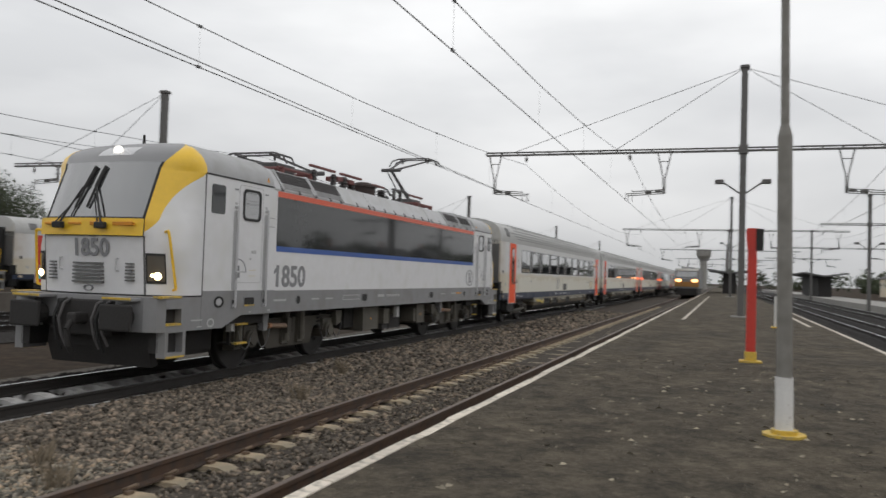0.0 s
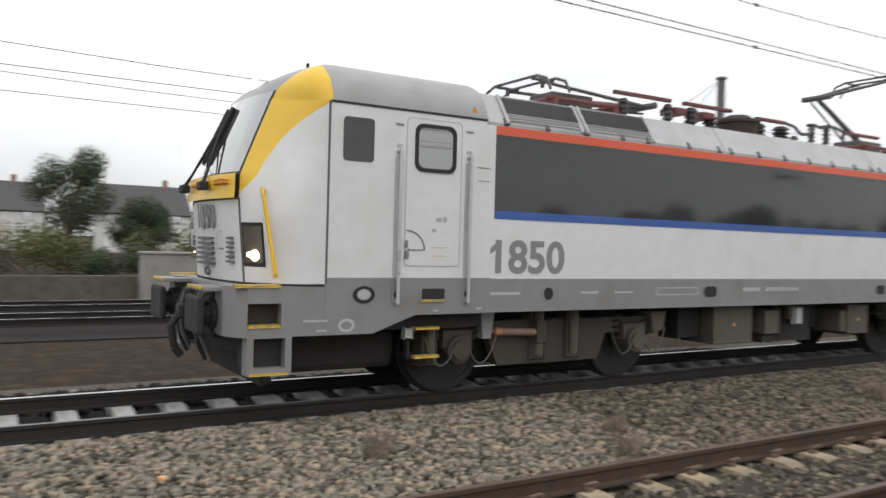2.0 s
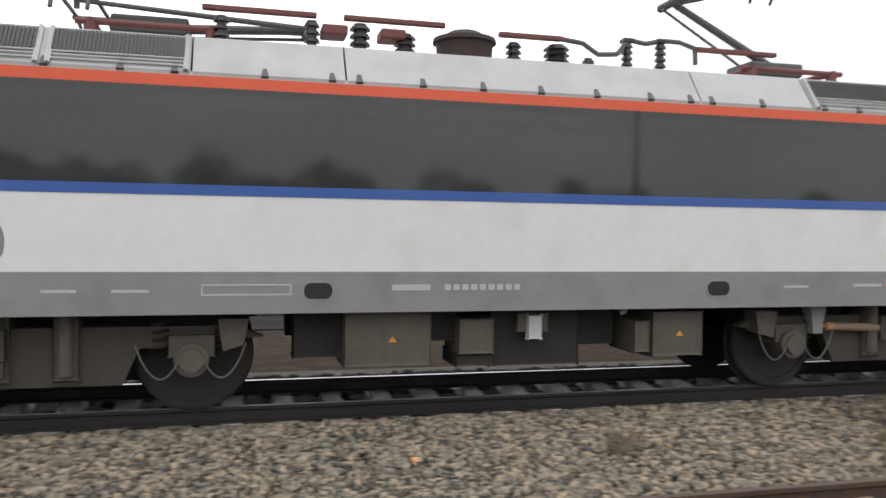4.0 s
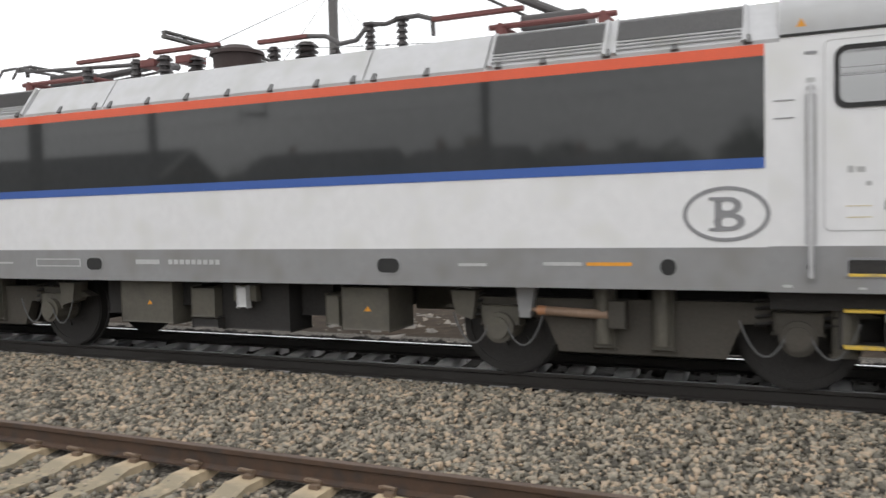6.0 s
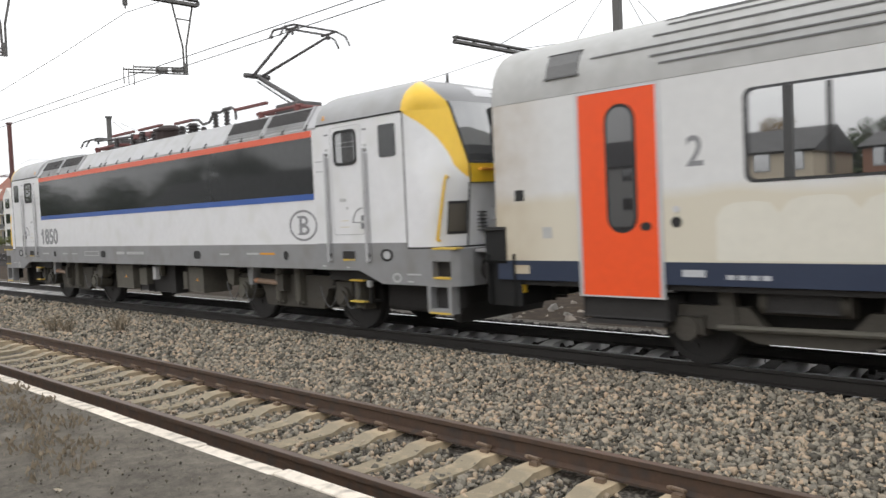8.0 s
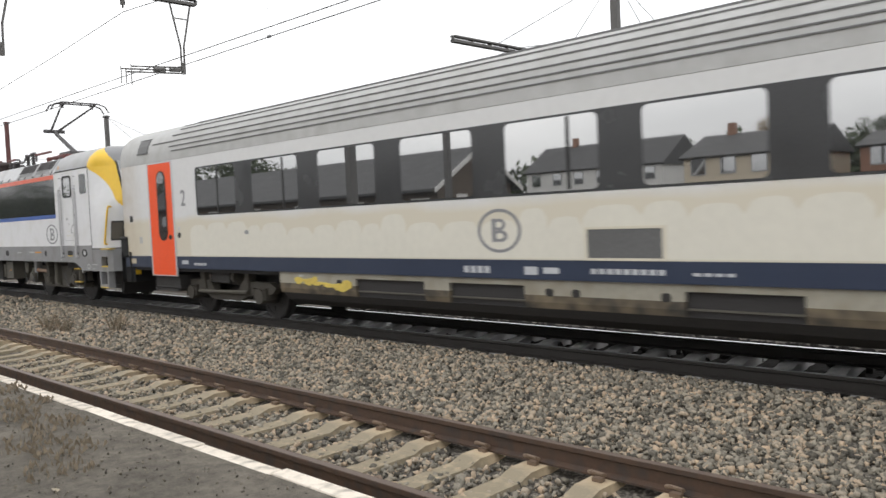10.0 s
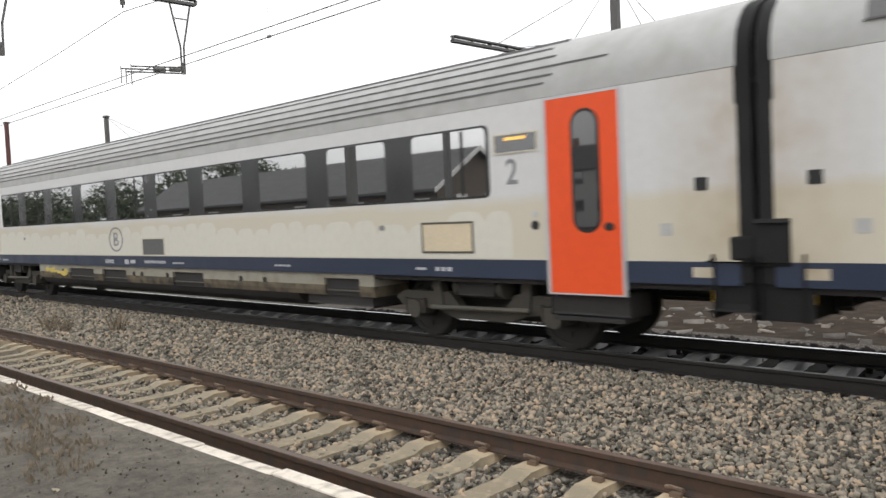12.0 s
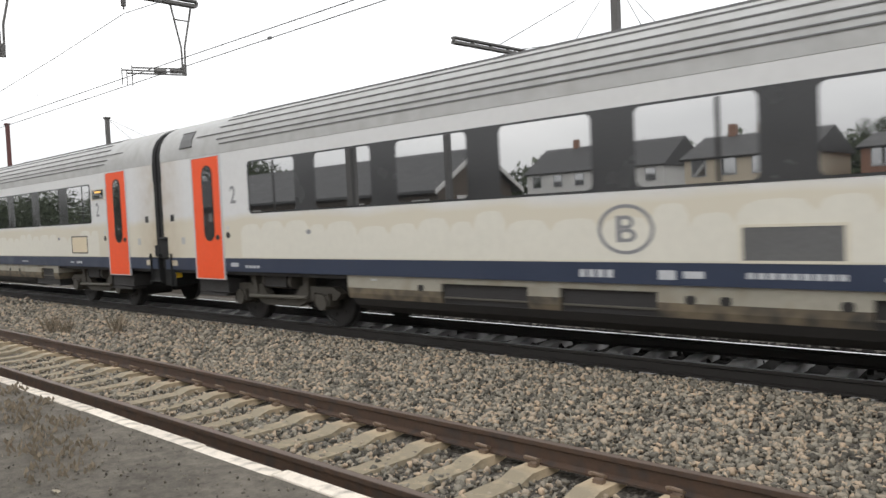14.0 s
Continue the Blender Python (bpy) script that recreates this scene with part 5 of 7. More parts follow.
            plate("call_button", HANDRAIL, coach, oval(x, 1.8, 0.04, 0.04, 12), s, CH, 0.008)
        for x in (-7.9, 7.5):
            plate("cap", LETTER, coach, oval(x, 1.68, 0.06, 0.04, 12), s, CH, 0.01)
        writing("class_number", "2", 0.46, LETTER, coach, flank(s, -10.32 * -s if s > 0 else -10.32, CH, 2.26), "grey class number", 0.9, 0.006)
        writing("class_number", "2", 0.46, LETTER, coach, flank(s, 9.95 * -s if s > 0 else 9.95, CH, 2.2), "grey class number", 0.9, 0.006)
        bm = bmesh.new()
        ring(bm, oval(-1.85, 1.6, 0.37, 0.29), oval(-1.85, 1.6, 0.325, 0.25), "y", s * CH, s * (CH + 0.006))
        emblem = part("oval_emblem", bm, LETTER, coach, "grey oval emblem")
        bm = bmesh.new()
        box(bm, -1.97, -1.9, s * CH, s * (CH + 0.006), 1.45, 1.76)
        ring(bm, oval(-1.84, 1.68, 0.1, 0.08, 20), oval(-1.85, 1.68, 0.06, 0.04, 20), "y", s * CH, s * (CH + 0.005))
        ring(bm, oval(-1.83, 1.53, 0.12, 0.08, 20), oval(-1.84, 1.53, 0.07, 0.04, 20), "y", s * CH, s * (CH + 0.0055))
        part("emblem_shape", bm, LETTER, emblem)
        bm = bmesh.new()
        ring(bm, [(-0.52, 1.22), (0.54, 1.22), (0.54, 1.62), (-0.52, 1.62)], [(-0.48, 1.25), (0.5, 1.25), (0.5, 1.59), (-0.48, 1.59)], "y", s * CH, s * (CH + 0.012))
        part("vent_frame", bm, CREAM, coach)
        plate("vent_grille", GRILLE, coach, [(-0.48, 1.25), (0.5, 1.25), (0.5, 1.59), (-0.48, 1.59)], s, CH, 0.005, "dark ventilation grille")
        bm = bmesh.new()
        ring(bm, [(8.35, 1.3), (9.35, 1.3), (9.35, 1.74), (8.35, 1.74)], [(8.38, 1.33), (9.32, 1.33), (9.32, 1.71), (8.38, 1.71)], "y", s * CH, s * (CH + 0.008))
        part("hatch_frame", bm, BOX, coach)
        plate("hatch", TAN, coach, [(8.38, 1.33), (9.32, 1.33), (9.32, 1.71), (8.38, 1.71)], s, CH, 0.004, "tan service hatch")
        bm = bmesh.new()
        ring(bm, [(9.76, 2.59), (10.49, 2.59), (10.49, 2.85), (9.76, 2.85)], [(9.79, 2.61), (10.46, 2.61), (10.46, 2.83), (9.79, 2.83)], "y", s * CH, s * (CH + 0.012))
        display = part("display", bm, CREAM, coach, "framed destination display with amber letters")
        plate("display_glass", DOORGLASS, display, [(9.79, 2.61), (10.46, 2.61), (10.46, 2.83), (9.79, 2.83)], s, CH, 0.008)
        plate("display_text", AMBER, display, [(9.95, 2.76), (10.3, 2.76), (10.3, 2.8), (9.95, 2.8)], s, CH, 0.011)
        for x, w, z, h in ((-2.5, 0.5, 1.04, 0.13), (-1.45, 0.22, 1.03, 0.15), (-1.15, 0.25, 1.05, 0.11), (-0.45, 1.0, 1.06, 0.09), (0.85, 0.5, 1.06, 0.05), (-10.4, 0.28, 1.06, 0.11), (-9.9, 0.5, 1.04, 0.07), (4.6, 0.5, 1.06, 0.05), (8.2, 0.22, 1.06, 0.05), (8.6, 0.35, 1.05, 0.08)):
            n = max(1, int(w / 0.11)) if w > 0.3 else 1
            for k in range(n):
                xa, xb = x + k * w / n, x + (k + (0.72 if n > 1 else 0.95)) * w / n
                plate("stencil", COACHMARK, coach, [(xa, z), (xb, z), (xb, z + h * 0.7), (xa, z + h * 0.7)], s, CH + 0.002, 0.004)
        # underframe between the bogies: painted skirt, a band of brown dirt, black belly
        for x0, x1 in ((-6.98, -4.9), (-3.34, -2.84), (-1.5, 0.72), (2.0, 5.95), (6.85, 7.2)):
            bm = bmesh.new()
            prism(bm, [(s * 1.33, 0.99), (s * 1.33, 0.77), (s * 0.6, 0.77), (s * 0.6, 0.99)], "x", x0, x1)
            part("underframe_skirt", bm, UNDER, coach, "dirt-stained cream underframe panel")
            bm = bmesh.new()
            prism(bm, [(s * 1.33, 0.77), (s * 1.325, 0.68), (s * 1.3, 0.6), (s * 0.6, 0.6), (s * 0.6, 0.77)], "x", x0, x1)
            part("dirty_edge", bm, UNDERDIRT, coach, "brown dirt along the underframe's edge")
        for x0, x1 in ((-4.9, -3.34), (-2.84, -1.5), (0.72, 2.0), (5.95, 6.85)):
            block("skirt_rim", UNDER, coach, x0, x1, s * 0.6, s * 1.33, 0.885, 0.99)
            block("underframe_vent", VENTDARK, coach, x0, x1, s * 0.6, s * 1.27, 0.6, 0.885, label="dark louvred underframe bay")
            block("vent_lip", BOX, coach, x0 + 0.02, x1 - 0.02, s * 1.27, s * 1.31, 0.675, 0.695)
        bm = bmesh.new()
        prism(bm, [(s * 1.3, 0.6), (s * 1.22, 0.48), (s * 1.0, 0.36), (s * 0.6, 0.34), (s * 0.6, 0.6)], "x", -6.9, 5.15)
        part("underframe_belly", bm, GEAR, coach, "black underframe belly")
        for x in (-5.3, -1.1, -0.7, 0.5, 3.4, 4.2):
            plate("drain", GEAR, coach, round_rect(x - 0.06, x + 0.06, 0.76, 0.86, 0.04), s, 1.33, 0.008)
        plate("skirt_mark", MARK, coach, [(-6.4, 0.89), (-6.28, 0.89), (-6.28, 0.92), (-6.4, 0.92)], s, 1.33, 0.006)
        block("battery_case", GEAR, coach, 5.4, 7.1, s * 0.6, s * 1.25, 0.45, 0.7, 0.03)
        block("tail_light", CREAM, coach, -13.0 + 0.25, -13.0 + 0.5, s * (CH - 0.05), s * (CH + 0.006), 1.05, 1.16)
        block("tail_light", CREAM, coach, 13.0 - 0.5, 13.0 - 0.25, s * (CH - 0.05), s * (CH + 0.006), 1.05, 1.16)
        for q in (-1, 1):
            bm = bmesh.new()
            rod(bm, (q * 12.8, s * 0.875, 1.06), (q * 13.12, s * 0.875, 1.06), 0.1, 12)
            rod(bm, (q * 13.12, s * 0.875, 1.06), (q * 13.18, s * 0.875, 1.06), 0.26, 16)
            part("buffer", bm, GEAR, coach, smooth=True)
            block("valve", YELLOW, coach, q * 12.75 - 0.06, q * 12.75 + 0.06, s * 1.2, s * 1.32, 0.8, 0.9, 0.01)
            # bogie
            xc = q * 9.2
            bm = bmesh.new()
            prism(bm, [(xc - 1.75, 0.62), (xc - 1.55, 0.72), (xc - 0.6, 0.72), (xc - 0.4, 0.5), (xc + 0.4, 0.5), (xc + 0.6, 0.72), (xc + 1.55, 0.72), (xc + 1.75, 0.62), (xc + 1.6, 0.5), (xc + 0.8, 0.45), (xc + 0.5, 0.34), (xc - 0.5, 0.34), (xc - 0.8, 0.45), (xc - 1.6, 0.5)], "y", s * 0.95, s * 1.1)
            part("bogie_frame", bm, BOGIE, coach, "dusty bogie side frame")
            block("bogie_gear", GEAR, coach, xc - 1.7, xc + 1.7, s * 0.05, s * 0.6, 0.3, 0.92, 0.04)
            bm = bmesh.new()
            rod(bm, (xc - 0.45, s * 1.05, 0.8), (xc + 0.45, s * 1.05, 0.8), 0.15, 14)
            part("air_reservoir", bm, BOGIE, coach, smooth=True)
            for dx in (-1.28, 1.28):
                bm = bmesh.new()
                rod(bm, (xc + dx, s * 0.85, 0.46), (xc + dx, s * 1.18, 0.46), 0.14, 16)
                box(bm, xc + dx - 0.2, xc + dx + 0.2, s * 0.98, s * 1.14, 0.4, 0.6, 0.02)
                prism(bm, [(xc + dx * 0.72, 0.98), (xc + dx * 0.6, 0.98), (xc + dx * 0.55, 0.55), (xc + dx * 0.68, 0.5)], "y", s * 0.98, s * 1.14)
                part("axle_box", bm, BOGIE, coach)
            bm = bmesh.new()
            rod(bm, (xc - 0.9, s * 1.18, 0.5), (xc + 0.9, s * 1.18, 0.53), 0.035, 8)
            part("brake_rod", bm, BOX, coach)
            block("bolster", GEAR, coach, xc - 0.35, xc + 0.35, s * 0.5, s * 1.2, 0.7, 0.97, 0.02)
    block("floor_frame", GEAR, coach, -12.95, 12.95, -1.3, 1.3, 0.9, 1.2)
    for q in (-1, 1):
        # the wall's dark grey stands for dirt and for shade in the gap
        block("end_wall", GRILLE, coach, q * 12.96, q * 13.02, -1.31, 1.31, 1.0, 3.3)
        bm = bmesh.new()
        ring(bm, [(-0.75, 1.1), (0.75, 1.1), (0.75, 3.5), (-0.75, 3.5)], [(-0.5, 1.2), (0.5, 1.2), (0.5, 3.3), (-0.5, 3.3)], "x", q * 13.0, q * 13.2)
        part("gangway", bm, RUBBER, coach, "black rubber gangway")
        bm = bmesh.new()
        o = [(-y, z - 0.02) for y, z in ROOF] + [(y, z - 0.02) for y, z in ROOF[-2::-1]]
        o = [(-CH + 0.01, 1.0)] + o + [(CH - 0.01, 1.0)]
        i_ = [(y * 0.93, 1.0 if z < 1.2 else z - 0.1) for y, z in o]
        ring(bm, o, i_, "x", q * 13.0, q * 13.17)
        part("end_bellows", bm, GAPBLACK, coach, "dark closing bellows between the coaches", smooth=True)
        for s in ((-1, 1) if q < 0 else ()):
            bm = bmesh.new()
            prism(bm, [(s * 1.31, 3.46), (s * 1.374, 3.46), (s * 1.336, 3.605), (s * 1.258, 3.742), (s * 1.19, 3.742)], "x", q * 11.68, q * 12.14)
            hatch = part("roof_hatch", bm, ROOFLINE, coach, "dark grey roof hatch")
            for za, zb, ya, yb in ((3.44, 3.46, 1.31, 1.384), (3.742, 3.757, 1.19, 1.262)):
                bm = bmesh.new()
                box(bm, q * 11.66, q * 12.16, s * ya, s * yb, za, zb)
                part("hatch_frame", bm, GRILLE, hatch)
        block("coupler", GEAR, coach, q * 12.6, q * 13.15, -0.5, 0.5, 0.7, 1.2, 0.05)
        for s in (-1, 1):
            block("corner_gear", GAPBLACK, coach, q * 12.74, q * 13.16, s * 0.6, s * 1.33, 0.7, 1.225, 0.08, "black gear round the coupling")
        block("jumper_box", GAPBLACK, coach, q * 12.9, q * 13.18, -1.38, -0.9, 1.22, 1.5 + 0.12 * (q < 0), 0.04, "black jumper cable box")
    sets = [wheelset(coach, x, 0.46) for x in (-10.48, -7.92, 7.92, 10.48)]
    return coach, sets


# ---- the train ----
loco, loco_sets = build_loco("locomotive", "grey-white electric locomotive with yellow corners and dark side panel", pose(11.175, TRAIN_Y, 0), 1.72)
coach, coach_sets = build_coach("railway_coach", "white and cream coach with orange doors and ribbed roof", pose(34.17, TRAIN_Y, 0))
coaches = [coach]
for k in range(1, 5):
    coaches.append(copy_thing(coach, pose(34.17 + 26.4 * k, TRAIN_Y, 0)))
# the first coach has no bellows towards the locomotive
for o in list(coaches[0].children):
    if o.name.startswith("end_bellows") and o.data.vertices[0].co.x < 0:
        bpy.data.objects.remove(o)
bm = bmesh.new()
rngg = random.Random(3)
for k in range(11):
    x, z, w, h = -6.38 + k * 0.13 + rngg.uniform(-0.05, 0.05), 0.82 - 0.008 * k + rngg.uniform(-0.04, 0.05), rngg.uniform(0.08, 0.24), rngg.uniform(0.03, 0.1)
    blob = [(x + w * math.cos(j * 0.7) * rngg.uniform(0.6, 1.1), z + h * math.sin(j * 0.7) * rngg.uniform(0.6, 1.1)) for j in range(9)]
    prism(bm, blob, "y", -1.325, -1.336 - 0.0003 * k)
tagged(part("graffiti", bm, GRAFF, coaches[0], "smeared yellow graffiti"), kind="stuff")
for c, x in ((coaches[1], 11.1), (coaches[2], -11.1), (coaches[2], 11.1), (coaches[3], -11.1)):
    bm = bmesh.new()
    bmesh.ops.create_uvsphere(bm, u_segments=10, v_segments=8, radius=0.11, matrix=Matrix.Translation((x, -CH - 0.05, 2.1)))
    part("door_lamp", bm, LAMPRED, c, "lit red door lamp")

# the train's way: seconds, metres along x
RUN = [(0.0, 7.87), (0.5, 6.11), (1.0, 4.29), (1.5, 2.5), (2.0, 0.56), (2.5, -1.55), (3.0, -3.68), (3.2, -4.57), (3.7, -6.83), (4.2, -9.12), (4.8, -11.87), (5.3, -14.2), (5.5, -15.2), (6.0, -17.57), (6.5, -20.1), (7.0, -22.62), (7.5, -25.32), (8.0, -27.91), (8.5, -30.66), (9.0, -33.36), (9.8, -37.87), (10.6, -42.45), (11.0, -44.79), (11.5, -47.7), (12.0, -50.66), (12.5, -53.86), (13.0, -56.98), (13.5, -60.3), (14.0, -63.53)]


def along(t):
    return float(np.interp(t, [a for a, _ in RUN], [b for _, b in RUN]))


def motions():
    for ob, x0 in [(loco, 11.175)] + [(c, 34.17 + 26.4 * k) for k, c in enumerate(coaches)]:
        walk(ob, [(t, pose(x0 + d, TRAIN_Y, 0)) for t, d in RUN])
    for ob in [loco] + coaches:
        for w in [o for o in ob.children if o.name.startswith("wheelset")]:
            r = w.location.z
            x = w.location.x
            walk(w, [(0.1 * i, pose(x, 0, r, 0, math.degrees((along(0.1 * i) - RUN[0][1]) / r), 0)) for i in range(141)])


# ---- parked vehicles ----
parked = copy_thing(loco, pose(19.6, 34.0, 0))
tagged(parked, "parked grey-white electric locomotive on a yard track")
parked.name = "parked_locomotive"
for o in list(parked.children_recursive):
    if o.data and o.data.materials and o.data.materials[0] in (LAMP, LAMPWHITE):
        o.data = o.data.copy()
        o.data.materials[0] = REFLECT
parked_coach = copy_thing(coach, pose(42.4, 34.0, 0))
tagged(parked_coach, "parked white coach with red doors and cyan graffiti", group="parked coaches")
parked_coach.name = "parked_coach"
for o in parked_coach.children_recursive:
    if o.name.startswith("door_leaf"):
        o.data = o.data.copy()
        o.data.materials[0] = POSTRED
bm = bmesh.new()
for k in range(8):
    x = -11.5 + k * 0.5
    bent(bm, [(x, -1.385, 1.0), (x + 0.15, -1.39, 1.7), (x + 0.4, -1.39, 1.2 + 0.1 * (k % 3)), (x + 0.5, -1.385, 1.0)], 0.09, 6)
part("graffiti", bm, CYAN, parked_coach, "cyan graffiti")


def far_loco(m):
    """The blunt orange-nosed locomotive that stands far down the platform track."""
    v = thing("waiting_locomotive", "older electric locomotive with orange-yellow nose and lit lamps", "locomotive", m)
    bm = bmesh.new()
    prism(bm, [(-9, 1.1), (-9.1, 2.3), (-8.7, 2.45), (-8.35, 3.35), (-7.9, 3.6), (9, 3.6), (9, 1.1)], "y", -1.45, 1.45)
    part("body", bm, mat("old_grey_paint", (0.2, 0.2, 0.2), 0.6, var=0.2), v)
    bm = bmesh.new()
    prism(bm, [(-9.12, 1.35), (-9.16, 1.95), (-8.72, 1.95), (-8.72, 1.35)], "y", -1.46, 1.46)
    part("nose", bm, mat("nose_orange", (0.36, 0.18, 0.05), 0.5), v)
    bm = bmesh.new()
    prism(bm, [(-8.73, 2.55), (-8.4, 3.3), (-8.35, 3.3), (-8.6, 2.5)], "y", -1.2, 1.2)
    part("windscreen", bm, CABGLASS, v)
    block("brow", WALLWHITE, v, -8.5, -7.7, -1.35, 1.35, 3.3, 3.62, 0.05)
    block("underframe", GEAR, v, -9.2, 9, -1.3, 1.3, 0.3, 1.15, 0.05)
    for x in (-6, -3.5, 3.5, 6):
        bm = bmesh.new()
        rod(bm, (x, -0.8, 0.55), (x, 0.8, 0.55), 0.55, 20)
        part("wheel", bm, GEAR, v)
    for s in (-1, 1):
        bm = bmesh.new()
        bmesh.ops.create_uvsphere(bm, u_segments=12, v_segments=8, radius=0.24, matrix=Matrix.Translation((-9.14, s * 0.95, 2.1)) @ Matrix.Diagonal((0.5, 1.6, 0.8, 1)))
        part("headlamp", bm, glow("far_lamp", (1.0, 0.4, 0.15), 9.0), v, "lit orange headlamp")
        bm = bmesh.new()
        rod(bm, (-9.1, s * 0.9, 1.05), (-9.6, s * 0.9, 1.05), 0.16, 12)
        part("buffer", bm, GEAR, v)
    bm = bmesh.new()
    bent(bm, [(-3, 0, 3.6), (-4.5, 0, 4.3), (-3.2, 0, 4.9)], 0.06)
    box(bm, -6, 0, -0.8, 0.8, 3.6, 3.8)
    part("pantograph", bm, PANTO, v)
    return v


far_loco(pose(112, NEAR_Y, 0))

# ---- things on the platform ----
lamp_post = thing("lamp_post", "grey steel platform lamp post with white base and yellow foot", "lamp post", pose(8.63, -0.6, PLAT_Z, -0.75))
bm = bmesh.new()
rod(bm, (0, 0, 0.5), (0, 0, 3.0), 0.075, 20, 0.07)
rod(bm, (0, 0, 3.0), (0, 0, 3.12), 0.07, 20, 0.042)
rod(bm, (0, 0, 3.1), (0, 0, 8.5), 0.042, 16, 0.035)
part("pole", bm, POLE, lamp_post, smooth=True)
bm = bmesh.new()
rod(bm, (0, 0, 0.03), (0, 0, 0.58), 0.085, 20)
part("painted_base", bm, CHIP, lamp_post, "chipped white painted base", smooth=True)
bm = bmesh.new()
prism(bm, oval(0, 0, 0.21, 0.21, 10), "z", -0.02, 0.02)
prism(bm, oval(0, 0, 0.13, 0.13, 12), "z", 0.02, 0.06)
part("foot", bm, WORNYELLOW, lamp_post, "yellow painted foot")

red_post = thing("platform_post", "red painted post with a dark box on top and yellow foot", "post", pose(16.44, -0.52, PLAT_Z))
bm = bmesh.new()
box(bm, -0.08, 0.08, -0.085, 0.085, 0.02, 2.2, 0.01)
part("post", bm, POSTRED, red_post)
bm = bmesh.new()
prism(bm, [(-0.09, 2.2), (0.09, 2.15), (0.12, 2.5), (0.1, 2.58), (-0.1, 2.58), (-0.12, 2.5)], "x", -0.1, 0.1)
part("head", bm, POSTRED, red_post)
block("box", GEAR, red_post, -0.12, 0.06, -0.2, -0.06, 2.15, 2.57, 0.01)
bm = bmesh.new()
box(bm, -0.16, 0.16, -0.2, 0.2, -0.01, 0.03, 0.01)
box(bm, -0.1, 0.1, -0.11, 0.11, 0.03, 0.2, 0.01)
part("foot", bm, WORNYELLOW, red_post, "yellow foot")
small = thing("marker_post", "slim pale marker post on the platform", "post", pose(30, -1.75, PLAT_Z))
block("post", CHIP, small, -0.04, 0.04, -0.05, 0.05, 0.0, 1.1, 0.01)
block("foot", YELLOW, small, -0.12, 0.12, -0.14, 0.14, 0.0, 0.05, 0.01)
# painted lines on the platform
for x0, x1, yy in ((33.5, 95, 1.5), (32.2, 42, -3.05)):
    bm = bmesh.new()
    box(bm, x0, x1, yy - 0.06, yy + 0.06, PLAT_Z - 0.02, PLAT_Z - 0.002)
    tagged(part("platform_line", bm, KERB, platform), "worn white line")


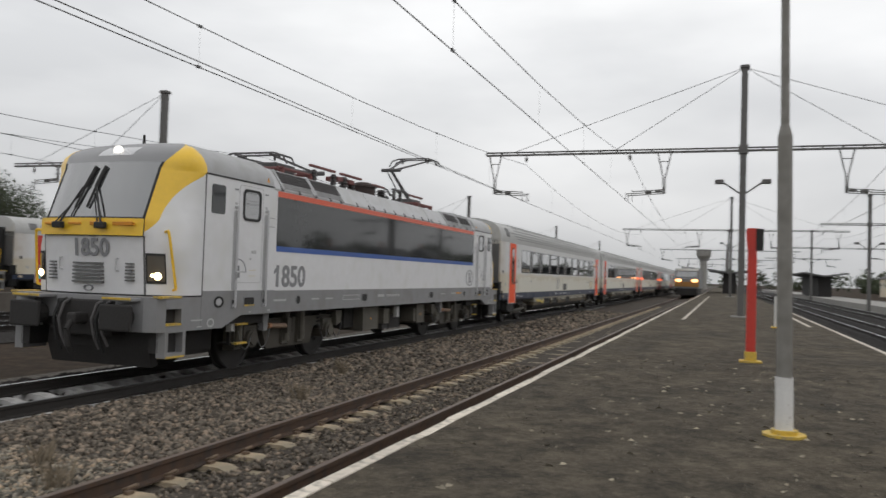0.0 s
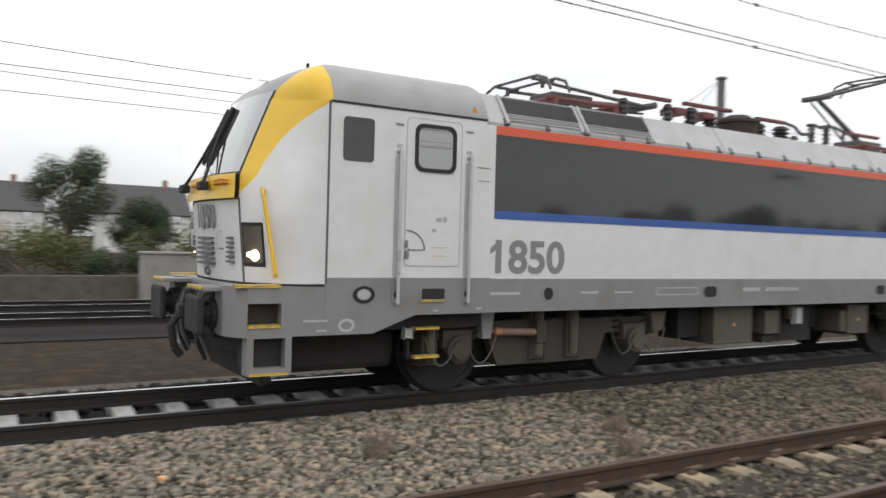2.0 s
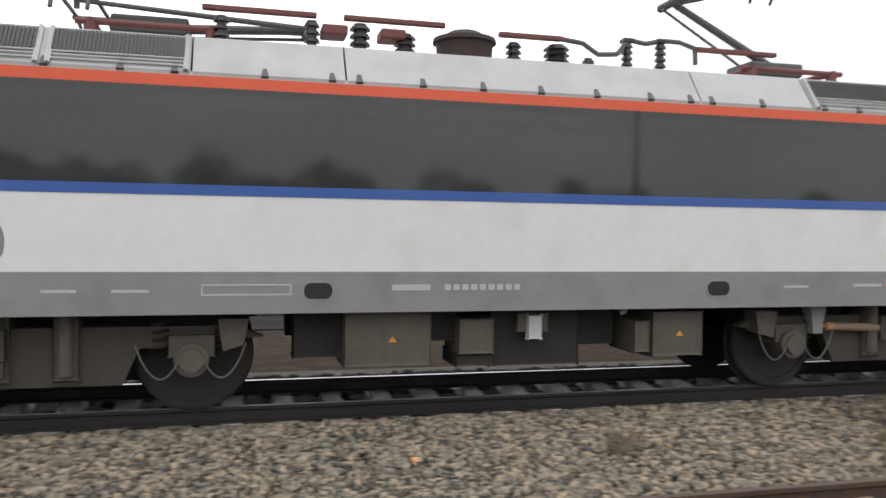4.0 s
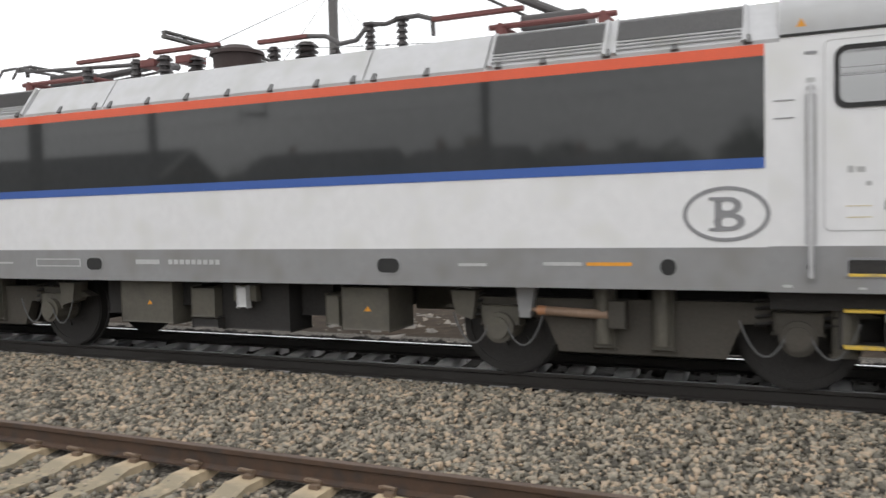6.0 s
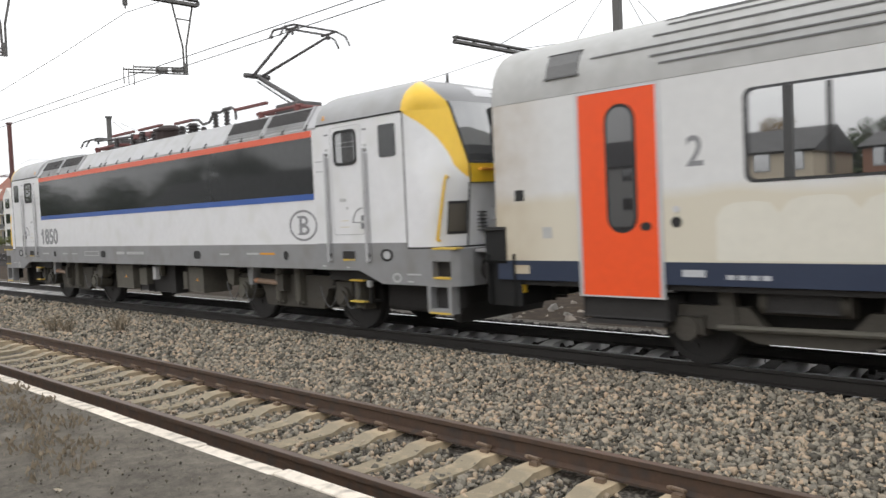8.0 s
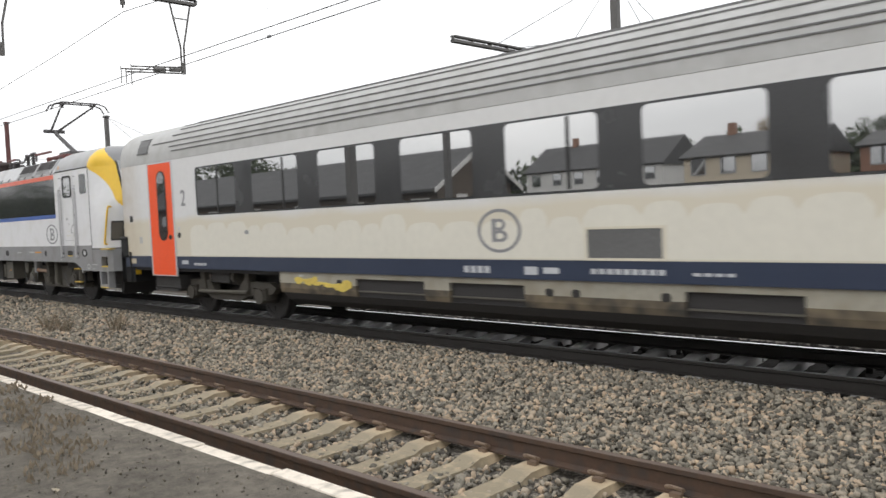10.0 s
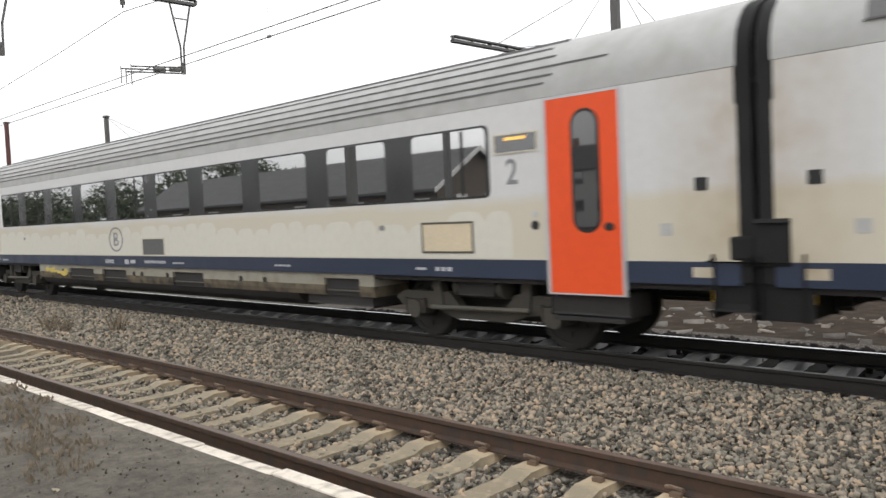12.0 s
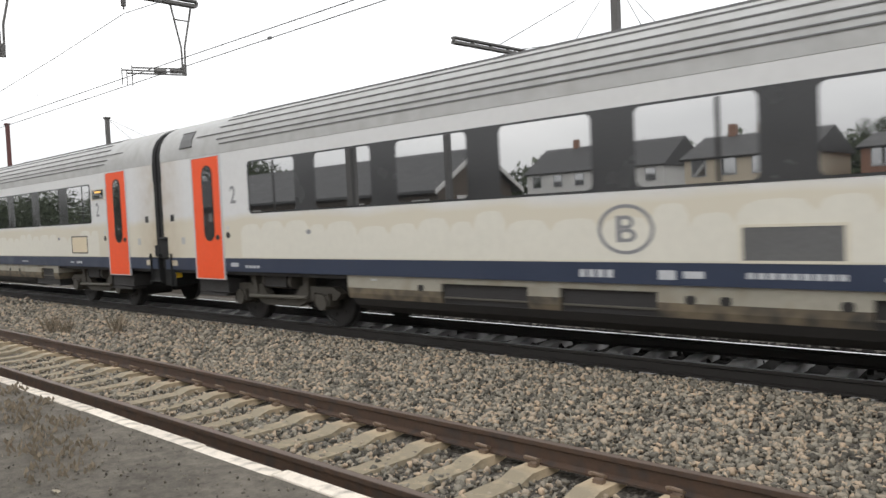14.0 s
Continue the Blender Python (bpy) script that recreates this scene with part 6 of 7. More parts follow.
# ---- overhead line ----
def gantry(name, x, y_mast, z0, top, beam_z, arms, drops, stays, material=MAST, lamps=False, r=0.14):
    """A mast with a cross beam, hanging droppers with registration arms, and stays. arms: ends of the beam (y); drops: y of the wires."""
    g = thing(name, "dark steel overhead line mast with cross beam and wire stays", "mast", pose(x, y_mast, z0), group="overhead line masts")
    bm = bmesh.new()
    box(bm, -r, r, -r, r, 0, top - z0 - 0.12, 0.02)
    box(bm, -r * 1.4, r * 1.4, -r * 1.5, r * 1.5, top - z0 - 0.14, top - z0, 0.02)
    part("mast", bm, material, g)
    block("footing", CONCRETE, g, -0.4, 0.4, -0.4, 0.4, -0.3, 0.05, 0.02)
    b = beam_z - z0
    if arms:
        bm = bmesh.new()
        y0, y1 = arms[0] - y_mast, arms[1] - y_mast
        box(bm, -0.09, 0.09, y0, y1, b - 0.1, b - 0.02)
        box(bm, -0.09, 0.09, y0, y1, b + 0.05, b + 0.1)
        n = int(abs(y1 - y0) / 0.8)
        for k in range(n):
            box(bm, -0.05, 0.05, y0 + (y1 - y0) * k / n, y0 + (y1 - y0) * k / n + 0.06, b - 0.05, b + 0.06)
        box(bm, -0.2, 0.2, -0.2, 0.2, b - 0.22, b + 0.2, 0.02)
        part("cross_beam", bm, material, g)
    for yw, d in drops:
        y = yw - y_mast
        yh = y - d * 1.6
        d = 1 if d > 0 else -1
        bm = bmesh.new()
        for k in (-1, 1):
            bent(bm, [(0, yh + k * 0.3, b - 0.1), (0, yh + k * 0.05, 6.75 - z0), (0, yh + k * 0.04, 6.1 - z0)], 0.03, 6)
        rod(bm, (0, yh - 0.19, b - 0.5), (0, yh + 0.19, b - 0.5), 0.02, 6)
        rod(bm, (0, yh, 6.3 - z0), (0, yh, 6.0 - z0), 0.07, 8)
        part("dropper", bm, material, g)
        bm = bmesh.new()
        for k, (zq, q) in enumerate(((6.18, 1.45), (6.08, 1.75), (6.0, 1.65))):
            rod(bm, (0.04 * k, yh, zq - z0), (0.06 * k - 0.06, yh + d * q, zq - 0.1 - z0), 0.022, 6)
            rod(bm, (0.06 * k - 0.06, yh + d * q, zq - 0.04 - z0), (0.06 * k - 0.06, yh + d * q, 5.6 - z0), 0.014, 6)
        rod(bm, (0.0, yh + d * 0.55, 6.06 - z0), (0, yh + d * 0.85, 6.04 - z0), 0.07, 8)
        rod(bm, (0.0, yh + d * 0.1, 6.1 - z0), (0, yh + d * 0.4, 6.08 - z0), 0.06, 8)
        part("registration_arm", bm, material, g)
        bm = bmesh.new()
        rod(bm, (0, y, b - 0.1), (0, y, b - 0.45), 0.025, 6)
        rod(bm, (0, y, b - 0.2), (0, y, b - 0.36), 0.07, 8)
        part("wire_hanger", bm, material, g)
    bm = bmesh.new()
    for y in stays:
        rod(bm, (0, 0, top - z0 - 0.1), (0, y - y_mast, b + 0.08), 0.014, 5)
    if stays:
        part("stay", bm, WIRE, g)
    if lamps:
        for s in (-1, 1):
            bm = bmesh.new()
            bent(bm, [(0, s * 0.1, 5.6), (0, s * 0.8, 6.1), (0, s * 1.0, 6.1)], 0.04, 6)
            box(bm, -0.15, 0.15, s * 1.0 - 0.2, s * 1.0 + 0.2, 6.05, 6.25, 0.02)
            part("lamp_arm", bm, material, g)
    return g


for i, x in enumerate((-78.0, -20.2, 38.3, 96.5, 155.0, 213.0, 271.0)):
    gantry("catenary_mast", x, -0.75, PLAT_Z, 11.85, 8.0, (11.4, -13.0), ((NEAR_Y, 1 if x > 0 else -1.3), (TRAIN_Y, -1), (-6.6, -1), (-10.3, 1)), (10.0, 5.0, -6.5, -11.5), lamps=(x > 0))
for x, arms, mt in ((-59.9, (25.9, 35.0), MAST), (-15.7, (17.0, 35.0), MAST), (31.6, (25.9, 35.3), MAST), (80.8, (25.9, 35.3), MAST), (128.0, (25.9, 35.3), MAST), (176.0, (25.9, 35.3), MAST)):
    gantry("catenary_mast", x, 25.9, -0.4, 10.4, 6.9, arms, ((34.0, 1),) if arms[0] > 20 else ((20.1, -1), (34.0, 1)), (30.0, 34.0) if arms[0] > 20 else (19.0, 22.5, 30.0, 34.0), mt)
gantry("catenary_mast", -69.5, 21.95, -0.4, 10.8, 6.5, (17.0, 27.3), ((20.1, 1),), (), MASTRUST)
for x in (77, 125, 175):
    gantry("catenary_mast", x, -11.9, -0.4, 10.0, 7.4, (-8.0, -22.0), ((-21.0, -1),), (), lamps=True)


for x in (-26.5, -10.4):
    gantry("catenary_mast", x, -12.0, -0.4, 8.6, 7.2, (), (), ())


def wires(name, yc, zc, zm, spans, label):
    """Contact wire and sagging messenger with droppers over one track."""
    w = thing(name, label, "overhead wire", kind="structure")
    bm = bmesh.new()
    rod(bm, (-400, yc, zc), (600, yc, zc), 0.011, 5)
    part("contact_wire", bm, WIRE, w)
    bm = bmesh.new()
    for a, b in zip(spans, spans[1:]):
        pts = []
        for k in range(13):
            u = k / 12
            pts.append((a + (b - a) * u, yc, zm[1] - (zm[1] - zm[0]) * 4 * u * (1 - u)))
        bent(bm, pts, 0.011, 5)
    part("messenger_wire", bm, WIRE, w)
    bm = bmesh.new()
    for a, b in zip(spans, spans[1:]):
        for k in range(1, 9):
            u = k / 9
            x = a + (b - a) * u
            zt = zm[1] - (zm[1] - zm[0]) * 4 * u * (1 - u)
            if k % 2:
                box(bm, x - 0.05, x + 0.05, yc - 0.02, yc + 0.02, zc - 0.02, zc + 0.03)
                box(bm, x - 0.05, x + 0.05, yc - 0.02, yc + 0.02, zt - 0.02, zt + 0.03)
            rod(bm, (x, yc, zc), (x, yc, zt), 0.0025, 4)
    part("wire_dropper", bm, WIRE, w)
    return w


MAIN = (-136.0, -78.0, -20.2, 38.3, 96.5, 155.0, 213.0, 271.0)
SIDE = (-107.0, -59.9, -15.7, 31.6, 80.8, 128.0, 176.0)
wires("wire_run_1", NEAR_Y, 5.58, (6.4, 7.75), MAIN, "overhead wires above the platform track")
run_2 = wires("wire_run_2", TRAIN_Y, 5.6, (6.35, 7.45), MAIN, "overhead wires above the train")
bm = bmesh.new()
bent(bm, [(-136.0, 8.7, 5.6), (-20.2, 8.83, 5.6), (38.3, 9.32, 5.6)], 0.011, 5)
part("contact_wire", bm, WIRE, run_2)
wires("wire_run_3", 20.1, 5.6, (6.0, 7.0), SIDE, "overhead wires above the yard track")
wires("wire_run_4", 23.8, 5.6, (6.0, 7.0), SIDE, "overhead wires above the yard track")
wires("wire_run_5", -6.6, 5.6, (6.2, 7.2), MAIN, "overhead wires behind the platform")
wires("wire_run_6", -10.3, 5.6, (6.2, 7.2), MAIN, "overhead wires behind the platform")


# ---- trees and bushes ----
def leaf_cloud(name, material, parent, lumps, n, size, seed):
    """A crown: many small leaf blades on uneven lumps."""
    rng = np.random.RandomState(seed)
    lumps = np.array(lumps, float)
    pick = rng.choice(len(lumps), n, p=lumps[:, 3] ** 2 / (lumps[:, 3] ** 2).sum())
    d = rng.normal(size=(n, 3))
    d /= np.linalg.norm(d, axis=1, keepdims=True)
    c = lumps[pick, :3] + d * lumps[pick, 3:4] * (rng.uniform(0.55, 1.06, (n, 1)))
    a = rng.normal(size=(n, 3))
    a /= np.linalg.norm(a, axis=1, keepdims=True)
    b = np.cross(a, d)
    s = size * rng.uniform(0.5, 1.3, (n, 1))
    v = np.stack([c - a * s, c + b * s * 0.55, c + a * s, c - b * s * 0.55], 1).reshape(-1, 3)
    f = np.arange(4 * n).reshape(n, 4)
    me = bpy.data.meshes.new(name)
    me.from_pydata(v.tolist(), [], f.tolist())
    me.materials.append(material)
    ob = new(name, me)
    ob.parent = parent
    return ob


def tree(x, y, h, r, seed, material=LEAF, label="broad leafy green tree at the yard's edge", n=22000, size=0.085):
    t = thing("tree", label, "tree", pose(x, y, -0.4))
    rng = random.Random(seed)
    bm = bmesh.new()
    rod(bm, (0, 0, 0), (0.1, 0, h * 0.45), 0.25, 10, 0.14)
    lumps = []
    for k in range(22):
        a, u = rng.uniform(0, 6.28), rng.uniform(0.0, 1.0)
        rr = r * (0.85 - 0.55 * abs(u - 0.35)) * rng.uniform(0.45, 0.9)
        p = (rr * math.cos(a), rr * math.sin(a), h * (0.32 + 0.55 * u))
        lumps.append((*p, r * rng.uniform(0.3, 0.46)))
        rod(bm, (0.1 * u, 0, h * (0.2 + 0.25 * u)), p, 0.09, 6, 0.03)
    part("trunk", bm, BARK, t)
    leaf_cloud("crown", material, t, lumps, n, size * (r / 3) ** 0.5, seed)
    return t


def bush(x, y, w, h, seed, material=LEAFLIGHT):
    t = thing("bush", "yellow-green bush along the yard", "bush", pose(x, y, -0.4), group="bushes along the yard")
    rng = random.Random(seed)
    lumps = [(rng.uniform(-w, w), rng.uniform(-0.6, 0.6), h * rng.uniform(0.25, 0.7), h * rng.uniform(0.25, 0.42)) for _ in range(8)]
    leaf_cloud("foliage", material, t, lumps, 3000, 0.1, seed)
    bm = bmesh.new()
    for k in range(5):
        rod(bm, (rng.uniform(-w, w) * 0.5, 0, 0), (rng.uniform(-w, w), 0, h * 0.6), 0.04, 5, 0.02)
    part("stems", bm, BARK, t)


tree(6.3, 58, 8.2, 3.0, 11)
tree(11.5, 60, 5.2, 2.4, 19)
tree(13.2, 66, 5.0, 2.2, 12)
tree(44.8, 51.5, 9.6, 4.3, 14, label="broad leafy tree behind the parked vehicles")
tree(52, 60, 8, 4.0, 18, label="broad leafy tree behind the parked vehicles")
tree(-2, 75, 5, 3.0, 15)
tree(-12, 80, 5, 3.0, 16)
tree(24.0, 55.5, 10.3, 3.0, 17, label="dark upright conifer behind the yard")
tree(26.0, 58, 6.5, 2.2, 20, label="dark shrub-like tree behind the yard")
for k in range(16):
    bush(-14 + 2.4 * k, 44 + 2.0 * ((k * 7) % 3), 1.8, 2.2 + 0.5 * ((k * 5) % 3), 30 + k, LEAFLIGHT if k % 3 else LEAF)
for k in range(7):
    bush(-120 - 5 * k, 44 + 1.5 * (k % 2), 2.0, 2.2, 60 + k)
for k in range(6):
    tree(170 + 16 * k, -46 - 7 * (k % 3), 9, 5, 80 + k, label="distant tree beyond the far tracks")


def wood(name, p, q, h, n, seed, size=0.8):
    """A far line of trees from p to q, as one thing that nobody could count."""
    rng = random.Random(seed)
    lumps = []
    m = int(math.dist(p, q) / 5)
    for k in range(m):
        u = (k + rng.random()) / m
        tall = rng.uniform(0.5, 1.0)
        for j in range(2):
            lumps.append((p[0] + (q[0] - p[0]) * u + rng.uniform(-3, 3), p[1] + (q[1] - p[1]) * u + rng.uniform(-5, 5), h * tall * (0.25 + 0.4 * j), h * tall * rng.uniform(0.28, 0.42)))
    tagged(leaf_cloud(name, LEAF, None, lumps, n, size, seed), "far dark line of trees on the horizon", "woods", kind="stuff")


wood("far_woods", (-320, 190), (420, 190), 11, 24000, 5, 0.55)
wood("far_woods_south", (-420, -190), (60, -210), 24, 30000, 6, 1.5)
# never in direct view: added to darken what the far-left windows reflect
wood("far_woods_southwest", (-330, -62), (-95, -50), 15, 40000, 12, 0.5)
wood("far_woods_southeast", (40, -120), (160, -90), 12.0, 20000, 8, 0.6)
wood("far_woods_east", (70, -48), (380, -60), 8.5, 30000, 9, 0.5)
wood("far_woods_end", (430, -160), (430, 190), 11, 9000, 7)


# ---- buildings ----
def house(m, w, d, h, roof_h, wall, roof, cols, rows, label, gable=True):
    """A house with its long front on -y; windows with frames, a ridge roof and chimney."""
    b = thing("house", label, "house", m)
    block("wall", wall, b, -w / 2, w / 2, 0, d, -0.5, h)
    bm = bmesh.new()
    prism(bm, [(-0.4, h - 0.1), (d / 2, h + roof_h), (d + 0.4, h - 0.1), (d + 0.2, h - 0.25), (-0.2, h - 0.25)], "x", -w / 2 - 0.3, w / 2 + 0.3)
    rf = part("roof", bm, roof, b)
    block("chimney", BRICK, rf, w * 0.25, w * 0.25 + 0.6, d / 2 - 0.3, d / 2 + 0.3, h + roof_h * 0.5, h + roof_h + 0.9)
    for i in range(cols):
        for j in range(rows):
            xc, zc = -w / 2 + (i + 0.5) * w / cols, (j + 0.45) * h / rows
            win = block("window", MARK, b, xc - 0.65, xc + 0.65, -0.06, 0.05, zc - 0.05, zc + 1.35)
            block("pane", GLASS, win, xc - 0.55, xc + 0.55, -0.08, 0.0, zc + 0.03, zc + 1.27)
    return b


def apartments(m):
    """A cream block with a red roof, white gabled bays with balconies on the long side, and a plain gable end."""
    b = thing("apartment_building", "cream apartment building with red tiled roof and white gabled bays", "building", m)
    bm = bmesh.new()
    prism(bm, [(0, -0.5), (11, -0.5), (11, 8.7), (5.5, 12.9), (0, 8.7)], "x", -8, 8)
    part("wall", bm, RENDERWALL, b)
    for s in (-1, 1):
        bm = bmesh.new()
        prism(bm, [(5.5 + s * 0.0, 13.15), (5.5 + s * 6.1, 8.5), (5.5 + s * 6.1, 8.25), (5.5, 12.9)], "x", -8.3, 8.3)
        part("roof", bm, TILE, b)
    for x in (-6.4, -2.2, 2.0, 6.2):
        bm = bmesh.new()
        prism(bm, [(x - 1.0, -0.5), (x + 1.0, -0.5), (x + 1.0, 8.8), (x, 10.6), (x - 1.0, 8.8)], "y", -0.9, 2.5)
        bay = part("bay", bm, WALLWHITE, b)
        for j in range(3):
            block("window", GLASS, bay, x - 0.5, x + 0.5, -0.97, -0.88, 0.9 + 2.9 * j, 2.7 + 2.9 * j)
    for x in (-4.3, -0.1, 4.1):
        for j in range(3):
            bal = block("balcony", WALLWHITE, b, x - 1.0, x + 1.0, -1.0, 0.1, 2.7 + 2.9 * (j - 1), 2.85 + 2.9 * (j - 1))
            block("railing", GRILLE, bal, x - 1.0, x + 1.0, -1.02, -0.97, 2.85 + 2.9 * (j - 1), 3.7 + 2.9 * (j - 1))
            block("window", GLASS, b, x - 0.7, x + 0.7, -0.05, 0.02, 0.4 + 2.9 * j, 2.4 + 2.9 * j)
    for j in range(2):
        for y in (4.6, 6.0):
            block("window", GLASS, b, 7.95, 8.06, y, y + 0.9, 3.1 + 2.7 * j, 4.9 + 2.7 * j)
    bm = bmesh.new()
    prism(bm, [(4.5, 8.6), (6.5, 8.6), (5.5, 12.7)], "x", 7.98, 8.05)
    part("gable_panel", bm, WALLWHITE, b)
    return b


apartments(pose(-155.3 - 8 * 0.898, 55.9 - 8 * 0.441, 0, 0, 0, 26.2))
house(pose(-205, 72, 0, 0, 0, 40), 14, 9, 6, 4, RENDERWALL, TILE, 4, 2, "distant house with a tiled roof")
house(pose(-150, 84, 0, 0, 0, 30), 12, 9, 6, 4, WALLWHITE, SLATE, 4, 2, "distant white house with a slate roof")
house(pose(22, 112, 0, 0, 0, 0), 11, 9, 5, 4, WALLWHITE, SLATE, 3, 2, "distant white house with a slate roof")
house(pose(4, 118, 0, 0, 0, 10), 12, 9, 5, 4, WALLWHITE, SLATE, 3, 2, "distant white house with a slate roof")
# big slate roof behind the yard
hall = thing("slate_roofed_hall", "tall pyramid slate roof behind the yard", "building", pose(58.2, 88.6, 0, 0, 0, 20))
block("wall", BRICK, hall, -6.6, 6.6, -6.6, 6.6, -0.5, 5.6)
bm = bmesh.new()
rod(bm, (0, 0, 5.5), (0, 0, 12.8), 9.6, 4, 0.3)
part("roof", bm, SLATE, hall)
# across the platform, seen in the windows: station hall, houses, trees
def station_hall():
    """A long low building with its gable to the line, pale bargeboards and white notice boards."""
    h = thing("station_hall", "long dark building with pale bargeboards on its gable", "building", pose(-38, -27, -0.4))
    bm = bmesh.new()
    prism(bm, [(-4, 0), (4, 0), (4, 4.2), (0, 6.7), (-4, 4.2)], "x", -44, 0)
    part("wall", bm, mat("brown_boarding", (0.13, 0.105, 0.085), 0.8, var=0.2, scale=4), h)
    for s in (-1, 1):
        bm = bmesh.new()
        prism(bm, [(0, 7.0), (s * 4.7, 4.0), (s * 4.7, 3.8), (0, 6.75)], "x", -44.5, 0.5)
        rf = part("roof", bm, SLATE, h)
        bm = bmesh.new()
        prism(bm, [(0, 7.05), (s * 4.75, 4.03), (s * 4.75, 3.7), (0, 6.7)], "x", 0.5, 0.58)
        part("bargeboard", bm, WALLWHITE, rf, "pale bargeboard")
    for x in (-40, -33, -26, -19, -12, -5):
        block("window", GLASS, h, x, x + 1.6, 3.95, 4.05, 1.6, 3.2)
        block("notice_board", WALLWHITE, h, x + 2.4, x + 4.2, 4.0, 4.08, 2.6, 3.4)
    for y in (-2.0, 1.0):
        block("window", WALLWHITE, h, -0.03, 0.05, y, y + 1.1, 2.2, 3.6)


station_hall()
ORANGELEAF = mat("autumn_leaf", (0.2, 0.12, 0.035), 0.7, var=0.3, scale=3, island=0.6)
for x, y, w, h, rh, wall, roof, cols in ((-50, -60, 18, 6.3, 3.0, WALLWHITE, SLATE, 6), (-26, -45, 10, 5.6, 1.9, RENDERWALL, SLATE, 4), (-14.5, -48, 8, 5.6, 1.2, BRICK, SLATE, 3), (-78, -62, 14, 6.0, 3.4, BRICK, SLATE, 4), (-104, -58, 13, 5.6, 3.0, RENDERWALL, TILE, 4)):
    house(pose(x, y, 0, 0, 0, 180), w, 9, h, rh, wall, roof, cols, 2, "house facing the station across the tracks")
for k, (x, y, h, rr, mt) in enumerate(((-28.5, -58, 10.8, 2.6, ORANGELEAF), (-21, -62, 10.6, 2.4, LEAF), (-64, -52, 8.6, 3.0, LEAF), (-70, -50, 7.5, 2.6, ORANGELEAF), (-95, -48, 8.5, 3.2, LEAF), (-36, -70, 9.0, 3.0, LEAF), (12, -58, 8.0, 2.8, LEAF), (34, -62, 8.5, 3.0, LEAF), (62, -60, 8.0, 2.8, ORANGELEAF))):
    tree(x, y, h, rr, 120 + k, mt, n=26000, size=0.06, label="autumn tree between the houses across the tracks" if mt is ORANGELEAF else "dark green tree between the houses across the tracks")
for k in range(6):
    house(pose(105 + 26 * k, -34 - 3 * (k % 3), 0, 0, 0, 180), 10 + 3 * (k % 2), 8, 3.0 + 0.8 * (k % 3), 2.6, (WALLWHITE, BRICK, RENDERWALL)[k % 3], SLATE, 3, 1, "low house beyond the far tracks")
# water tower
tower = thing("water_tower", "concrete water tower far along the line", "tower", pose(300, 6.8, -0.4))
bm = bmesh.new()
rod(bm, (0, 0, 0), (0, 0, 10.5), 1.3, 16, 1.2)
rod(bm, (0, 0, 10.2), (0, 0, 12), 1.3, 16, 2.5)
rod(bm, (0, 0, 12), (0, 0, 14.3), 2.6, 16, 2.6)
part("body", bm, CONCRETE, tower, smooth=True)
# shelters far down the platforms
for x, y, ln in ((140, -0.9, 26), (150, -15.0, 30)):
    sh = thing("platform_shelter", "long low dark shelter on a far platform", "shelter", pose(x, y, 0.2))
    bm = bmesh.new()
    prism(bm, [(-3.2, 3.9), (0, 3.4), (3.2, 3.9), (3.2, 3.7), (0, 3.2), (-3.2, 3.7)], "x", -ln / 2, ln / 2)
    part("roof", bm, GRILLE, sh)
    block("wall", GEAR, sh, -ln / 2 + 2, ln / 2 - 2, -1.0, 1.0, 0, 3.3)
far_platform = tagged(part("platform_far", (lambda b: (box(b, 55, 300, -18, -13, -0.9, 0.3), b)[1])(bmesh.new()), CONCRETE), "pale concrete far platform", "platform", kind="structure")
van = thing("white_van", "white van parked beyond the far tracks", "van", pose(118, -24.5, 0.0))
bm = bmesh.new()
prism(bm, [(-2.6, 0.4), (2.6, 0.4), (2.6, 1.2), (1.8, 1.4), (1.2, 2.4), (-2.6, 2.4)], "y", -1, 1)
part("body", bm, WALLWHITE, van)
for x in (-1.6, 1.6):
    bm = bmesh.new()
    rod(bm, (x, -1.02, 0.05), (x, 1.02, 0.05), 0.36, 14)
    part("wheel", bm, RUBBER, van)

# yard: low wall, cabinet, posts
bm = bmesh.new()
box(bm, -400, 300, 27.6, 28.0, -0.6, 0.55)
tagged(part("yard_wall", bm, mat("sooty_concrete", (0.12, 0.105, 0.09), 0.9, var=0.2, scale=3, second=(0.08, 0.07, 0.06))), "low grey concrete edge across the yard", "wall", kind="structure")
cabinet = thing("relay_cabinet", "grey concrete relay cabinet in the yard", "cabinet", pose(6.0, 27.0, -0.4))
block("body", CONCRETE, cabinet, -0.85, 0.85, -0.5, 0.5, 0, 1.7, 0.03)
block("lid", CONCRETE, cabinet, -0.9, 0.9, -0.55, 0.55, 1.7, 1.78, 0.02)

# ---- weeds, leaves and litter ----
def weed(x, y, h, seed, blade=0.0035, lean=0.4, spread=0.1):
    rng = random.Random(seed)
    t = thing("weed", "dry brown weed in the ballast", "weed", pose(x, y, bed_height(y)), group="weeds in the ballast")
    bm = bmesh.new()
    for k in range(60):
        a, l = rng.uniform(0, 6.28), h * rng.uniform(0.4, 1.0)
        b0 = Vector((rng.uniform(-spread, spread), rng.uniform(-spread, spread), 0))
        tip = b0 + Vector((math.cos(a) * l * lean, math.sin(a) * l * lean, l))
        side = Vector((-math.sin(a), math.cos(a), 0)) * blade
        vs = [bm.verts.new(b0 - side), bm.verts.new(b0 + side), bm.verts.new(b0.lerp(tip, 0.6) + side + Vector((0, 0, 0.04))), bm.verts.new(tip)]
        bm.faces.new(vs)
    tagged(part("foliage", bm, DRY, t), kind="stuff")
    return t


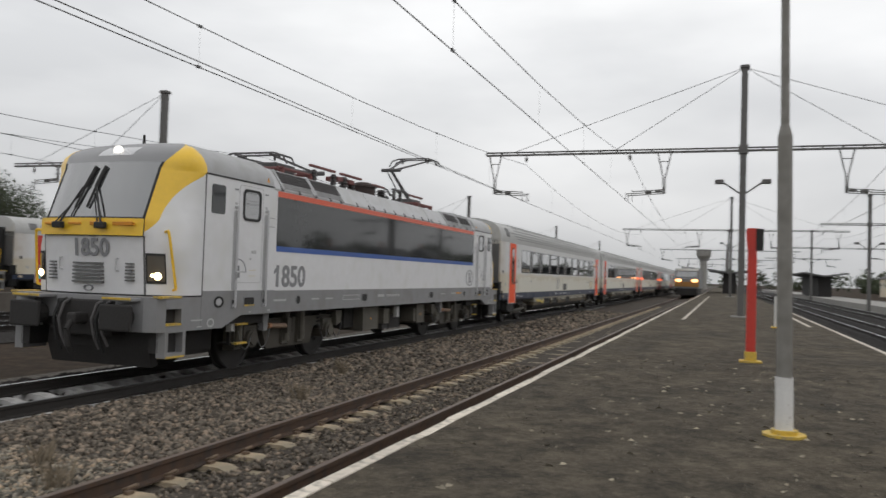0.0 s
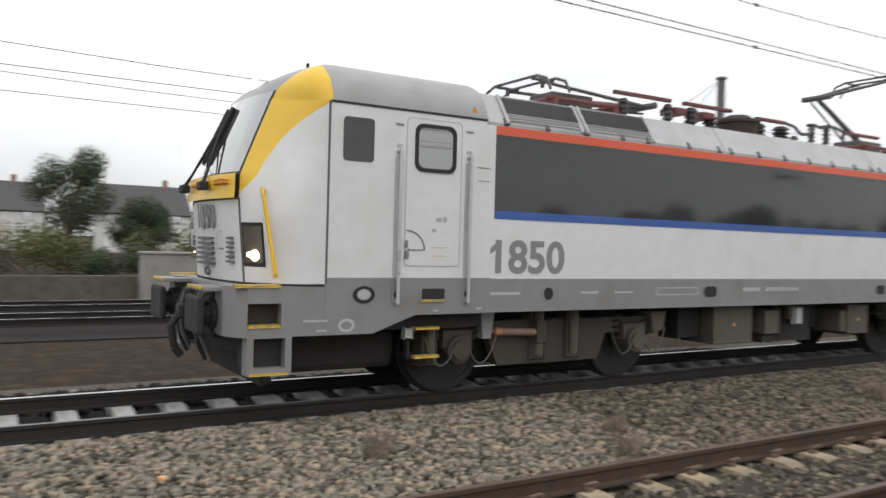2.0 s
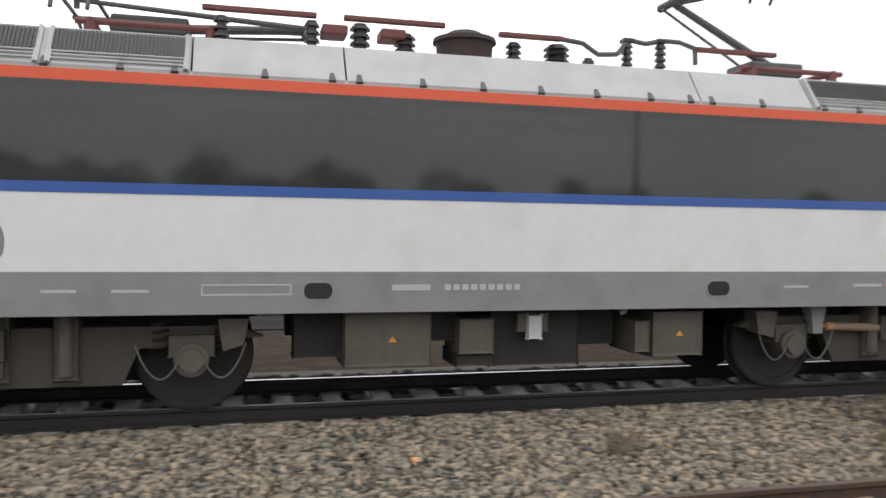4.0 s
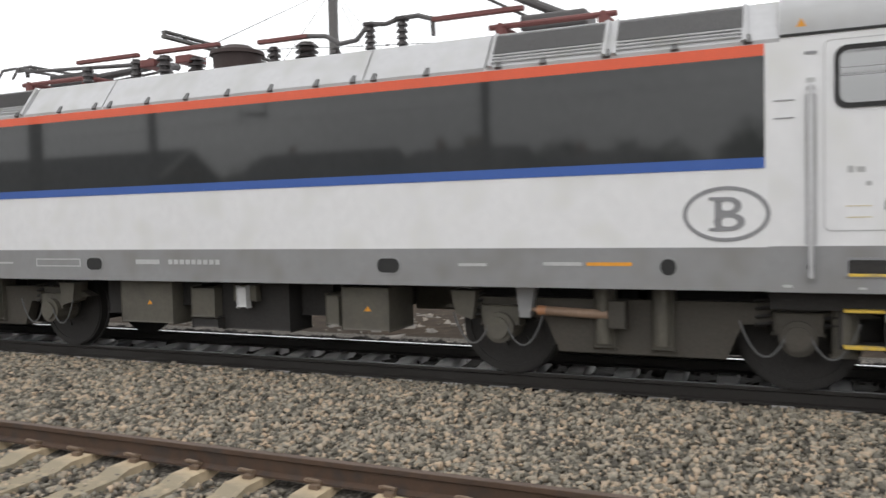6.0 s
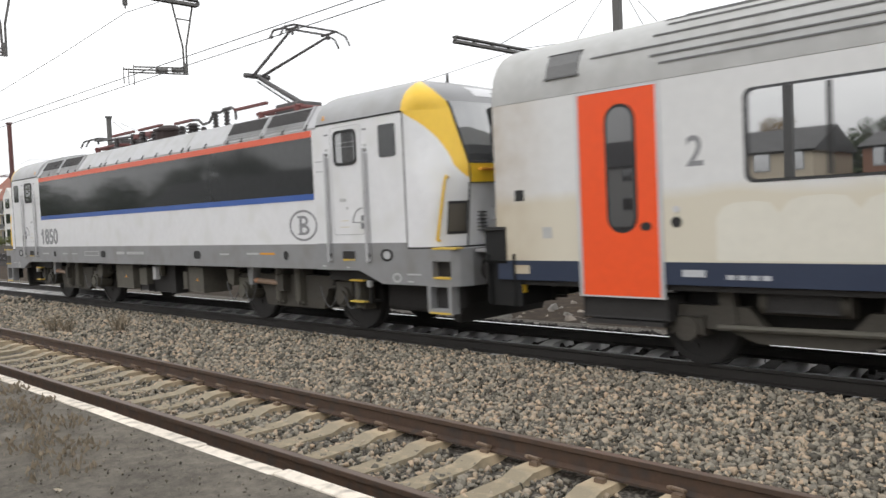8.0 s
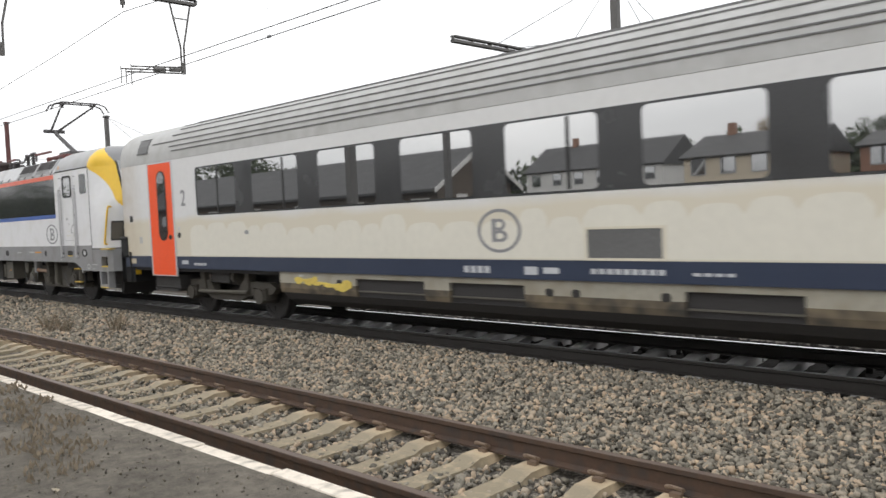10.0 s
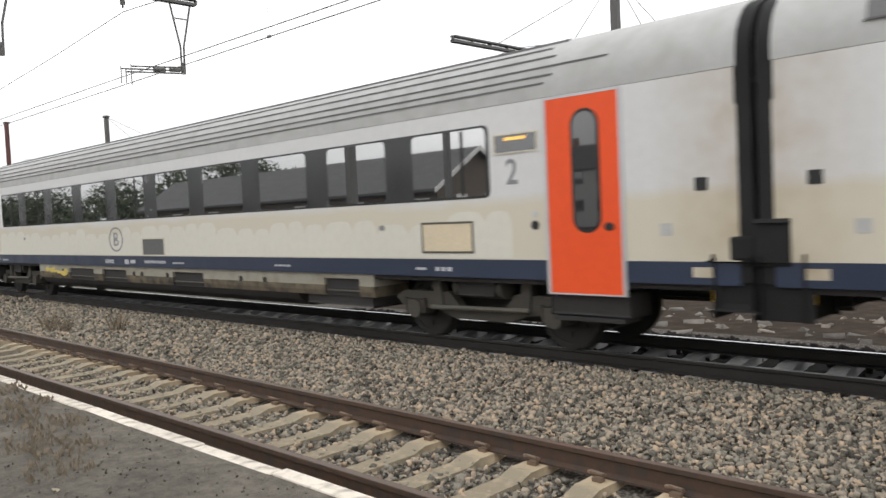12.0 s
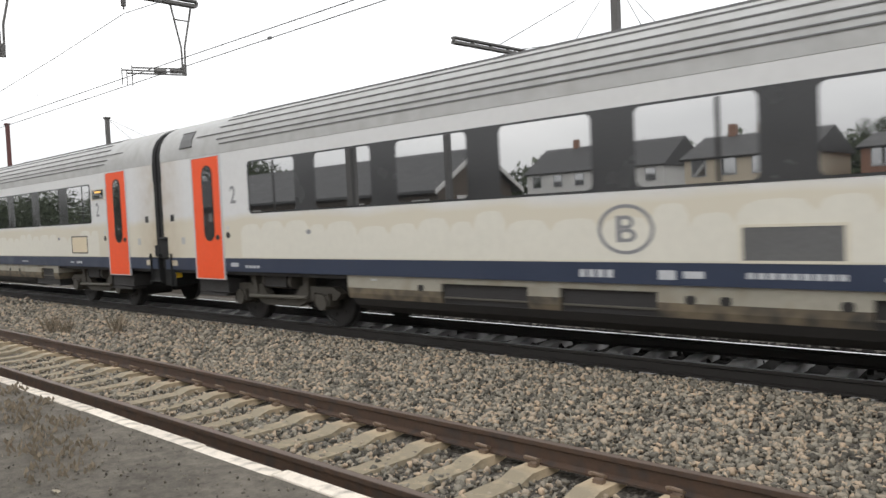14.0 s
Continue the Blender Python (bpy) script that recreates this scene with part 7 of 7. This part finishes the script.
for k, (x, y, h) in enumerate(((6.2, 6.4, 0.3), (-16.9, 5.9, 0.5), (-16.5, 6.05, 0.35), (-15.4, 6.6, 0.45), (5.6, 5.6, 0.3), (11.0, 6.2, 0.35), (3.4, 6.6, 0.3), (14.0, 7.0, 0.35))):
    weed(x, y, h, 200 + k)
# tufts of dry grass in the worn asphalt by the kerb
for k, (x, y, h) in enumerate(((-7.4, 2.3, 0.1), (-6.9, 2.1, 0.08), (-6.4, 2.2, 0.09), (-6.0, 1.9, 0.07), (-5.6, 2.0, 0.08), (-7.0, 1.7, 0.07), (-5.2, 1.8, 0.06), (-8.2, 2.35, 0.1), (-9.1, 2.4, 0.09))):
    tagged(weed(x, y, h * 0.5, 240 + k, 0.002, 1.4, 0.22), "pale dry grass tuft in the asphalt", "grass", group="dry grass on the platform")
litter = thing("litter", "crumpled orange and white wrapper on the ballast", "litter", pose(1.48, 6.72, -0.155))
bm = bmesh.new()
for k in range(5):
    a = k * 1.3
    rod(bm, (0.03 * math.cos(a), 0.03 * math.sin(a), 0.0), (-0.035 * math.cos(a + 0.6), 0.03 * math.sin(a + 0.9), 0.035), 0.014, 5, 0.02)
part("wrapper", bm, mat("orange_wrapper", (0.75, 0.33, 0.06), 0.5, var=0.2, scale=20, second=(0.8, 0.75, 0.65), fac=(0.45, 0.6)), litter)
rng_l = np.random.RandomState(8)
verts, faces = [], []
for k in range(420):
    x = rng_l.uniform(3, 16) if k < 260 else rng_l.uniform(-10, 3)
    y = rng_l.uniform(-3, 2.3)
    a, s = rng_l.uniform(0, 6.28), rng_l.uniform(0.015, 0.05)
    z = PLAT_Z - 0.004
    i = len(verts)
    verts += [(x + s * math.cos(a), y + s * math.sin(a), z + 0.003), (x - 0.5 * s * math.sin(a), y + 0.5 * s * math.cos(a), z + 0.02), (x - s * math.cos(a), y - s * math.sin(a), z + 0.003), (x + 0.5 * s * math.sin(a), y - 0.5 * s * math.cos(a), z + 0.003)]
    faces.append((i, i + 1, i + 2, i + 3))
me = bpy.data.meshes.new("fallen_leaves")
me.from_pydata(verts, [], faces)
me.materials.append(mat("pale_leaf", (0.3, 0.26, 0.19), 0.8, var=0.3, island=0.8))
tagged(new("fallen_leaves", me), "small pale fallen leaves on the asphalt", "leaves", kind="stuff")

# ---- ballast stones ----
stones("ballast_stones", ((-11, 6.6, 5.15, 8.45, 950, 0.0295), (-24, -11, 5.15, 8.45, 420, 0.037), (-14, 3, 3.7, 4.9, 480, 0.03), (-45, -24, 5.15, 8.45, 50, 0.07)), STONES, "grey and tan crushed stones between the tracks", 1)
stones("ballast_stones_dusty", ((6.0, 14, 5.15, 8.45, 640, 0.032), (14, 26, 5.15, 8.45, 200, 0.046), (26, 50, 5.15, 8.45, 50, 0.07), (3, 18, 3.7, 4.9, 330, 0.026), (3, 12, 2.9, 3.5, 200, 0.026)), DIRTYSTONE, "brown dusty crushed stones between the tracks", 3)
stones("platform_grit", ((-14, -1.5, -0.6, 2.5, 200, 0.008), (2.5, 16, -3.2, 2.5, 70, 0.007)), mat("grit_stone", (0.13, 0.113, 0.088), 0.9, var=0.35, scale=20, island=1.2), "fine grit and pebbles on the platform asphalt", 5)
stones("rubble", ((-12, -2, 12.2, 15.5, 12, 0.14), (-14, 3, 11.6, 16.5, 40, 0.06)), mat("pale_rubble", (0.2, 0.185, 0.165), 0.9, var=0.3, scale=6, island=0.8, second=(0.2, 0.17, 0.14), fac=(0.4, 1.0), bump=0.4, bump_scale=30), "pale broken concrete rubble beyond the train track", 7)
stones("ballast_stones_oily", ((-14, 14, 8.75, 9.95, 60, 0.05), (-14, 14, 10.2, 12.0, 110, 0.06)), BALLASTDARK, "dark stones under the train", 2)

# ---- sleepers, clips and kerb stones ----
near_sleeper, dark_sleeper, clips = sleeper_mesh("sleeper", SLEEPER), sleeper_mesh("sleeper", SLEEPERDARK, 1.3, -0.17, -0.2), clip_mesh()
for k in range(-60, 120):
    s_ = new("sleeper", near_sleeper)
    s_.parent = near_track
    s_.matrix_basis = pose(-5.05 + 0.6 * k + 0.02 * math.sin(k * 2.3), 0.03 * math.sin(k * 1.7), -0.018 * (0.5 + 0.5 * math.sin(k * 3.1)), 0, 0, 0.9 * math.sin(k * 4.7))
    if -30 < k < 60:
        c_ = new("rail_clips", clips)
        c_.parent = s_
for k in range(-50, 110):
    s_ = new("sleeper", dark_sleeper)
    s_.parent = train_track
    s_.matrix_basis = pose(-4.9 + 0.6 * k, 0, 0)
kerb_bm = bmesh.new()
box(kerb_bm, -0.448, 0.448, -0.115, 0.0, -0.13, 0.0, 0.012)
kerb = mesh_of("kerb_stone", kerb_bm, KERB)
rk = random.Random(4)
for k in range(-50, 160):
    s_ = new("kerb_stone", kerb)
    s_.parent = platform
    s_.matrix_basis = pose(-4.01 + 0.455 + 0.91 * k, PLAT_EDGE + rk.uniform(-0.015, 0.015), PLAT_Z + rk.uniform(-0.006, 0.006), rk.uniform(-1, 1), rk.uniform(-0.3, 0.3), rk.uniform(-0.7, 0.7))
for k in range(-10, 70):
    s_ = new("kerb_stone", kerb)
    s_.parent = platform
    s_.matrix_basis = pose(-4.01 + 0.455 + 0.91 * k, PLAT_BACK + 0.22, PLAT_Z)

motions()
